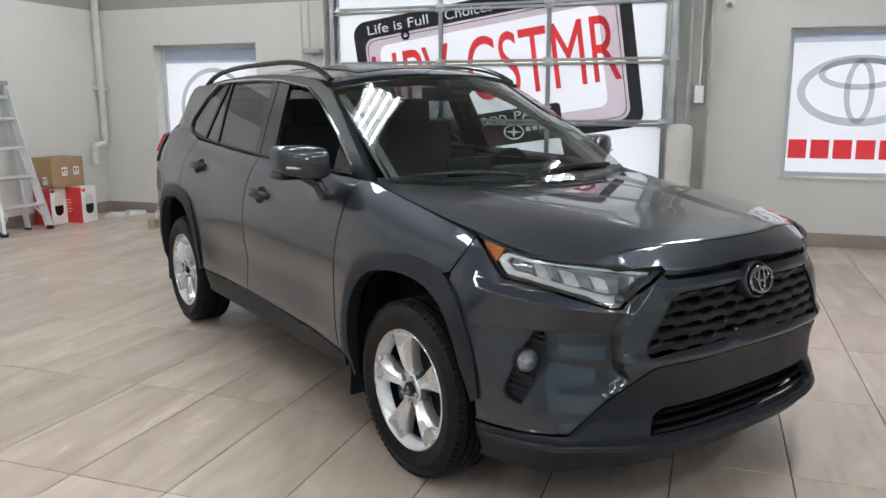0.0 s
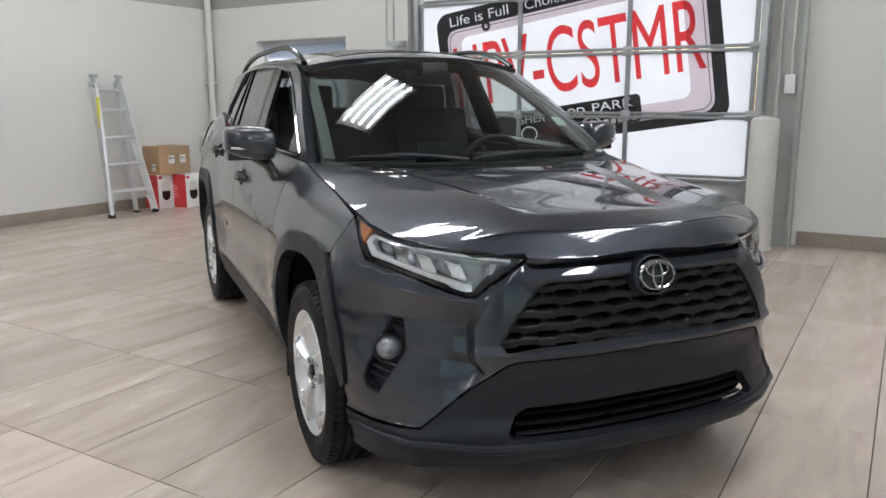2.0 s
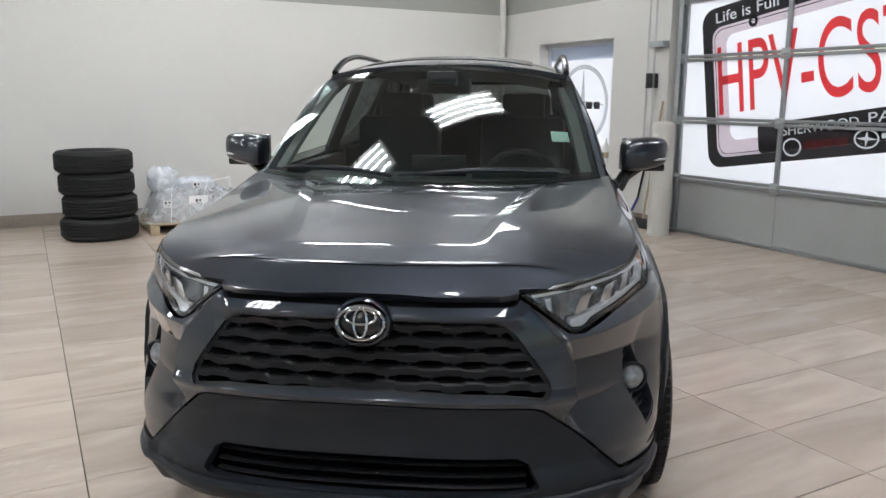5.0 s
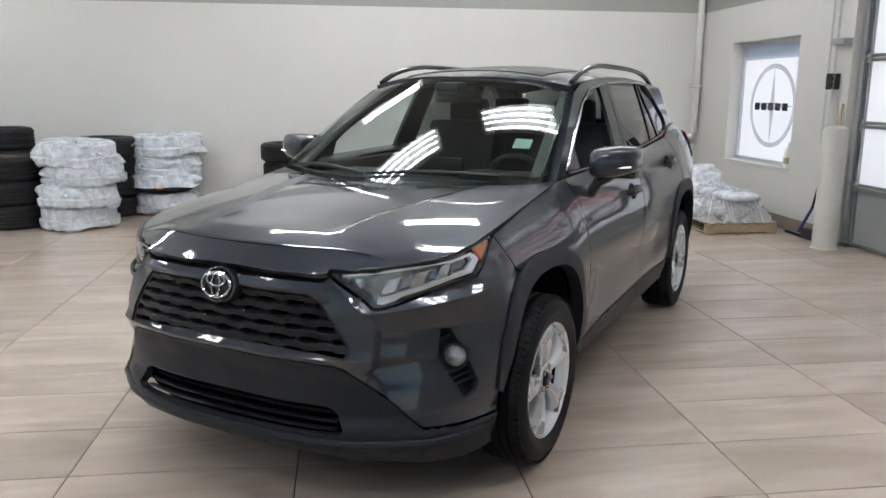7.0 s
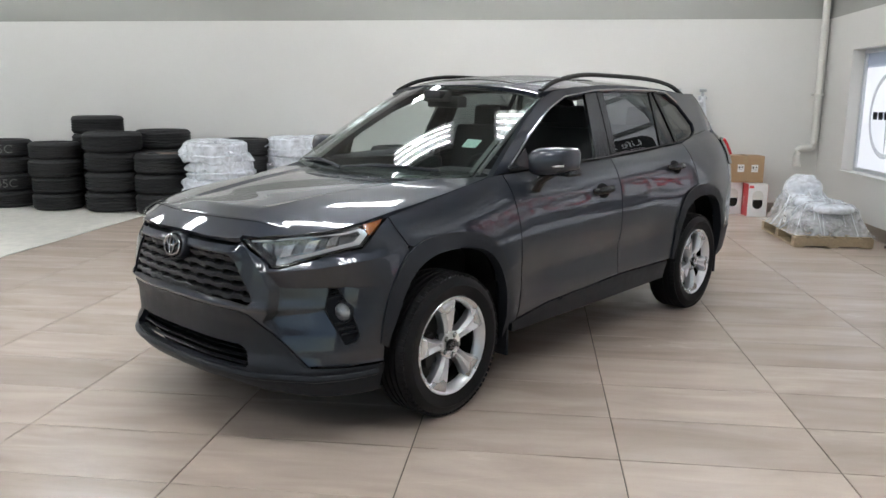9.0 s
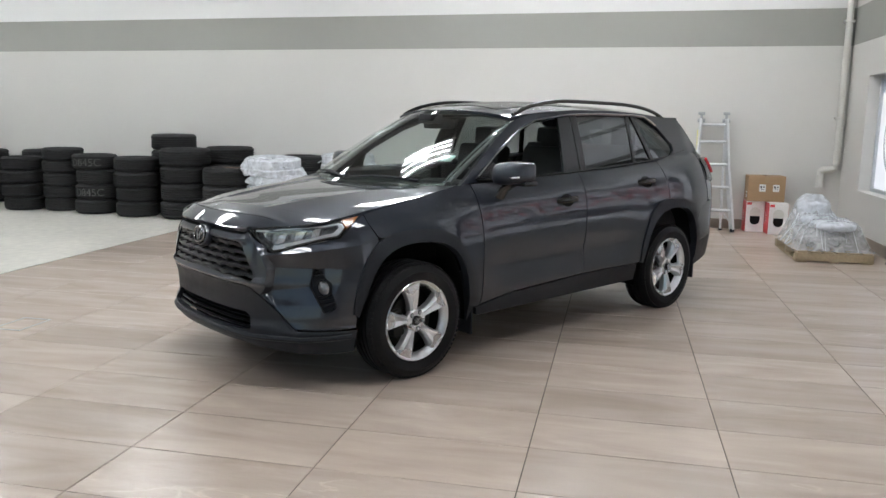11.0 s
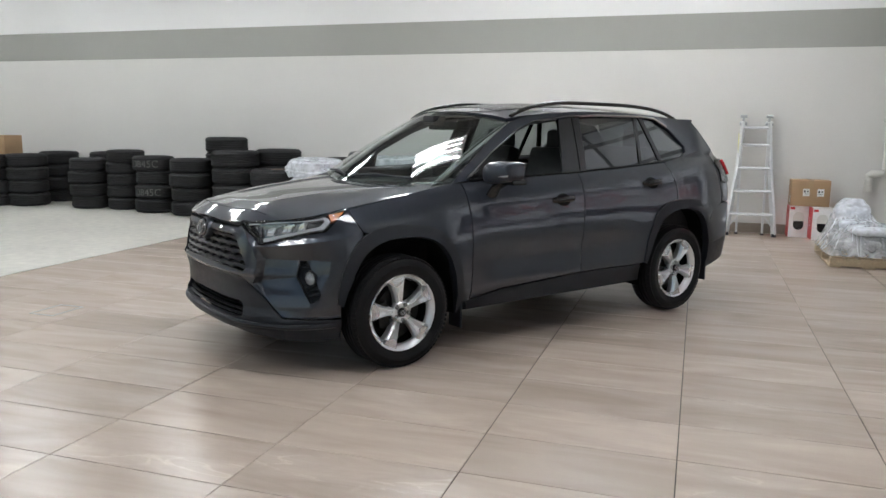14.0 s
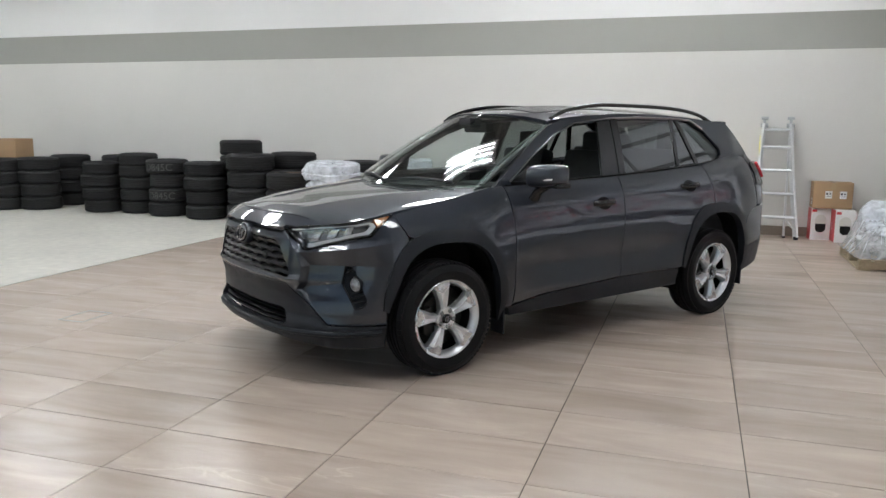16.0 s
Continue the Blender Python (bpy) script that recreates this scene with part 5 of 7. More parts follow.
        z = roof_mid(x) - 0.066 + 0.066 * (1 - abs(2 * t - 1) ** 5.0)
        pts.append((x, sign * (0.592 - 0.025 * t), z))
        radii.append(0.017)
    bm_tube(bm, pts, radii, 8, squash=(1.0, 0.85))
    part("roof_rail", bm, M["gloss_black"], car, "black raised roof rail")
    # mirror
    bm = bmesh.new()
    bmesh.ops.create_uvsphere(bm, u_segments=32, v_segments=20, radius=1.0)
    for v in bm.verts:
        x, y, z = v.co
        p = 4.6
        r = (abs(x) ** p + abs(y) ** p + abs(z) ** p) ** (-1 / p)
        x, y, z = x * r, y * r, z * r
        taper = 1 - 0.14 * max(y, 0) - 0.12 * max(z, 0) - 0.06 * max(-z, 0)
        v.co = ((x * 0.095 * taper * (1.25 if x > 0 else 0.55)) - 0.03 * y, sign * y * 0.125, z * 0.088 * taper + 0.010 * y)
    mirror = part("door_mirror", bm, M["paint"], car, "grey body-coloured door mirror")
    mirror.matrix_basis = pose(-0.775, sign * 0.945, 1.192) @ Matrix.Diagonal((1.06, 0.86, 0.93, 1))
    bm = bmesh.new()
    bm_box(bm, -0.085, 0.03, -0.115, 0.115, -0.090, -0.052, 0.012)
    skirt = part("mirror_base", bm, M["gloss_black"], mirror)
    bm = bmesh.new()
    bm_tube(bm, [(0.0, -sign * 0.03, -0.07), (0.025, -sign * 0.095, -0.115), (0.035, -sign * 0.130, -0.175)], [0.040, 0.036, 0.040], 10, squash=(1.3, 0.8))
    part("mirror_arm", bm, M["gloss_black"], mirror)
    bm = bmesh.new()
    bm_box(bm, -0.060, -0.048, -0.105, 0.105, -0.060, 0.068, 0.005)
    part("mirror_glass", bm, M["chrome"], mirror)
    bm = bmesh.new()
    bm_tube(bm, [(0.112 - 0.050 * abs(k / 8 - 0.25), sign * (-0.06 + 0.165 * k / 8), -0.036 + 0.012 * k / 8) for k in range(9)], 0.006, 6)
    part("turn_light", bm, M["light_bar"], mirror)
    # handles
    for x, z in ((-1.375, 0.978), (-2.375, 1.062)):
        c = body(sign * at_side(x), z)
        bm = bmesh.new()
        bm_tube(bm, [(c.x + 0.105, c.y - sign * 0.004, c.z - 0.004), (c.x + 0.075, c.y + sign * 0.024, c.z), (c.x, c.y + sign * 0.032, c.z + 0.003), (c.x - 0.075, c.y + sign * 0.026, c.z + 0.004), (c.x - 0.105, c.y - sign * 0.004, c.z + 0.003)], [0.016, 0.020, 0.021, 0.020, 0.016], 10, squash=(0.7, 1.1))
        part("door_handle", bm, M["gloss_black"], car, "black door handle")
        u0 = at_side(x)
        # flat dark oval paints the shade of the hollow behind the handle
        skin("handle_recess", [[(sign * (u0 + 0.070 * math.cos(a)), z - 0.004 + 0.044 * math.sin(a)) for a in (2 * math.pi * j / 20 for j in range(20))]], body, M["dark"], car, 0.03, 0.0, lift=0.0012)

# hood, windscreen, roof
hood_loop = [(0.908, 0.0), (0.903, 0.20), (0.880, 0.37), (0.862, 0.42)] + [(x, y) for x, y, z in hood_edge[::-1]] + [(-0.375, 0.68), (-0.275, 0.40), (-0.225, 0.20), (-0.205, 0.0)]
hood_folds = [[(x + d - swept(abs(0.1 * k)), 0.1 * k) for k in range(-6, 7)] for x in (0.705, 0.826) for d in (-0.014, 0.0, 0.014)]
hood_ridges = [[(x, side * (0.31 + 0.19 * step(0.80, -0.4, x) + d)) for x in (-0.2, 0.0, 0.2, 0.4, 0.6, 0.74)] for side in (1, -1) for d in (0.0, -0.05)]
skin("hood", [hood_loop + [(a, -b) for a, b in hood_loop[::-1] if b > 1e-6]], hood, M["paint"], car, 0.012, 0.02, creases=hood_folds + hood_ridges)
seam_line = [(0.829 - swept(abs(0.04 * k)), 0.04 * k) for k in range(-13, 14)]
# strip laid on the whole hood, painting the shade of its shut line
skin("hood_shut_line", [seam_line + [(x + 0.0035, y) for x, y in seam_line[::-1]]], hood, M["shade_black"], car, 0.03, 0.0, lift=0.0012, label="thin black strip painting the shaded gap across the hood's nose")
skin("cowl", [[(-0.02, -1.02), (-0.02, 1.02), (0.06, 1.0), (0.06, -1.0)]], lambda s, y: windscreen(s, y) + Vector((0.055 - 1.2 * s, 0, -0.020)), M["cladding"], car, 0.06, 0.0)
skin("windscreen", [[(0.0, -1.0), (1.0, -1.0), (1.0, 1.0), (0.0, 1.0)]], windscreen, M["clear_glass"], car, 0.04, 0.0, label="clear windscreen glass")
skin("windscreen_band", [[(0.0, -1.0), (1.0, -1.0), (1.0, 1.0), (0.0, 1.0)], [(0.030, -0.984), (0.030, 0.984), (0.978, 0.984), (0.978, -0.984)]], windscreen, M["gloss_black"], car, 0.06, 0.0, lift=-0.004)
roof_loop = [(-0.925, 0.0), (-0.965, 0.33), (-1.055, 0.60), (-1.5, 0.598), (-2.2, 0.592), (-3.0, 0.572), (-3.24, 0.555), (-3.30, 0.36), (-3.32, 0.0)]
skin("roof", [roof_loop + [(a, -b) for a, b in roof_loop[::-1] if b > 1e-6]], roof, M["paint"], car, 0.06, 0.03)
skin("sunroof", [[(-1.12, -0.42), (-1.12, 0.42), (-1.95, 0.42), (-1.95, -0.42)]], roof, M["gloss_black"], car, 0.06, 0.006, lift=0.003, label="dark glass sunroof panel")
skin("rear_glass", [[(0.0, -0.98), (1.0, -0.98), (1.0, 0.98), (0.0, 0.98)]], lambda s, y: Vector((-3.45 + 0.22 * s - 0.07 * (1 - y * y), (0.64 - 0.12 * s) * y, 1.28 + 0.27 * s)), M["dark_glass"], car, 0.08, 0.01)
bm = bmesh.new()
bm_box(bm, -3.30, -3.16, -0.535, 0.535, 1.538, 1.566, 0.012)
part("spoiler", bm, M["paint"], car)
# wipers
for y0, y1, s in ((0.55, -0.10, 0.055), (-0.12, -0.62, 0.05)):
    bm = bmesh.new()
    bm_tube(bm, [windscreen(s + 0.03 * math.sin(math.pi * k / 8), (y0 + (y1 - y0) * k / 8) / 0.72) + Vector((0.014, 0, 0.006)) for k in range(9)], [0.009, 0.009, 0.009, 0.010, 0.012, 0.010, 0.008, 0.007, 0.005], 6)
    part("wiper", bm, M["cladding"], car, "black windscreen wiper")
skin("windscreen_sticker", [[(0.30, 0.755), (0.30, 0.865), (0.385, 0.865), (0.385, 0.755)]], windscreen, M["sticker"], car, 0.1, 0.0, lift=-0.006, label="small pale green sticker")
bm = bmesh.new()
bm_box(bm, -0.985, -0.90, -0.13, 0.13, 1.455, 1.525, 0.015)
bm_box(bm, -0.92, -0.80, -0.07, 0.07, 1.49, 1.56, 0.015)
part("inner_mirror", bm, M["cabin"], car, "black inside mirror and sensor housing")
# cabin
bm = bmesh.new()
bm_box(bm, -3.2, 0.42, -0.62, 0.62, 0.20, 0.50, 0.03)
bm_box(bm, -2.24, -0.50, -0.78, 0.78, 0.27, 0.48, 0.03)
bm_box(bm, -0.30, 0.60, -0.72, 0.72, 0.45, 0.86, 0.03)
# trays under the nose, added to deepen the shade on the floor
bm_box(bm, 0.40, 0.80, -0.42, 0.42, 0.262, 0.34, 0.02)
bm_box(bm, 0.46, 0.64, -0.62, 0.62, 0.235, 0.34, 0.02)
bm_box(bm, -3.45, -2.9, -0.64, 0.64, 0.26, 0.85, 0.03)
part("underbody", bm, M["dark"], car)
bm = bmesh.new()
bm_box(bm, -0.98, -0.24, -0.715, 0.715, 0.78, 1.072, 0.05)
part("dashboard", bm, M["cabin"], car)
bm = bmesh.new()
bm_box(bm, -0.80, -0.60, 0.16, 0.62, 1.02, 1.115, 0.04)
part("instrument_hood", bm, M["cabin"], car)
bm = bmesh.new()
bm_box(bm, -0.76, -0.72, -0.13, 0.13, 1.03, 1.17, 0.01)
part("screen", bm, M["gloss_black"], car)
wheel_turn = pose(-0.93, 0.38, 1.02, 0, -66, 0)
bm = bmesh.new()
oval(bm, 0, 0, 0.18, 0.18, 0.016, 0.0)
for v in bm.verts:
    v.co = Vector((v.co.z, v.co.y, v.co.x))
bm_box(bm, -0.05, 0.05, -0.16, 0.16, -0.015, 0.02, 0.01)
bm_box(bm, -0.16, 0.0, -0.03, 0.03, -0.015, 0.015, 0.008)
steer = part("steering_wheel", bm, M["cabin"], car)
steer.matrix_basis = wheel_turn


def seat(x, y, w, name):
    bm = bmesh.new()
    bm_box(bm, x - 0.28, x + 0.26, y - w, y + w, 0.60, 0.78, 0.05)
    bm_box(bm, x - 0.075, x + 0.075, y - w, y + w, 0.0, 0.62, 0.05)
    back = [v for v in bm.verts if v.co.z < 0.63 and abs(v.co.x - x) < 0.0751 and v.co.z >= -0.001]
    bmesh.ops.transform(bm, matrix=pose(x - 0.30, 0, 0.72, 0, -14, 0) @ Matrix.Translation((-x, 0, 0)), verts=[v for v in back if v.co.z < 0.6 or True])
    heads = (y,) if w < 0.4 else (y - 0.42, y + 0.42)
    for h in heads:
        bm_box(bm, x - 0.555, x - 0.435, h - 0.13, h + 0.13, 1.29, 1.47, 0.04)
        bm_box(bm, x - 0.49, x - 0.475, h - 0.06, h + 0.06, 1.20, 1.31)
    return part(name, bm, M["cabin"], car)


seat(-1.36, 0.37, 0.25, "front_seat")
seat(-1.36, -0.37, 0.25, "front_seat")
seat(-2.22, 0.0, 0.62, "rear_seat")
for sign in (1, -1):
    skin("pillar_lining", [[(0.10, 0.905), (0.10, 0.97), (0.96, 0.97), (0.96, 0.89)]], lambda s, y, sign=sign: windscreen(s, sign * y) - Vector((0.03, 0, 0.03)), M["pillar_grey"], car, 0.08, 0.02, label="grey pillar lining")
skin("headliner", [[(-1.06, -0.56), (-1.06, 0.56), (-3.2, 0.52), (-3.2, -0.52)]], lambda x, y: roof(x, y) - Vector((0, 0, 0.045)), M["cabin_grey"], car, 0.12, 0.0)
for sign in (1, -1):
    bm = bmesh.new()
    bm_box(bm, -1.56, -0.60, sign * 0.70 - 0.03, sign * 0.70 + 0.03, 0.45, 1.12, 0.02)
    bm_box(bm, -3.1, -1.62, sign * 0.70 - 0.03, sign * 0.70 + 0.03, 0.45, 1.14, 0.02)
    part("door_lining", bm, M["cabin"], car)
    for axle in (AXLE, -2.69):
        bm = bmesh.new()
        outline = [(axle + 0.410, 0.24)] + [(axle + x, arch_height(z, axle)) for x, z in ARCH_IN]
        rings = [[bm.verts.new((x, sign * yy, z)) for x, z in outline] for yy in (0.86, 0.52)]
        for k in range(len(outline) - 1):
            bm.faces.new((rings[0][k], rings[0][k + 1], rings[1][k + 1], rings[1][k]))
        bm.faces.new(rings[1])
        part("wheel_housing", bm, M["dark"], car)


def road_wheel():
    """One wheel, its outer face towards +y."""
    w = bpy.data.objects.new("wheel", None)
    scene.collection.objects.link(w)
    bm = bmesh.new()
    R, half = 0.352, 0.112
    prof = [(0.230, -0.085), (0.243, -0.100), (0.285, -0.112), (0.314, -0.108), (0.332, -0.095), (R - 0.004, -0.082)]
    for g in (-0.055, -0.018, 0.018, 0.055):
        prof += [(R, g - 0.007), (R - 0.008, g - 0.005), (R - 0.008, g + 0.005), (R, g + 0.007)]
    prof += [(R - 0.004, 0.082), (0.332, 0.095), (0.314, 0.108), (0.298, 0.1115), (0.296, 0.1135), (0.285, 0.112), (0.243, 0.100), (0.230, 0.085)]
    bm_lathe(bm, prof, 72)
    tyre = part("tyre", bm, M["rubber"], w, angle=25)
    bm = bmesh.new()
    for k in range(72):
        a = 2 * math.pi * k / 72
        for s in (-1, 1):
            made = bmesh.ops.create_cube(bm, size=1.0, matrix=Matrix.Rotation(-a, 4, "Y") @ Matrix.LocRotScale((R - 0.0095, s * 0.083, 0), Euler((radians(0), 0, s * 0.35)), (0.011, 0.030, 0.021)))
    part("tread", bm, M["rubber"], tyre, smooth=False)["kind"] = "stuff"
    bm = bmesh.new()
    bm_lathe(bm, [(0.227, -0.10), (0.213, -0.09), (0.206, -0.03), (0.207, 0.05), (0.222, 0.075), (0.237, 0.083), (0.245, 0.096), (0.238, 0.102), (0.226, 0.096), (0.210, 0.074), (0.2055, 0.060)], 64)
    rim = part("rim", bm, M["rim"], w, "silver five-spoke alloy rim")
    bm = bmesh.new()
    bm_lathe(bm, [(0.204, 0.052), (0.2, -0.06), (0.0001, -0.06)], 48)
    part("barrel", bm, M["dark"], w, "dark inside of the wheel")
    bm = bmesh.new()
    bm_lathe(bm, [(0.197, -0.02), (0.02, -0.02), (0.02, 0.0), (0.14, 0.0), (0.14, 0.01), (0.02, 0.01)], 48)
    part("brake_disc", bm, M["brake"], w)
    bm = bmesh.new()
    bm_box(bm, 0.07, 0.15, -0.02, 0.05, -0.07, 0.09, 0.015)
    part("brake_caliper", bm, M["brake"], w)
    spoke_bm = bmesh.new()
    stations = [(0.034, 0.056, 0.074, 0.50, 0.012, 0.010), (0.062, 0.050, 0.083, 0.52, 0.014, 0.014), (0.095, 0.054, 0.094, 0.56, 0.018, 0.015), (0.130, 0.068, 0.101, 0.60, 0.021, 0.013), (0.165, 0.088, 0.104, 0.64, 0.021, 0.009), (0.200, 0.112, 0.103, 0.68, 0.016, 0.005), (0.222, 0.130, 0.098, 0.72, 0.009, 0.003), (0.234, 0.142, 0.092, 0.78, 0.004, 0.001)]
    rows = []
    for r, wide, y, flat, drop, groove in stations:
        f = flat / 2
        shape_row = ((-0.5, -0.060), (-0.5, -drop - 0.010), (-0.47, -drop), (-f - 0.05, -drop * 0.35), (-f, 0.0), (0.0, -groove), (f, 0.0), (f + 0.05, -drop * 0.35), (0.47, -drop), (0.5, -drop - 0.010), (0.5, -0.060))
        rows.append([spoke_bm.verts.new((wide * a, y + d, r)) for a, d in shape_row])
    for one, two in zip(rows[:-1], rows[1:]):
        for k in range(10):
            spoke_bm.faces.new((one[k], one[k + 1], two[k + 1], two[k]))
    me = finish("spoke", spoke_bm, M["rim"], True, 14)
    for k in range(5):
        sp = new("spoke", me)
        sp.parent = rim
        sp.matrix_basis = Matrix.Rotation(2 * math.pi * k / 5, 4, "Y")
    bm = bmesh.new()
    bm_lathe(bm, [(0.070, 0.05), (0.070, 0.078), (0.062, 0.085), (0.048, 0.085), (0.034, 0.078), (0.0001, 0.078)], 40)
    part("hub", bm, M["rim"], rim)
    bm = bmesh.new()
    bm_lathe(bm, [(0.029, 0.07), (0.029, 0.088), (0.024, 0.093), (0.0001, 0.094)], 32)
    part("hub_cap", bm, M["gloss_black"], rim, "dark centre cap with an oval badge")
    bm = bmesh.new()
    for ry, rz in ((0.020, 0.014), (0.006, 0.013), (0.012, 0.006)):
        bm_tube(bm, [(ry * math.cos(2 * math.pi * j / 20), 0.0945, rz * math.sin(2 * math.pi * j / 20)) for j in range(20)], 0.0016, 6, closed=True)
    part("cap_badge", bm, M["chrome"], rim)
    lug = bmesh.new()
    bm_lathe(lug, [(0.0001, 0.093), (0.0085, 0.092), (0.0105, 0.086), (0.0105, 0.06)], 8)
    me = finish("lug_nut", lug, M["galvanised"], True, 30)
    # dark discs on the hub paint the shade round the nuts
    pit = bmesh.new()
    bm_lathe(pit, [(0.0138, 0.0870), (0.0115, 0.0862), (0.0001, 0.0862)], 16)
    pit_me = finish("lug_recess", pit, M["dark"], True, 30)
    for k in range(5):
        nut = new("lug_nut", me)
        nut.parent = rim
        a = 2 * math.pi * (k + 0.5) / 5
        nut.matrix_basis = Matrix.Translation((0.052 * math.sin(a), 0, 0.052 * math.cos(a)))
        shade_disc = new("lug_recess", pit_me)
        shade_disc.parent = rim
        shade_disc.matrix_basis = nut.matrix_basis
    return w


first = road_wheel()
first.parent = car
RADIUS = 0.347
first.matrix_basis = pose(0.035, 0.830, RADIUS, 0, 10, 0)
for x, y, roll, face in ((-2.69, 0.812, 40, 0), (0.035, -0.800, 10, 180), (-2.69, -0.800, 55, 180)):
    copy_thing(first, pose(x, y, RADIUS, 0, 0, face) @ pose(0, 0, 0, 0, roll, 0))
car.matrix_basis = pose(0.394, 4.771, 0, 0, 0, -35.17)

# ---- ceiling lights ----
def ceiling_light():
    light = thing("ceiling_light", "four-tube fluorescent ceiling light with white housing", "ceiling light", "ceiling lights")
    bm = bmesh.new()
    bm_box(bm, -0.66, 0.66, -0.30, 0.30, 0.0, 0.05, 0.01)
    for y in (-0.31, 0.31):
        bm_box(bm, -0.66, 0.66, y - 0.012, y + 0.012, -0.07, 0.05)
    bm_tube(bm, [(-0.4, 0, 0.05), (-0.4, 0, 0.30)], 0.012, 6)
    bm_tube(bm, [(0.4, 0, 0.05), (0.4, 0, 0.30)], 0.012, 6)
    part("housing", bm, M["white_plastic"], light)
    tube_bm = bmesh.new()
    bm_tube(tube_bm, [(-0.60, 0, 0), (0.60, 0, 0)], 0.019, 10)
    me = finish("tube", tube_bm, M["tube"])
    for y in (-0.225, -0.075, 0.075, 0.225):
        tube = new("tube", me)
        tube.parent = light
        tube.location = (0, y, -0.035)
    return light


lights = ceiling_light()
spots = [(x, y) for y in (-6.6, -3.3, 0.0, 3.9, 6.0, 8.1) for x in (-4.3, -1.2, 1.9, 5.0) if (y > -5 or x < 0) and (x, y) not in ((-1.2, 8.1), (5.0, 6.0), (5.0, 8.1))]
for i, (x, y) in enumerate(spots):
    m = pose(x, y, HIGH - 0.30, 0, 0, 90)
    if i:
        copy_thing(lights, m)
    else:
        lights.matrix_basis = m

# ---- bollards, pipe, chain, cleaning tools ----
def bollard(x, y, r, h, label):
    b = thing("bollard", label, "bollard", "door bollards")
    bm = bmesh.new()
    bm_lathe(bm, [(r, 0.004), (r, h - 0.05), (r * 0.93, h - 0.02), (r * 0.6, h), (0.0001, h + 0.008)], 40, axis="z")
    part("post", bm, M["bollard"], b)
    bm = bmesh.new()
    bm_lathe(bm, [(r + 0.012, 0.0), (r + 0.012, 0.012), (r, 0.018)], 40, axis="z")
    part("base_ring", bm, M["bollard"], b)
    b.location = (x, y, 0)


bollard(-3.13, 9.44, 0.115, 1.21, "round cream steel bollard beside the garage door")
bollard(0.66, 9.50, 0.125, 1.22, "round cream steel bollard beside the grey column")

drain = thing("drain_pipe", "painted white drain pipe in the corner with an elbow", "pipe")
bm = bmesh.new()
bm_tube(bm, [(-6.585, 9.605, HIGH - 0.01), (-6.585, 9.605, 0.98), (-6.585, 9.595, 0.93), (-6.585, 9.565, 0.905), (-6.585, 9.500, 0.90)], 0.044, 16)
part("pipe", bm, M["pipe"], drain)
bm = bmesh.new()
bm_tube(bm, [(-6.585, 9.520, 0.90), (-6.585, 9.440, 0.895), (-6.585, 9.415, 0.87), (-6.585, 9.410, 0.82), (-6.585, 9.410, 0.66)], 0.050, 16)
bm_tube(bm, [(-6.585, 9.410, 0.685), (-6.585, 9.410, 0.655)], 0.058, 16)
part("elbow", bm, M["pipe"], drain)
for z in (1.60, 2.9):
    bm = bmesh.new()
    bm_box(bm, -6.668, -6.53, 9.540, 9.670, z, z + 0.03, 0.004)
    part("pipe_clamp", bm, M["pipe"], drain)


def bm_link(bm, x, y, z, turn):
    pts = []
    for k in range(12):
        a = 2 * math.pi * k / 12
        u, v = 0.011 * math.cos(a), 0.019 * math.sin(a)
        pts.append((x + u * math.cos(turn), y + u * math.sin(turn), z + v))
    bm_tube(bm, pts, 0.0032, 5, closed=True)


hoist = thing("chain_hoist", "galvanised hand chain of the garage door opener", "chain hoist")
for dx in (0.0, 0.10):
    bm = bmesh.new()
    z, k = 1.02, 0
    while z < HIGH - 0.05:
        bm_link(bm, -3.62 + dx, 9.62, z, 0 if k % 2 else math.pi / 2)
        z += 0.031
        k += 1
    part("chain", bm, M["galvanised"], hoist)["kind"] = "stuff"
box_part("chain_guard", M["gloss_black"], -3.62, -3.52, 9.60, 9.695, 1.56, 1.72, hoist, 0.008, "small black chain stop")
box_part("bracket", M["galvanised"], -3.60, -3.39, 9.60, 9.698, 2.00, 2.06, hoist, 0.004)

M["wood"] = surface("raw_pine", (0.37, 0.29, 0.19), 0.65, scale=7, vary=0.25, fine=50, bump=0.12, stretch=(1, 6, 6))
M["blue"] = surface("blue_plastic", (0.03, 0.035, 0.16), 0.4)
squeegee = thing("floor_squeegee", "black floor squeegee with a blue grip leaning on the wall", "squeegee")
bm = bmesh.new()
bm_box(bm, -4.02, -3.52, 9.552, 9.568, 0.002, 0.032, 0.004)
part("blade", bm, M["gloss_black"], squeegee)
bm = bmesh.new()
bm_tube(bm, [(-3.77, 9.56, 0.05), (-3.70, 9.65, 0.32)], 0.017, 10)
part("grip", bm, M["blue"], squeegee)
bm = bmesh.new()
bm_tube(bm, [(-3.70, 9.65, 0.32), (-3.62, 9.685, 0.80)], 0.013, 10)
part("handle", bm, M["gloss_black"], squeegee)
broom = thing("broom", "wooden broom handle leaning on the wall behind a bollard", "broom")
bm = bmesh.new()
bm_tube(bm, [(-3.52, 9.58, 0.10), (-3.42, 9.684, 1.42)], 0.013, 10)
part("handle", bm, M["wood"], broom)
box_part("brush", M["cabin"], -3.70, -3.34, 9.54, 9.61, 0.002, 0.11, broom, 0.008)
bottle = thing("bottle", "white plastic bottle on the window sill", "bottle")
bm = bmesh.new()
bm_lathe(bm, [(0.0001, 0.0), (0.042, 0.0), (0.045, 0.01), (0.045, 0.17), (0.035, 0.21), (0.014, 0.24), (0.012, 0.29), (0.0001, 0.29)], 24, axis="z")
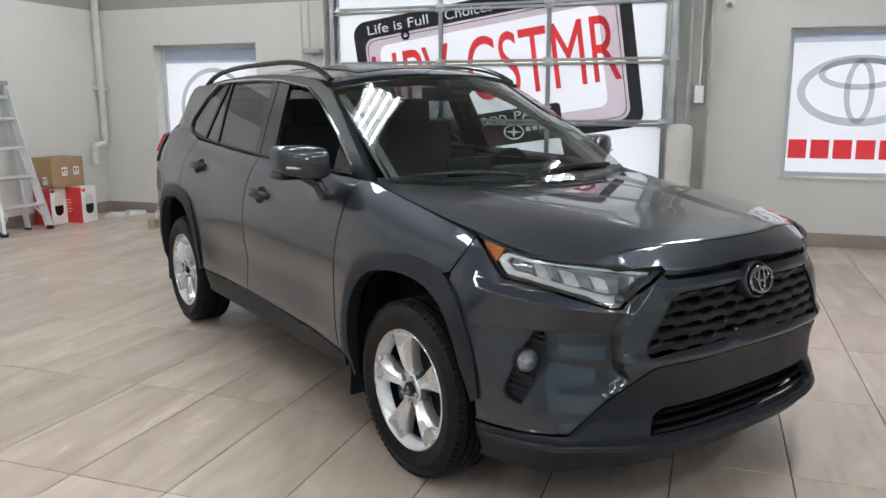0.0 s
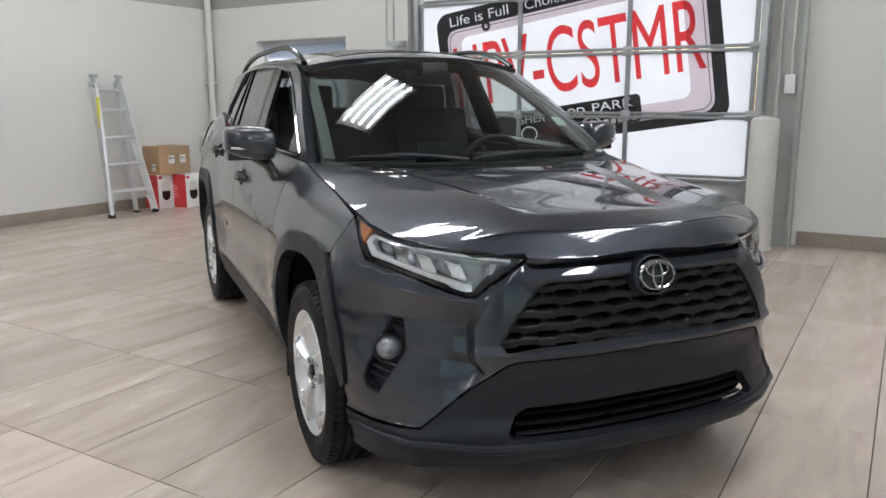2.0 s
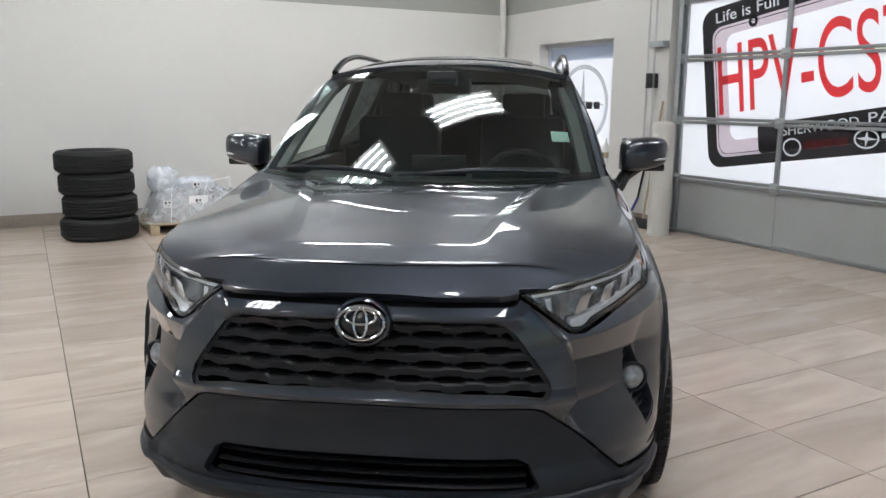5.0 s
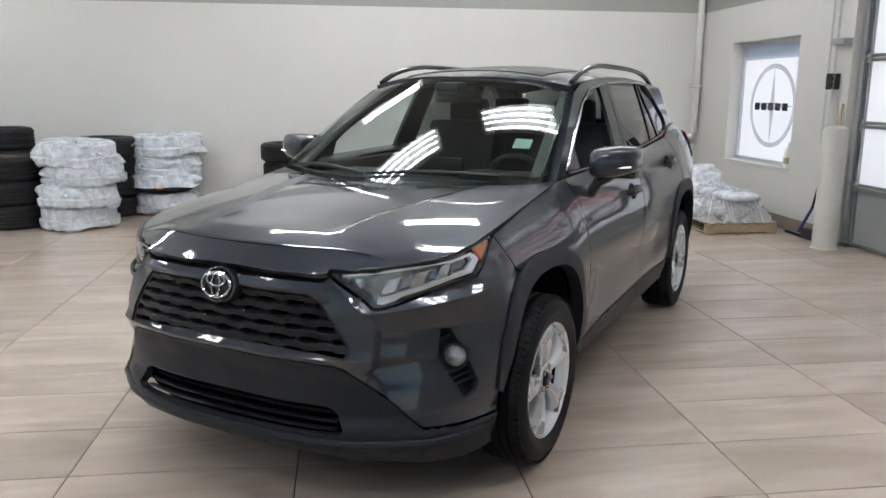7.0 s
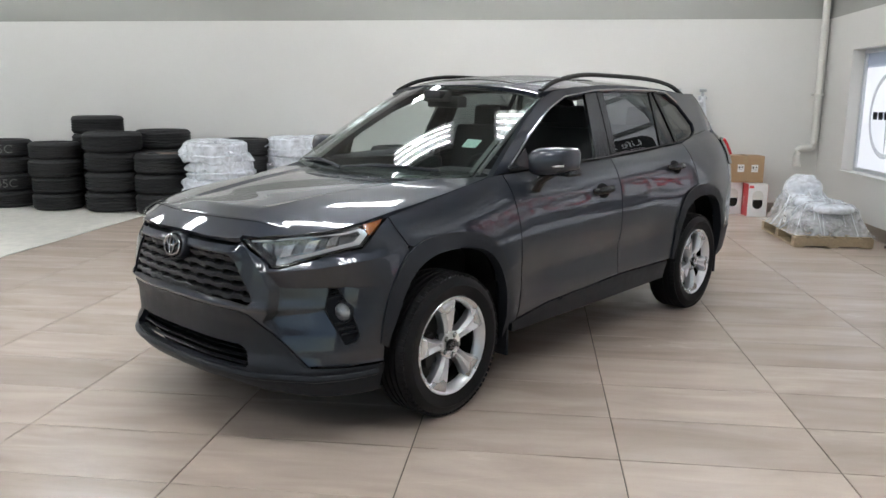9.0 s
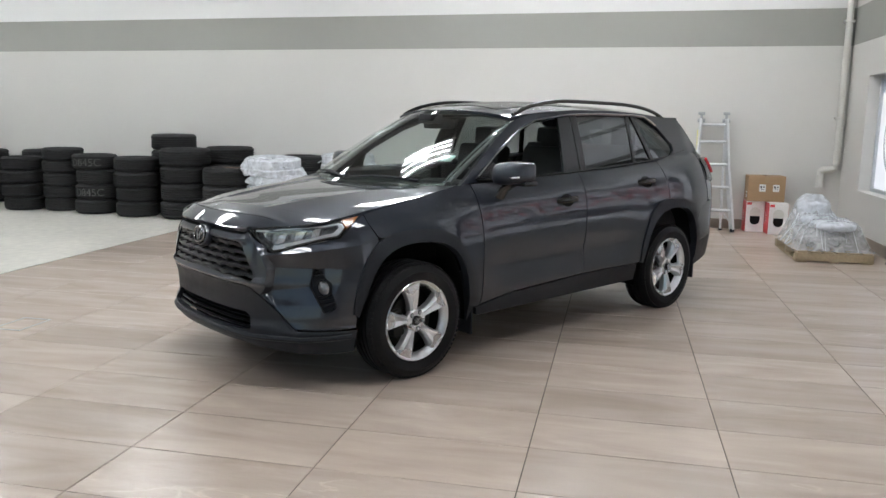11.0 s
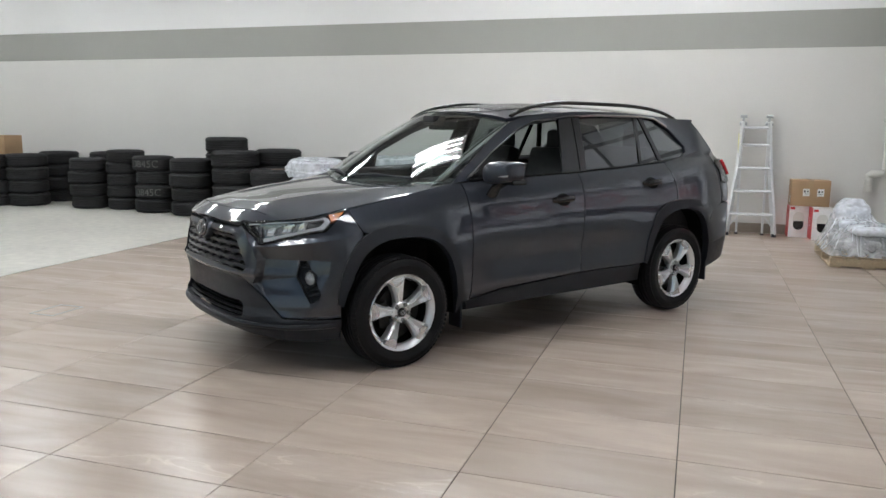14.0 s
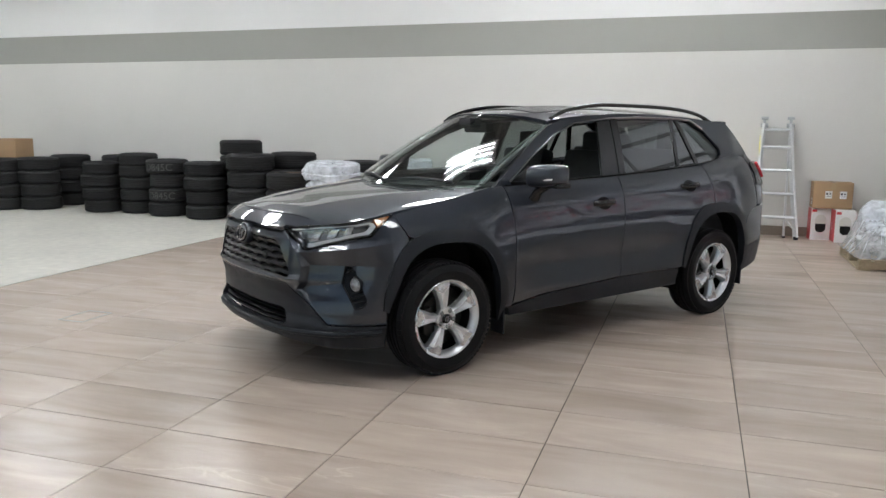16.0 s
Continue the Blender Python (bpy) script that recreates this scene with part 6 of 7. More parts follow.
part("body", bm, M["white_plastic"], bottle)
bm = bmesh.new()
bm_lathe(bm, [(0.0455, 0.05), (0.0458, 0.05), (0.0458, 0.12), (0.0455, 0.12)], 24, axis="z")
part("label_band", bm, M["wood"], bottle)
bottle.location = (-4.43, NEAR + 0.06, SWIN[2] + 0.0085)
sensor = thing("wall_sensor", "small grey sensor mounted high on the wall", "sensor")
bm = bmesh.new()
bm_box(bm, 1.02, 1.10, NORTH - 0.03, NORTH, 2.37, 2.43, 0.006)
part("mount", bm, M["white_plastic"], sensor)
bm = bmesh.new()
bmesh.ops.create_uvsphere(bm, u_segments=16, v_segments=10, radius=0.028, matrix=Matrix.Translation((1.06, NORTH - 0.05, 2.385)))
part("dome", bm, M["galvanised"], sensor)
hatch = thing("floor_hatch", "small flush steel-edged hatch in the tiles", "floor hatch")
bm = bmesh.new()
for x0, x1, y0, y1 in ((-0.16, 0.16, -0.115, -0.105), (-0.16, 0.16, 0.105, 0.115), (-0.16, -0.15, -0.105, 0.105), (0.15, 0.16, -0.105, 0.105)):
    bm_box(bm, x0, x1, y0, y1, 0.0, 0.0035)
part("rim", bm, M["steel_grey"], hatch, smooth=False)
hatch.location = (0.56, 2.41, 0.0008)

# ---- tyres along the west wall ----
def loose_tyre():
    bm = bmesh.new()
    R, h = 0.33, 0.105
    prof = [(0.195, -h * 0.75), (0.205, -h), (0.26, -h * 1.06), (0.30, -h), (R - 0.012, -h * 0.84), (R, -h * 0.70)]
    for g in (-0.045, -0.015, 0.015, 0.045):
        prof += [(R + 0.002, g - 0.007), (R - 0.012, g - 0.004), (R - 0.012, g + 0.004), (R + 0.002, g + 0.007)]
    prof += [(R, h * 0.70), (R - 0.012, h * 0.84), (0.30, h), (0.26, h * 1.06), (0.205, h), (0.195, h * 0.75), (0.235, 0.06), (0.30, 0.0), (0.235, -0.06)]
    bm_lathe(bm, prof, 48, axis="z", closed=True)
    ob = part("tyre", bm, M["old_rubber"], angle=28)
    return tagged(ob, "used black tyre lying in a stack by the wall", "tyre", "stacked tyres")


tyre_one = loose_tyre()
used = False
shuffle = random.Random(5)


def tyre_stack(x, y, n, height=0.215, grow=1.0):
    global used
    for k in range(n):
        dx, dy = shuffle.uniform(-0.018, 0.018), shuffle.uniform(-0.018, 0.018)
        g = grow * shuffle.uniform(0.97, 1.03)
        m = pose(x + dx, y + dy, height * (k + 0.5) + 0.004, 0, 0, shuffle.uniform(0, 360))
        ob = tyre_one if not used else copy_thing(tyre_one, m)
        used = True
        ob.matrix_basis = m @ Matrix.Diagonal((g, g, height / 0.2226, 1))


for x, y, n, height, grow in ((-5.40, -4.03, 4, 0.224, 1.0), (-6.20, -4.10, 4, 0.229, 1.0), (-5.12, -4.55, 4, 0.219, 1.0), (-5.47, -2.77, 4, 0.213, 0.93), (-6.15, -2.95, 4, 0.234, 0.95), (-5.62, -2.12, 5, 0.200, 0.95),
                              (-5.45, -1.38, 4, 0.230, 1.0), (-5.30, -0.58, 4, 0.226, 0.98), (-5.92, -0.30, 5, 0.248, 1.05), (-5.32, 0.24, 4, 0.262, 1.12), (-5.98, 0.62, 4, 0.265, 1.1), (-5.20, 1.00, 3, 0.262, 1.08),
                              (-5.95, 1.85, 4, 0.238, 1.08), (-5.62, 4.10, 4, 0.225, 1.12), (-5.95, -5.10, 4, 0.21, 1.0)):
    tyre_stack(x, y, n, height, grow)

rusty = thing("steel_wheel", "rusty brown steel wheel inside the top tyre of a stack", "wheel")
M["rust"] = surface("rusty_steel", (0.11, 0.075, 0.06), 0.6, 0.3, scale=12, vary=0.3)
bm = bmesh.new()
bm_lathe(bm, [(0.222, 0.045), (0.212, 0.05), (0.204, 0.02), (0.17, 0.0), (0.12, 0.022), (0.07, 0.02), (0.05, -0.01), (0.0001, -0.01)], 40, axis="z")
part("disc", bm, M["rust"], rusty)
# black blocks paint the shade in the disc's slots
for k in range(8):
    a = 2 * math.pi * k / 8
    box_part("slot", M["shade_black"], -0.022, 0.022, -0.011, 0.011, 0.0, 0.012, rusty).matrix_basis = pose(0.185 * math.cos(a), 0.185 * math.sin(a), 0.008, 0, 0, math.degrees(a) + 90)
rusty.location = (-5.20, 1.00, 0.262 * 3 - 0.055)

# ---- bagged tyres ----
def plastic(name, color, see=0.35):
    m, nodes, links, bsdf = material(name)
    noise_node = nodes.new("ShaderNodeTexNoise")
    noise_node.inputs["Scale"].default_value, noise_node.inputs["Detail"].default_value, noise_node.inputs["Distortion"].default_value = 9, 6, 1.5
    coords = nodes.new("ShaderNodeTexCoord")
    links.new(coords.outputs["Object"], noise_node.inputs["Vector"])
    bump = nodes.new("ShaderNodeBump")
    bump.inputs["Strength"].default_value, bump.inputs["Distance"].default_value = 0.22, 0.02
    bend = nodes.new("ShaderNodeVectorMath")
    bend.operation = "MULTIPLY_ADD"
    bend.inputs[1].default_value = (0.25, 0.25, 0.25)
    links.new(noise_node.outputs["Color"], bend.inputs[0])
    links.new(coords.outputs["Object"], bend.inputs[2])
    creased = nodes.new("ShaderNodeTexVoronoi")
    creased.feature = "DISTANCE_TO_EDGE"
    creased.inputs["Scale"].default_value = 11
    links.new(bend.outputs[0], creased.inputs["Vector"])
    links.new(creased.outputs["Distance"], bump.inputs["Height"])
    links.new(bump.outputs[0], bsdf.inputs["Normal"])
    ramp = nodes.new("ShaderNodeMapRange")
    ramp.inputs["To Min"].default_value, ramp.inputs["To Max"].default_value = 0.96, 1.04
    links.new(noise_node.outputs[0], ramp.inputs[0])
    tint = nodes.new("ShaderNodeVectorMath")
    tint.operation = "SCALE"
    tint.inputs[0].default_value = color
    links.new(ramp.outputs[0], tint.inputs["Scale"])
    links.new(tint.outputs[0], bsdf.inputs["Base Color"])
    bsdf.inputs["Roughness"].default_value = 0.2
    clear = nodes.new("ShaderNodeBsdfTransparent")
    mix = nodes.new("ShaderNodeMixShader")
    thick = nodes.new("ShaderNodeMapRange")
    thick.inputs["From Min"].default_value, thick.inputs["From Max"].default_value = 0.3, 0.7
    thick.inputs["To Min"].default_value, thick.inputs["To Max"].default_value = see + 0.16, max(see - 0.18, 0)
    links.new(noise_node.outputs[0], thick.inputs[0])
    links.new(thick.outputs[0], mix.inputs[0])
    links.new(bsdf.outputs[0], mix.inputs[1])
    links.new(clear.outputs[0], mix.inputs[2])
    links.new(mix.outputs[0], nodes["Material Output"].inputs[0])
    return m


M["bag"] = plastic("white_plastic_bag", (0.86, 0.90, 0.96), 0.30)
M["wrap"] = plastic("clear_stretch_wrap", (0.86, 0.87, 0.89), 0.66)
M["orange"] = surface("orange_label", (0.75, 0.25, 0.03), 0.6)


def wrinkled(bm, amount, size, seed):
    """Pushes the skin in and out in folds."""
    bm.normal_update()
    for v in bm.verts:
        p = v.co * size + Vector((seed * 7.3, seed * 3.1, seed))
        fold = abs(noise.noise(p * 2.2)) * 1.2 + abs(noise.noise(Vector((math.atan2(v.co.y, v.co.x) * 2.5, v.co.z * 6, seed)))) * 0.8 - 0.6
        v.co += v.normal * amount * fold


def bagged_tyre(seed, r, h, open_bag=False):
    bag = thing("bagged_tyre", "tyre half out of a white plastic bag with orange label" if open_bag else "tyre wrapped in a crumpled white plastic bag", "bagged tyre", "bagged tyres")
    inner = new("tyre", tyre_one.data)
    inner.parent = bag
    inner.matrix_basis = Matrix.Diagonal((r / 0.375, r / 0.375, h / 0.255, 1))
    rng = random.Random(int(seed * 100))
    bm = bmesh.new()
    low = -0.2 if open_bag else -0.5
    prof = [(0.02, h * 0.49), (r * 0.35, h * 0.49), (r * 0.62, h * 0.55), (r * 0.94, h * 0.53), (r * 1.04, h * 0.42), (r * 1.05, 0.12 * h), (r * 1.05, -0.12 * h)]
    if not open_bag:
        prof += [(r * 1.04, -h * 0.38), (r * 0.97, -h * 0.48), (r * 0.55, -h * 0.5), (0.02, -h * 0.48)]
    fine = []
    for (r0, a0), (r1, a1) in zip(prof[:-1], prof[1:]):
        fine += [(r0 + (r1 - r0) * k / 4, a0 + (a1 - a0) * k / 4) for k in range(4)]
    fine.append(prof[-1])
    bm_lathe(bm, fine, 96, axis="z")
    bm.normal_update()
    ears = [(rng.uniform(0, 6.28), rng.uniform(0.03, 0.10), rng.uniform(-0.45, 0.3)) for _ in range(3)]
    spot = rng.uniform(-0.7, 0.9)
    for v in bm.verts:
        a = math.atan2(v.co.y, v.co.x)
        rad = math.hypot(v.co.x, v.co.y) / r
        sag = 0.0
        for e, size, tilt in ears:
            d = (a - e + math.pi) % (2 * math.pi) - math.pi
            sag += size * math.exp(-(d / 0.22) ** 2) * max(0.0, rad - 0.6) * 2.0 * math.exp(-((v.co.z / h - tilt) / 0.22) ** 2)
        # long pulled folds that run across the bag, and finer ones round its knot
        slope = v.co.z * 5.0 + seed * 3
        n1 = noise.noise(Vector((math.cos(a + slope * 0.25) * 2.0, math.sin(a + slope * 0.25) * 2.0, rad * 1.2 + seed * 3)))
        d = (a - spot + math.pi) % (2 * math.pi) - math.pi
        star = math.exp(-(d / 0.6) ** 2) * max(0.0, rad - 0.7)
        n2 = abs(math.sin(9 * math.atan2(v.co.z / h * 2.5, d * 2.0 + 1e-6)))
        fold = 0.020 * max(0.0, 1 - abs(n1) * 4.5) + 0.022 * star * n2 + 0.014 * noise.noise(v.co * 2.6 + Vector((seed, 0, 0)))
        # loose plastic hangs over the tyre below
        hang = max(0.0, noise.noise(Vector((math.cos(a) * 1.3 + seed * 5, math.sin(a) * 1.3, seed))) + 0.12) * h * 0.75
        if v.co.z < -0.1 * h and rad > 0.9:
            v.co += Vector((math.cos(a) * 0.03, math.sin(a) * 0.03, -hang * (-v.co.z / h)))
        v.co += v.normal * fold + Vector((math.cos(a), math.sin(a), -0.15)) * sag
    part("bag", bm, M["bag"], bag, angle=40)
    bm = bmesh.new()
    a = spot
    knot = [(math.cos(a) * (r + 0.01 + 0.02 * k), math.sin(a) * (r + 0.01 + 0.02 * k), 0.02 + 0.012 * math.sin(k * 1.3)) for k in range(5)]
    bm_tube(bm, knot, [0.028, 0.014, 0.012, 0.020, 0.026], 9, squash=(1.4, 0.6))
    wrinkled(bm, 0.006, 20, seed)
    part("knot", bm, M["bag"], bag)
    if open_bag:
        bm = bmesh.new()
        bm_box(bm, r * 0.985, r * 0.99, 0.06, 0.14, -0.05, 0.0)
        tag = part("tyre_label", bm, M["orange"], bag, "orange paper label", smooth=False)
        tag.matrix_basis = pose(0, 0, 0, 0, 0, -28)
    return bag


for sx, sy, height, r in ((-5.08, 1.80, 0.232, 0.375), (-6.15, 2.52, 0.238, 0.395)):
    for k in range(4):
        b = bagged_tyre(k + sx, r * shuffle.uniform(0.94, 1.02), height * 1.02, sx < -6 and k == 1)
        lean = 0.0 if k == 0 else 1.0
        b.matrix_basis = pose(sx + shuffle.uniform(-0.05, 0.05), sy + shuffle.uniform(-0.06, 0.06), height * (k + 0.5) + 0.022, lean * shuffle.uniform(-3.5, 3.5), lean * shuffle.uniform(-3, 3), shuffle.uniform(-20, 20))

# chalk writing on the treads of one stack
M["chalk"] = surface("grey_chalk", (0.10, 0.10, 0.097), 0.9, scale=60, vary=0.5)
for tyre_ob in [o for o in bpy.data.objects if o.name.startswith("tyre") and o.parent is None and math.hypot(o.matrix_basis.translation.x + 5.45, o.matrix_basis.translation.y + 1.38) < 0.1]:
    c = tyre_ob.matrix_basis.translation
    if round(c.z / 0.230 - 0.5) not in (1, 3):
        continue
    cu = bpy.data.curves.new("chalk_writing", "FONT")
    cu.body, cu.size, cu.extrude = "D845C", 0.16, 0.0
    flat = bpy.data.objects.new("chalk_writing", cu)
    me = bpy.data.meshes.new_from_object(flat)
    bpy.data.objects.remove(flat)
    grow = tyre_ob.matrix_basis.to_scale()
    around = tyre_ob.matrix_basis.to_euler().z
    for v in me.vertices:
        a = v.co.x / 0.335 - 0.62 + 0.10 - around
        v.co = Vector((0.3335 * math.cos(a), 0.3335 * math.sin(a), (v.co.y - 0.06) / grow.z))
    me.materials.append(M["chalk"])
    mark = new("chalk_writing", me)
    mark.parent = tyre_ob

# ---- pallets with wrapped parts ----
def pallet(x0, x1, y0, y1, along_x):
    p = thing("pallet", "rough wooden pallet on the floor", "pallet", "pallets")
    n = 6
    for k in range(n):
        t0, t1 = k / n + 0.02, (k + 1) / n - 0.02
        if along_x:
            box_part("board", M["wood"], x0, x1, y0 + (y1 - y0) * t0, y0 + (y1 - y0) * t1, 0.104, 0.122, p, 0.003)
        else:
            box_part("board", M["wood"], x0 + (x1 - x0) * t0, x0 + (x1 - x0) * t1, y0, y1, 0.104, 0.122, p, 0.003)
    for t in (0.0, 0.46, 0.92):
        if along_x:
            box_part("stringer", M["wood"], x0 + (x1 - x0) * t, x0 + (x1 - x0) * (t + 0.08), y0, y1, 0.018, 0.103, p, 0.003)
        else:
            box_part("stringer", M["wood"], x0, x1, y0 + (y1 - y0) * t, y0 + (y1 - y0) * (t + 0.08), 0.018, 0.103, p, 0.003)
    for t in (0.0, 0.42, 0.85):
        if along_x:
            box_part("bottom_board", M["wood"], x0, x1, y0 + (y1 - y0) * t, y0 + (y1 - y0) * (t + 0.14), 0.001, 0.017, p, 0.003)
        else:
            box_part("bottom_board", M["wood"], x0 + (x1 - x0) * t, x0 + (x1 - x0) * (t + 0.14), y0, y1, 0.001, 0.017, p, 0.003)
    return p


def lump(name, label, x, y, z, rx, ry, rz, seed, mat="wrap", flat=0.0):
    b = thing(name, label, "wrapped parts", "wrapped parts on pallets")
    bm = bmesh.new()
    bmesh.ops.create_icosphere(bm, subdivisions=5, radius=1.0)
    for v in bm.verts:
        c = v.co
        q = 2.6
        r = (abs(c.x) ** q + abs(c.y) ** q + abs(c.z) ** q) ** (-1 / q)
        v.co = Vector((c.x * r * rx, c.y * r * ry, c.z * r * rz))
    bm.normal_update()
    for v in bm.verts:
        p = v.co * 6 + Vector((seed, seed * 2, -seed))
        v.co += v.normal * (0.05 * min(rx, ry, rz) * 4 * (abs(noise.noise(p)) + 0.6 * abs(noise.noise(p * 2.3)) - 0.5))
        v.co.z = max(v.co.z, -rz * 0.9)
    part("wrapping", bm, M[mat], b, angle=60)
    b.location = (x, y, z + rz * 0.9)
    return b


M["foam"] = surface("grey_wrapped_parts", (0.42, 0.42, 0.43), 0.5, scale=9, vary=0.4)


def draped(name, label, x0, x1, y0, y1, z0, peaks, seed):
    """A sheet of stretch wrap pulled tight over a load."""
    b = thing(name, label, "stretch wrap", "wrapped parts on pallets")
    bm = bmesh.new()
    n = 96

    def height(u, v):
        x, y = x0 + (x1 - x0) * u, y0 + (y1 - y0) * v
        rim = min(u, 1 - u, v, 1 - v)
        z = 0.0
        for px, py, pr, pz in peaks:
            d = math.hypot(x - px, y - py) / pr
            z = max(z, pz * max(0.0, 1 - d ** 2.4))
        z *= min(1.0, rim * 6)
        crease = noise.noise(Vector((x * 7, y * 7, seed)))
        fine = noise.noise(Vector((x * 17 + 3 * crease, y * 17, seed + 5)))
        z += (0.034 * max(0.0, 1 - abs(crease) * 3.4) + 0.022 * max(0.0, 1 - abs(fine) * 3.0)) * min(1, rim * 7)
        return Vector((x, y, z0 + max(z, 0.004)))

    grid = [[bm.verts.new(height(i / n, j / n)) for j in range(n + 1)] for i in range(n + 1)]
    for i in range(n):
        for j in range(n):
            bm.faces.new((grid[i][j], grid[i + 1][j], grid[i + 1][j + 1], grid[i][j + 1]))
    part("sheet", bm, M["wrap"], b, angle=70)
    # film twisted into strands over the load, white to draw the wrap's bright streaks
    rng = random.Random(int(seed * 10))
    for k in range(22):
        turn = rng.uniform(0, math.pi)
        mid, far = (rng.uniform(0.25, 0.75), rng.uniform(0.25, 0.75)), rng.uniform(0.2, 0.55)
        ends = [(min(max(mid[0] + s * far * math.cos(turn), 0.01), 0.99), min(max(mid[1] + s * far * math.sin(turn), 0.01), 0.99)) for s in (-1, 1)]
        run = [height(ends[0][0] + (ends[1][0] - ends[0][0]) * j / 24, ends[0][1] + (ends[1][1] - ends[0][1]) * j / 24) for j in range(25)]
        for _ in range(3):
            for j in range(1, 24):
                run[j].z = max(run[j].z, (run[j - 1].z + run[j + 1].z) / 2)
        bm = bmesh.new()
        thick = rng.uniform(0.0015, 0.0042)
        bm_tube(bm, [p + Vector((0, 0, 0.003)) for p in run], [thick * (0.7 + 0.6 * abs(math.sin(j * 0.9 + k))) for j in range(25)], 6)
        part("strand", bm, M["bag"], b)
    return b


M["paper"] = surface("white_paper", (0.74, 0.74, 0.73), 0.6, scale=30, vary=0.05)


def paper_label(parent, x, y, z, turn, w=0.085, h=0.075):
    bm = bmesh.new()
    bm_box(bm, 0.0, 0.002, -w / 2, w / 2, -h / 2, h / 2)
    lab = part("paper_label", bm, M["paper"], parent, "white paper label", smooth=False)
    lab.matrix_basis = pose(x, y, z, 0, 0, turn)
    for dy, dz, bw, bh in ((-0.02, 0.012, 0.022, 0.03), (0.018, 0.014, 0.02, 0.022), (0.0, -0.02, 0.05, 0.006)):
        bm = bmesh.new()
        bm_box(bm, 0.002, 0.003, dy - bw / 2, dy + bw / 2, dz - bh / 2, dz + bh / 2)
        bar = part("print_bar", bm, M["gloss_black"], lab, smooth=False)


pallet(-5.17, -3.96, 8.62, 9.42, True)
a = lump("wrapped_parts", "grey parts in clear wrap on a pallet", -4.52, 9.02, 0.124, 0.50, 0.36, 0.12, 1.0, "foam")
paper_label(a, 0.10, -0.372, 0.02, -90, 0.10, 0.12)
lump("wrapped_parts", "round bundle in white bubble wrap on a pallet", -4.82, 8.94, 0.33, 0.21, 0.20, 0.19, 2.0, "bag")
lump("wrapped_parts", "flat bundle in white bubble wrap on a pallet", -4.30, 9.05, 0.33, 0.30, 0.24, 0.065, 3.0, "bag")
lump("wrapped_parts", "small bundle in white bubble wrap on a pallet", -4.52, 8.86, 0.36, 0.13, 0.10, 0.06, 9.0, "bag")
draped("stretch_wrap", "clear stretch wrap drawn over a loaded pallet", -5.20, -3.93, 8.58, 9.46, 0.126, [(-4.82, 8.94, 0.42, 0.42), (-4.30, 9.05, 0.50, 0.31), (-4.6, 9.15, 0.6, 0.27)], 4.0)
pallet(-6.42, -5.42, 4.56, 5.70, False)
a = lump("wrapped_parts", "grey boxed parts in clear wrap on a pallet", -5.86, 4.88, 0.124, 0.34, 0.27, 0.16, 5.0, "foam")
paper_label(a, 0.345, -0.12, 0.05, 0)
paper_label(a, 0.345, 0.20, 0.06, 0, 0.20, 0.13)
lump("wrapped_parts", "low grey parts in clear wrap on a pallet", -5.86, 5.34, 0.124, 0.34, 0.28, 0.085, 11.0, "foam")
lump("wrapped_parts", "round bundle in white bubble wrap on a pallet", -5.85, 4.77, 0.41, 0.18, 0.165, 0.155, 6.0, "bag")
a = lump("wrapped_parts", "long bundle in white bubble wrap on a pallet", -5.78, 5.11, 0.40, 0.16, 0.21, 0.10, 7.0, "bag")
paper_label(a, 0.165, -0.02, 0.0, 0)
bracket = thing("white_bracket", "white plastic bracket lying on wrapped bundles", "bracket", "wrapped parts on pallets")
bm = bmesh.new()
bm_box(bm, -0.02, 0.02, -0.11, 0.11, 0.0, 0.02, 0.004)
bm_box(bm, -0.02, 0.02, 0.08, 0.11, -0.09, 0.03, 0.004)
part("arm", bm, M["white_plastic"], bracket)
bracket.matrix_basis = pose(-5.70, 5.36, 0.53, 6, 0, 0)
draped("stretch_wrap", "clear stretch wrap drawn over a loaded pallet", -6.44, -5.39, 4.50, 5.74, 0.126, [(-5.86, 4.84, 0.44, 0.37), (-5.82, 5.12, 0.50, 0.36), (-5.85, 5.40, 0.48, 0.26)], 8.0)

# ---- ladder ----
M["ladder"] = surface("pale_aluminium", (0.62, 0.63, 0.64), 0.44, 0.55, scale=6, vary=0.15, fine=90)
ladder = thing("ladder", "folded aluminium telescoping ladder leaning on the wall", "ladder")
M["yellow"] = surface("yellow_warning_label", (0.70, 0.62, 0.05), 0.5)


def bm_rail(bm, a, b, w=0.036, d=0.085):
    a, b = Vector(a), Vector(b)
    way = b - a
    m = Matrix.Translation((a + b) / 2) @ way.to_track_quat("Z", "X").to_matrix().to_4x4()
    made = bmesh.ops.create_cube(bm, size=1.0, matrix=m @ Matrix.Diagonal((d, w, way.length, 1)))
    bmesh.ops.bevel(bm, geom=list({e for v in made["verts"] for e in v.link_edges}), offset=0.004, segments=1, affect="EDGES")


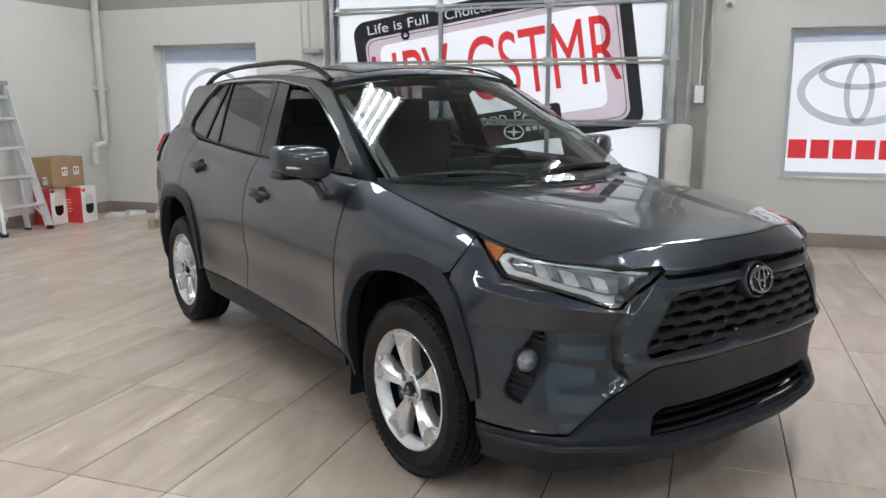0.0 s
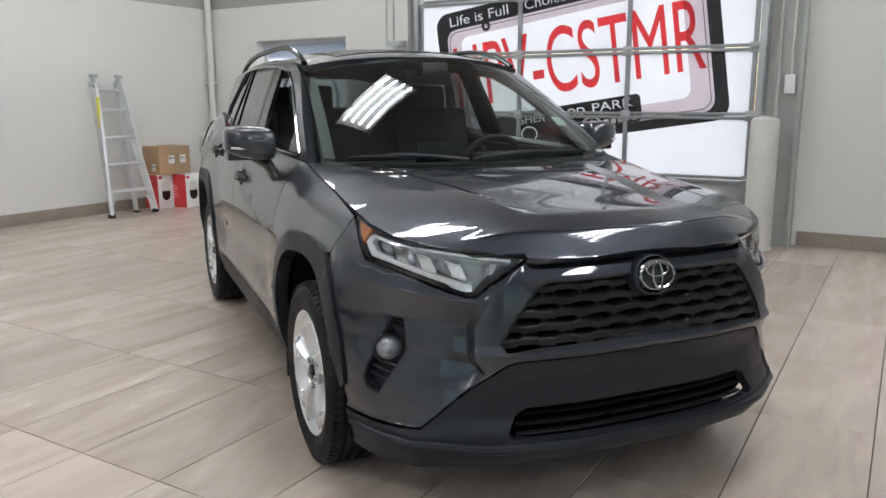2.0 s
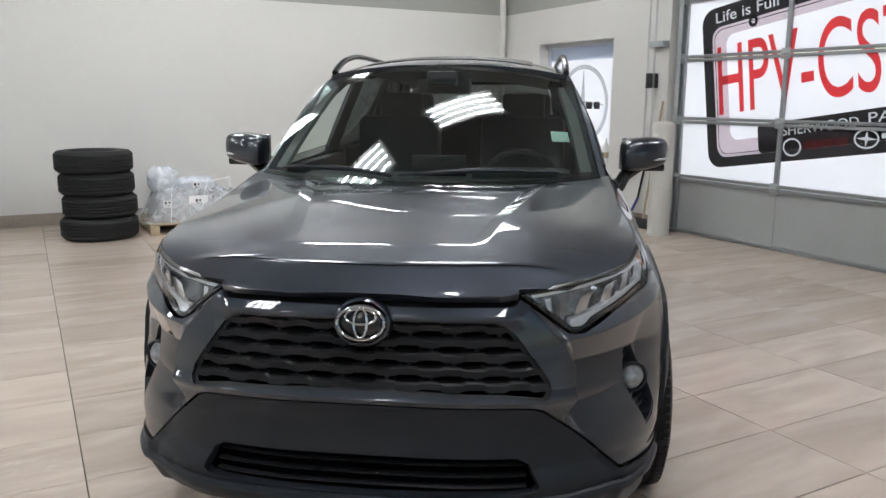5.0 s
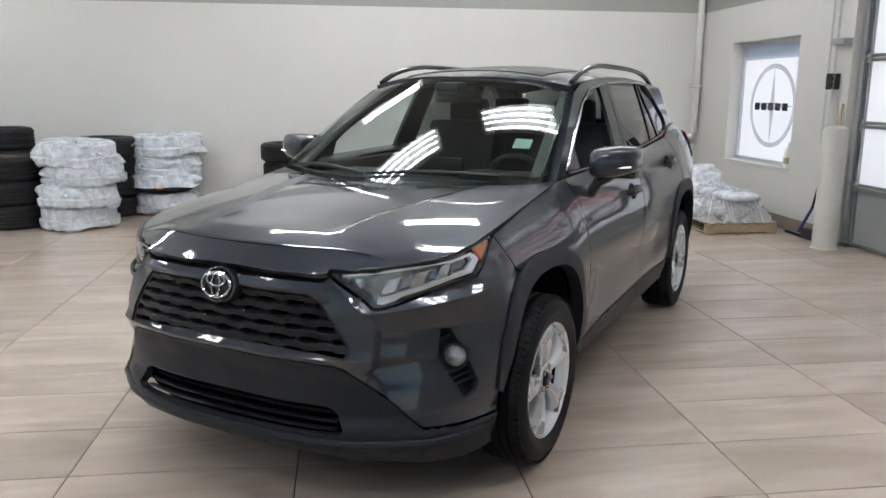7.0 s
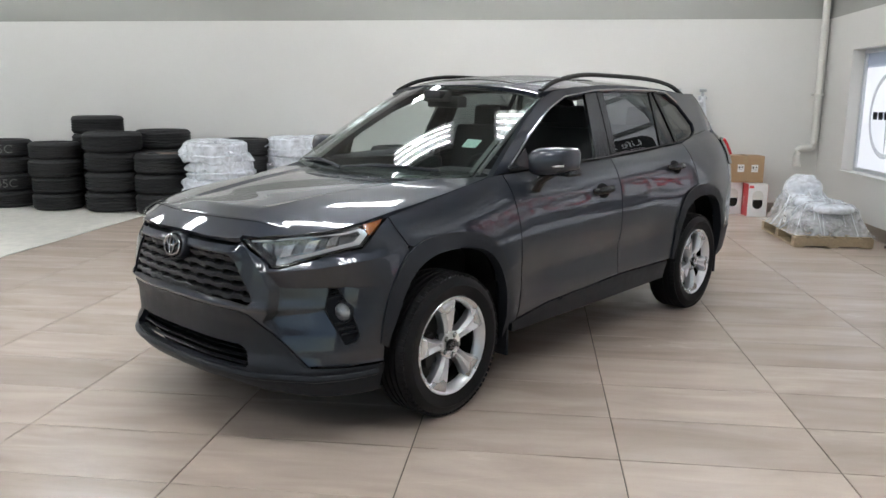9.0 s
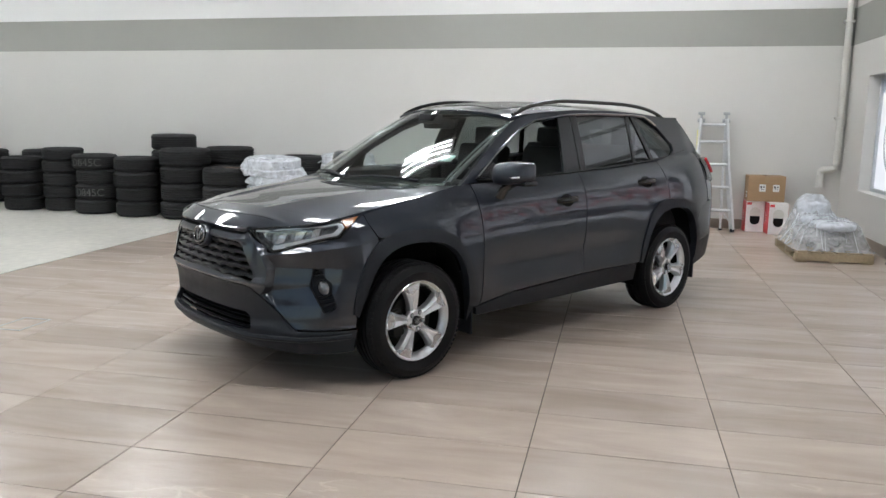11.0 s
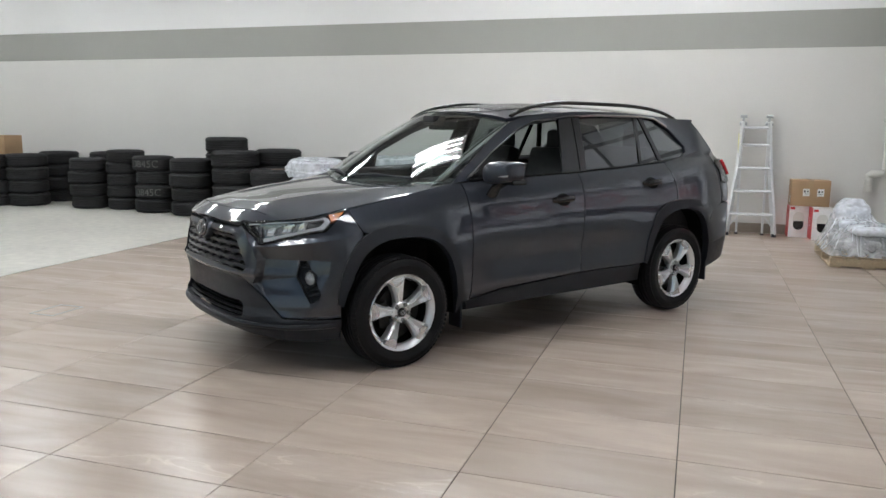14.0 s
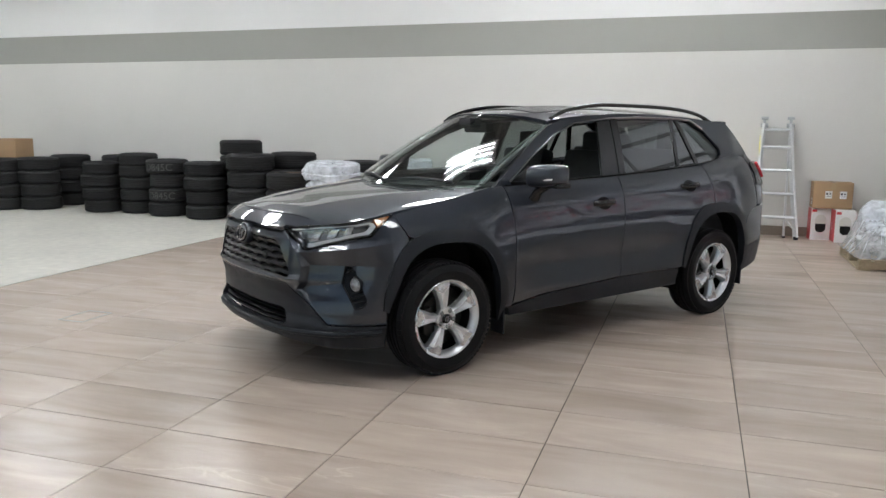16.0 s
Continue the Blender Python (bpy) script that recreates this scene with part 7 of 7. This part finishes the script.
LX0, LX1 = -6.24, -6.57
for x0, y0, y1, flare in ((LX0, 7.74, 7.76, -0.12), (LX0, 8.12, 8.10, 0.12)):
    bm = bmesh.new()
    bm_rail(bm, (x0, y0 + flare, 0.03), (x0 - 0.16, y0 + flare * 0.25, 0.85))
    bm_rail(bm, (x0 - 0.16, y0 + flare * 0.25, 0.85), (LX1 + 0.03, y1, 1.58))
    part("front_rail", bm, M["ladder"], ladder)
    bm = bmesh.new()
    bm_rail(bm, (x0 - 0.18, y0 - flare * 0.15, 0.02), (LX1 - 0.04, y1, 1.62), 0.026, 0.07)
    part("rear_rail", bm, M["ladder"], ladder)
    bm = bmesh.new()
    bm_tube(bm, [(LX1, y1 - 0.05, 1.56), (LX1, y1 + 0.05, 1.56)], 0.030, 14)
    bm_tube(bm, [(LX1 + 0.01, y1 - 0.045, 1.66), (LX1 + 0.01, y1 + 0.045, 1.66)], 0.022, 12)
    bm_box(bm, LX1 - 0.02, LX1 + 0.02, y1 - 0.018, y1 + 0.018, 1.55, 1.67, 0.004)
    part("hinge", bm, M["galvanised"], ladder)
    box_part("foot", M["cladding"], x0 - 0.035, x0 + 0.035, y0 + flare - 0.03, y0 + flare + 0.03, 0.002, 0.05, ladder, 0.008, "black rubber foot")
    box_part("rear_foot", M["cladding"], x0 - 0.215, x0 - 0.145, y0 - flare * 0.15 - 0.02, y0 - flare * 0.15 + 0.02, 0.002, 0.03, ladder, 0.006)
for z in (0.30, 0.62, 0.94, 1.26, 1.50):
    t = z / 1.58
    x = LX0 + (LX1 - LX0) * t + 0.005
    f = 0.12 * max(0.0, 1 - z / 1.1)
    bm = bmesh.new()
    bm_tube(bm, [(x, 7.74 - f, z), (x, 8.12 + f, z)], 0.030, 10, squash=(1.5, 0.75))
    part("rung", bm, M["ladder"], ladder)
for y0, flare in ((7.74, -0.12), (8.12, 0.12)):
    bm = bmesh.new()
    bm_rail(bm, (LX0 - 0.05, y0 + flare * 0.75, 0.28), (LX0 - 0.01, y0 + flare * 0.15 - flare * 0.5, 0.30), 0.012, 0.02)
    bm_rail(bm, (LX0, y0 + flare, 0.10), (LX0 - 0.05, y0 - flare * 0.2, 0.28), 0.012, 0.02)
    part("brace", bm, M["ladder"], ladder)
box_part("warning_label", M["yellow"], -6.47, -6.42, 7.705, 7.709, 1.05, 1.42, ladder, 0.0, "yellow warning label")

# ---- cartons ----
M["cardboard"] = surface("brown_cardboard", (0.33, 0.21, 0.115), 0.75, scale=4, vary=0.10, fine=90, bump=0.05, stretch=(1, 1, 5))
M["tape"] = surface("clear_tape", (0.38, 0.27, 0.16), 0.25)
M["red_print"] = surface("red_printed_card", (0.55, 0.03, 0.035), 0.4)
M["white_print"] = surface("white_printed_card", (0.74, 0.73, 0.72), 0.4)


def carton(x0, x1, y0, y1, z0, z1):
    c = thing("cardboard_box", "plain brown cardboard box with white labels on two red boxes", "box")
    box_part("carton", M["cardboard"], x0, x1, y0, y1, z0, z1, c, 0.004)
    bm = bmesh.new()
    bm_box(bm, x0 - 0.001, x1 + 0.001, (y0 + y1) / 2 - 0.03, (y0 + y1) / 2 + 0.03, z1, z1 + 0.0015)
    bm_box(bm, x1 + 0.0004, x1 + 0.0016, (y0 + y1) / 2 - 0.03, (y0 + y1) / 2 + 0.03, z1 - 0.09, z1)
    part("tape", bm, M["tape"], c, smooth=False)
    for y in (y0 + 0.19, y0 + 0.37):
        paper_label(c, x1 + 0.0005, y, z0 + 0.19, 0, 0.085, 0.10)
    lab = paper_label(c, x0 + 0.2, y0 - 0.0005, z0 + 0.09, -90, 0.07, 0.09)
    return c


def camera_box(x0, x1, y0, y1, h, turn):
    b = thing("printed_box", "red and white printed box with a dome camera picture", "box", "red and white boxes")
    w, d = (y1 - y0) / 2, (x1 - x0) / 2
    box_part("carton", M["white_print"], -d, d, -w, w, 0, h, b, 0.003)
    box_part("red_side", M["red_print"], -d + 0.001, d - 0.001, -w - 0.0015, -w, 0.002, h - 0.002, b)
    box_part("red_side", M["red_print"], -d + 0.001, d - 0.001, w, w + 0.0015, 0.002, h - 0.002, b)
    bm = bmesh.new()
    bm_box(bm, d, d + 0.0012, -w + 0.01, -w + 0.07, h - 0.055, h - 0.02)
    part("red_mark", bm, M["red_print"], b, smooth=False)
    pts = [(0.060 * math.sin(t), 0.19 - 0.065 * math.cos(t) * (1.5 if math.cos(t) > 0 else 1)) for t in (2 * math.pi * k / 24 for k in range(24))]
    for name, mat, items, lift in (("picture_housing", "pipe", [(0.072 * math.sin(t), 0.275 + 0.075 * math.cos(t)) for t in (-1.571 + math.pi * k / 12 for k in range(13))] + [(0.075, 0.22), (-0.075, 0.22)], 0.0012),
                                   ("picture_dome", "gloss_black", [(0.066, 0.225), (-0.066, 0.225)] + [(0.066 * math.cos(t), 0.165 + 0.062 * math.sin(t)) for t in (math.pi + math.pi * k / 12 for k in range(13))], 0.0016)):
        bm = bmesh.new()
        face = bm.faces.new([bm.verts.new((d + lift, a, z)) for a, z in items])
        made = bmesh.ops.extrude_face_region(bm, geom=[face])
        bmesh.ops.translate(bm, vec=(-0.001, 0, 0), verts=[v for v in made["geom"] if isinstance(v, bmesh.types.BMVert)])
        part(name, bm, M[mat], b, smooth=False)
    bm = bmesh.new()
    for k in range(5):
        bm_box(bm, -d + 0.05, -d + 0.05 + 0.05 + 0.03 * (k % 2), -w - 0.0027, -w - 0.0015, h - 0.16 - 0.035 * k, h - 0.15 - 0.035 * k)
    part("print_bar", bm, M["white_print"], b, smooth=False)
    b.matrix_basis = pose((x0 + x1) / 2, (y0 + y1) / 2, 0.001, 0, 0, turn)


camera_box(-6.645, -6.40, 8.43, 8.68, 0.44, 2)
camera_box(-6.47, -6.20, 8.70, 8.955, 0.435, 3)
carton(-6.645, -6.33, 8.43, 8.92, 0.443, 0.80)
box_far = thing("cardboard_box", "plain brown cardboard box on a stack of tyres", "box")
box_part("carton", M["cardboard"], -6.15, -5.75, -5.35, -4.90, 0.846, 1.20, box_far, 0.004)
for x, y, turn in ((-6.20, 9.26, 12), (-6.12, 9.50, -8)):
    f = thing("foam_block", "white foam packing block on the floor", "foam block", "foam blocks")
    bm = bmesh.new()
    bm_box(bm, -0.075, 0.075, -0.14, 0.14, 0.0, 0.045, 0.006)
    bm_box(bm, -0.05, 0.05, -0.10, 0.02, 0.045, 0.06, 0.004)
    part("block", bm, M["white_plastic"], f)
    f.matrix_basis = pose(x, y, 0.001, 0, 0, turn)

# ---- floor tiles ----
def tile_mesh(w, d):
    bm = bmesh.new()
    bm_box(bm, -w / 2, w / 2, -d / 2, d / 2, -0.012, 0.0)
    top = [e for e in bm.edges if all(v.co.z > -0.001 for v in e.verts)]
    bmesh.ops.bevel(bm, geom=top, offset=0.0015, segments=1, affect="EDGES")
    return finish("tile", bm, M["tile"], smooth=False)


TILE_X, TILE_Y, JOINT = 0.45, 0.90, 0.0048
floor = bpy.data.objects["floor"]
whole = tile_mesh(TILE_X - JOINT, TILE_Y - JOINT)
ROWS_Y = [EDGE + 0.01 + k * TILE_Y for k in range(10)]
columns = [k * TILE_X for k in range(-15, 24)]
rest = bmesh.new()
count = 0
for y0 in ROWS_Y:
    for x0 in columns:
        y1 = min(y0 + TILE_Y, (NEAR if x0 < DOOR[0] - 0.2 else NORTH) - 0.012)
        a, b = max(x0, WEST + 0.012), min(x0 + TILE_X, EAST)
        if b - a < 0.03 or y1 - y0 < 0.03:
            continue
        full = b - a > TILE_X - 0.01 and y1 - y0 > TILE_Y - 0.01
        if full and -5.0 < x0 < 4.6 and count < 300:
            tile = new("tile", whole)
            tile.parent = floor
            tile.location = (x0 + TILE_X / 2, y0 + TILE_Y / 2, random.uniform(0, 0.0006))
            count += 1
        else:
            bm_box(rest, a + JOINT / 2, b - JOINT / 2, y0 + JOINT / 2, y1 - JOINT / 2, -0.012, 0.0)
border = part("tile_border", rest, M["tile"], floor, smooth=False)
border["kind"] = "stuff"
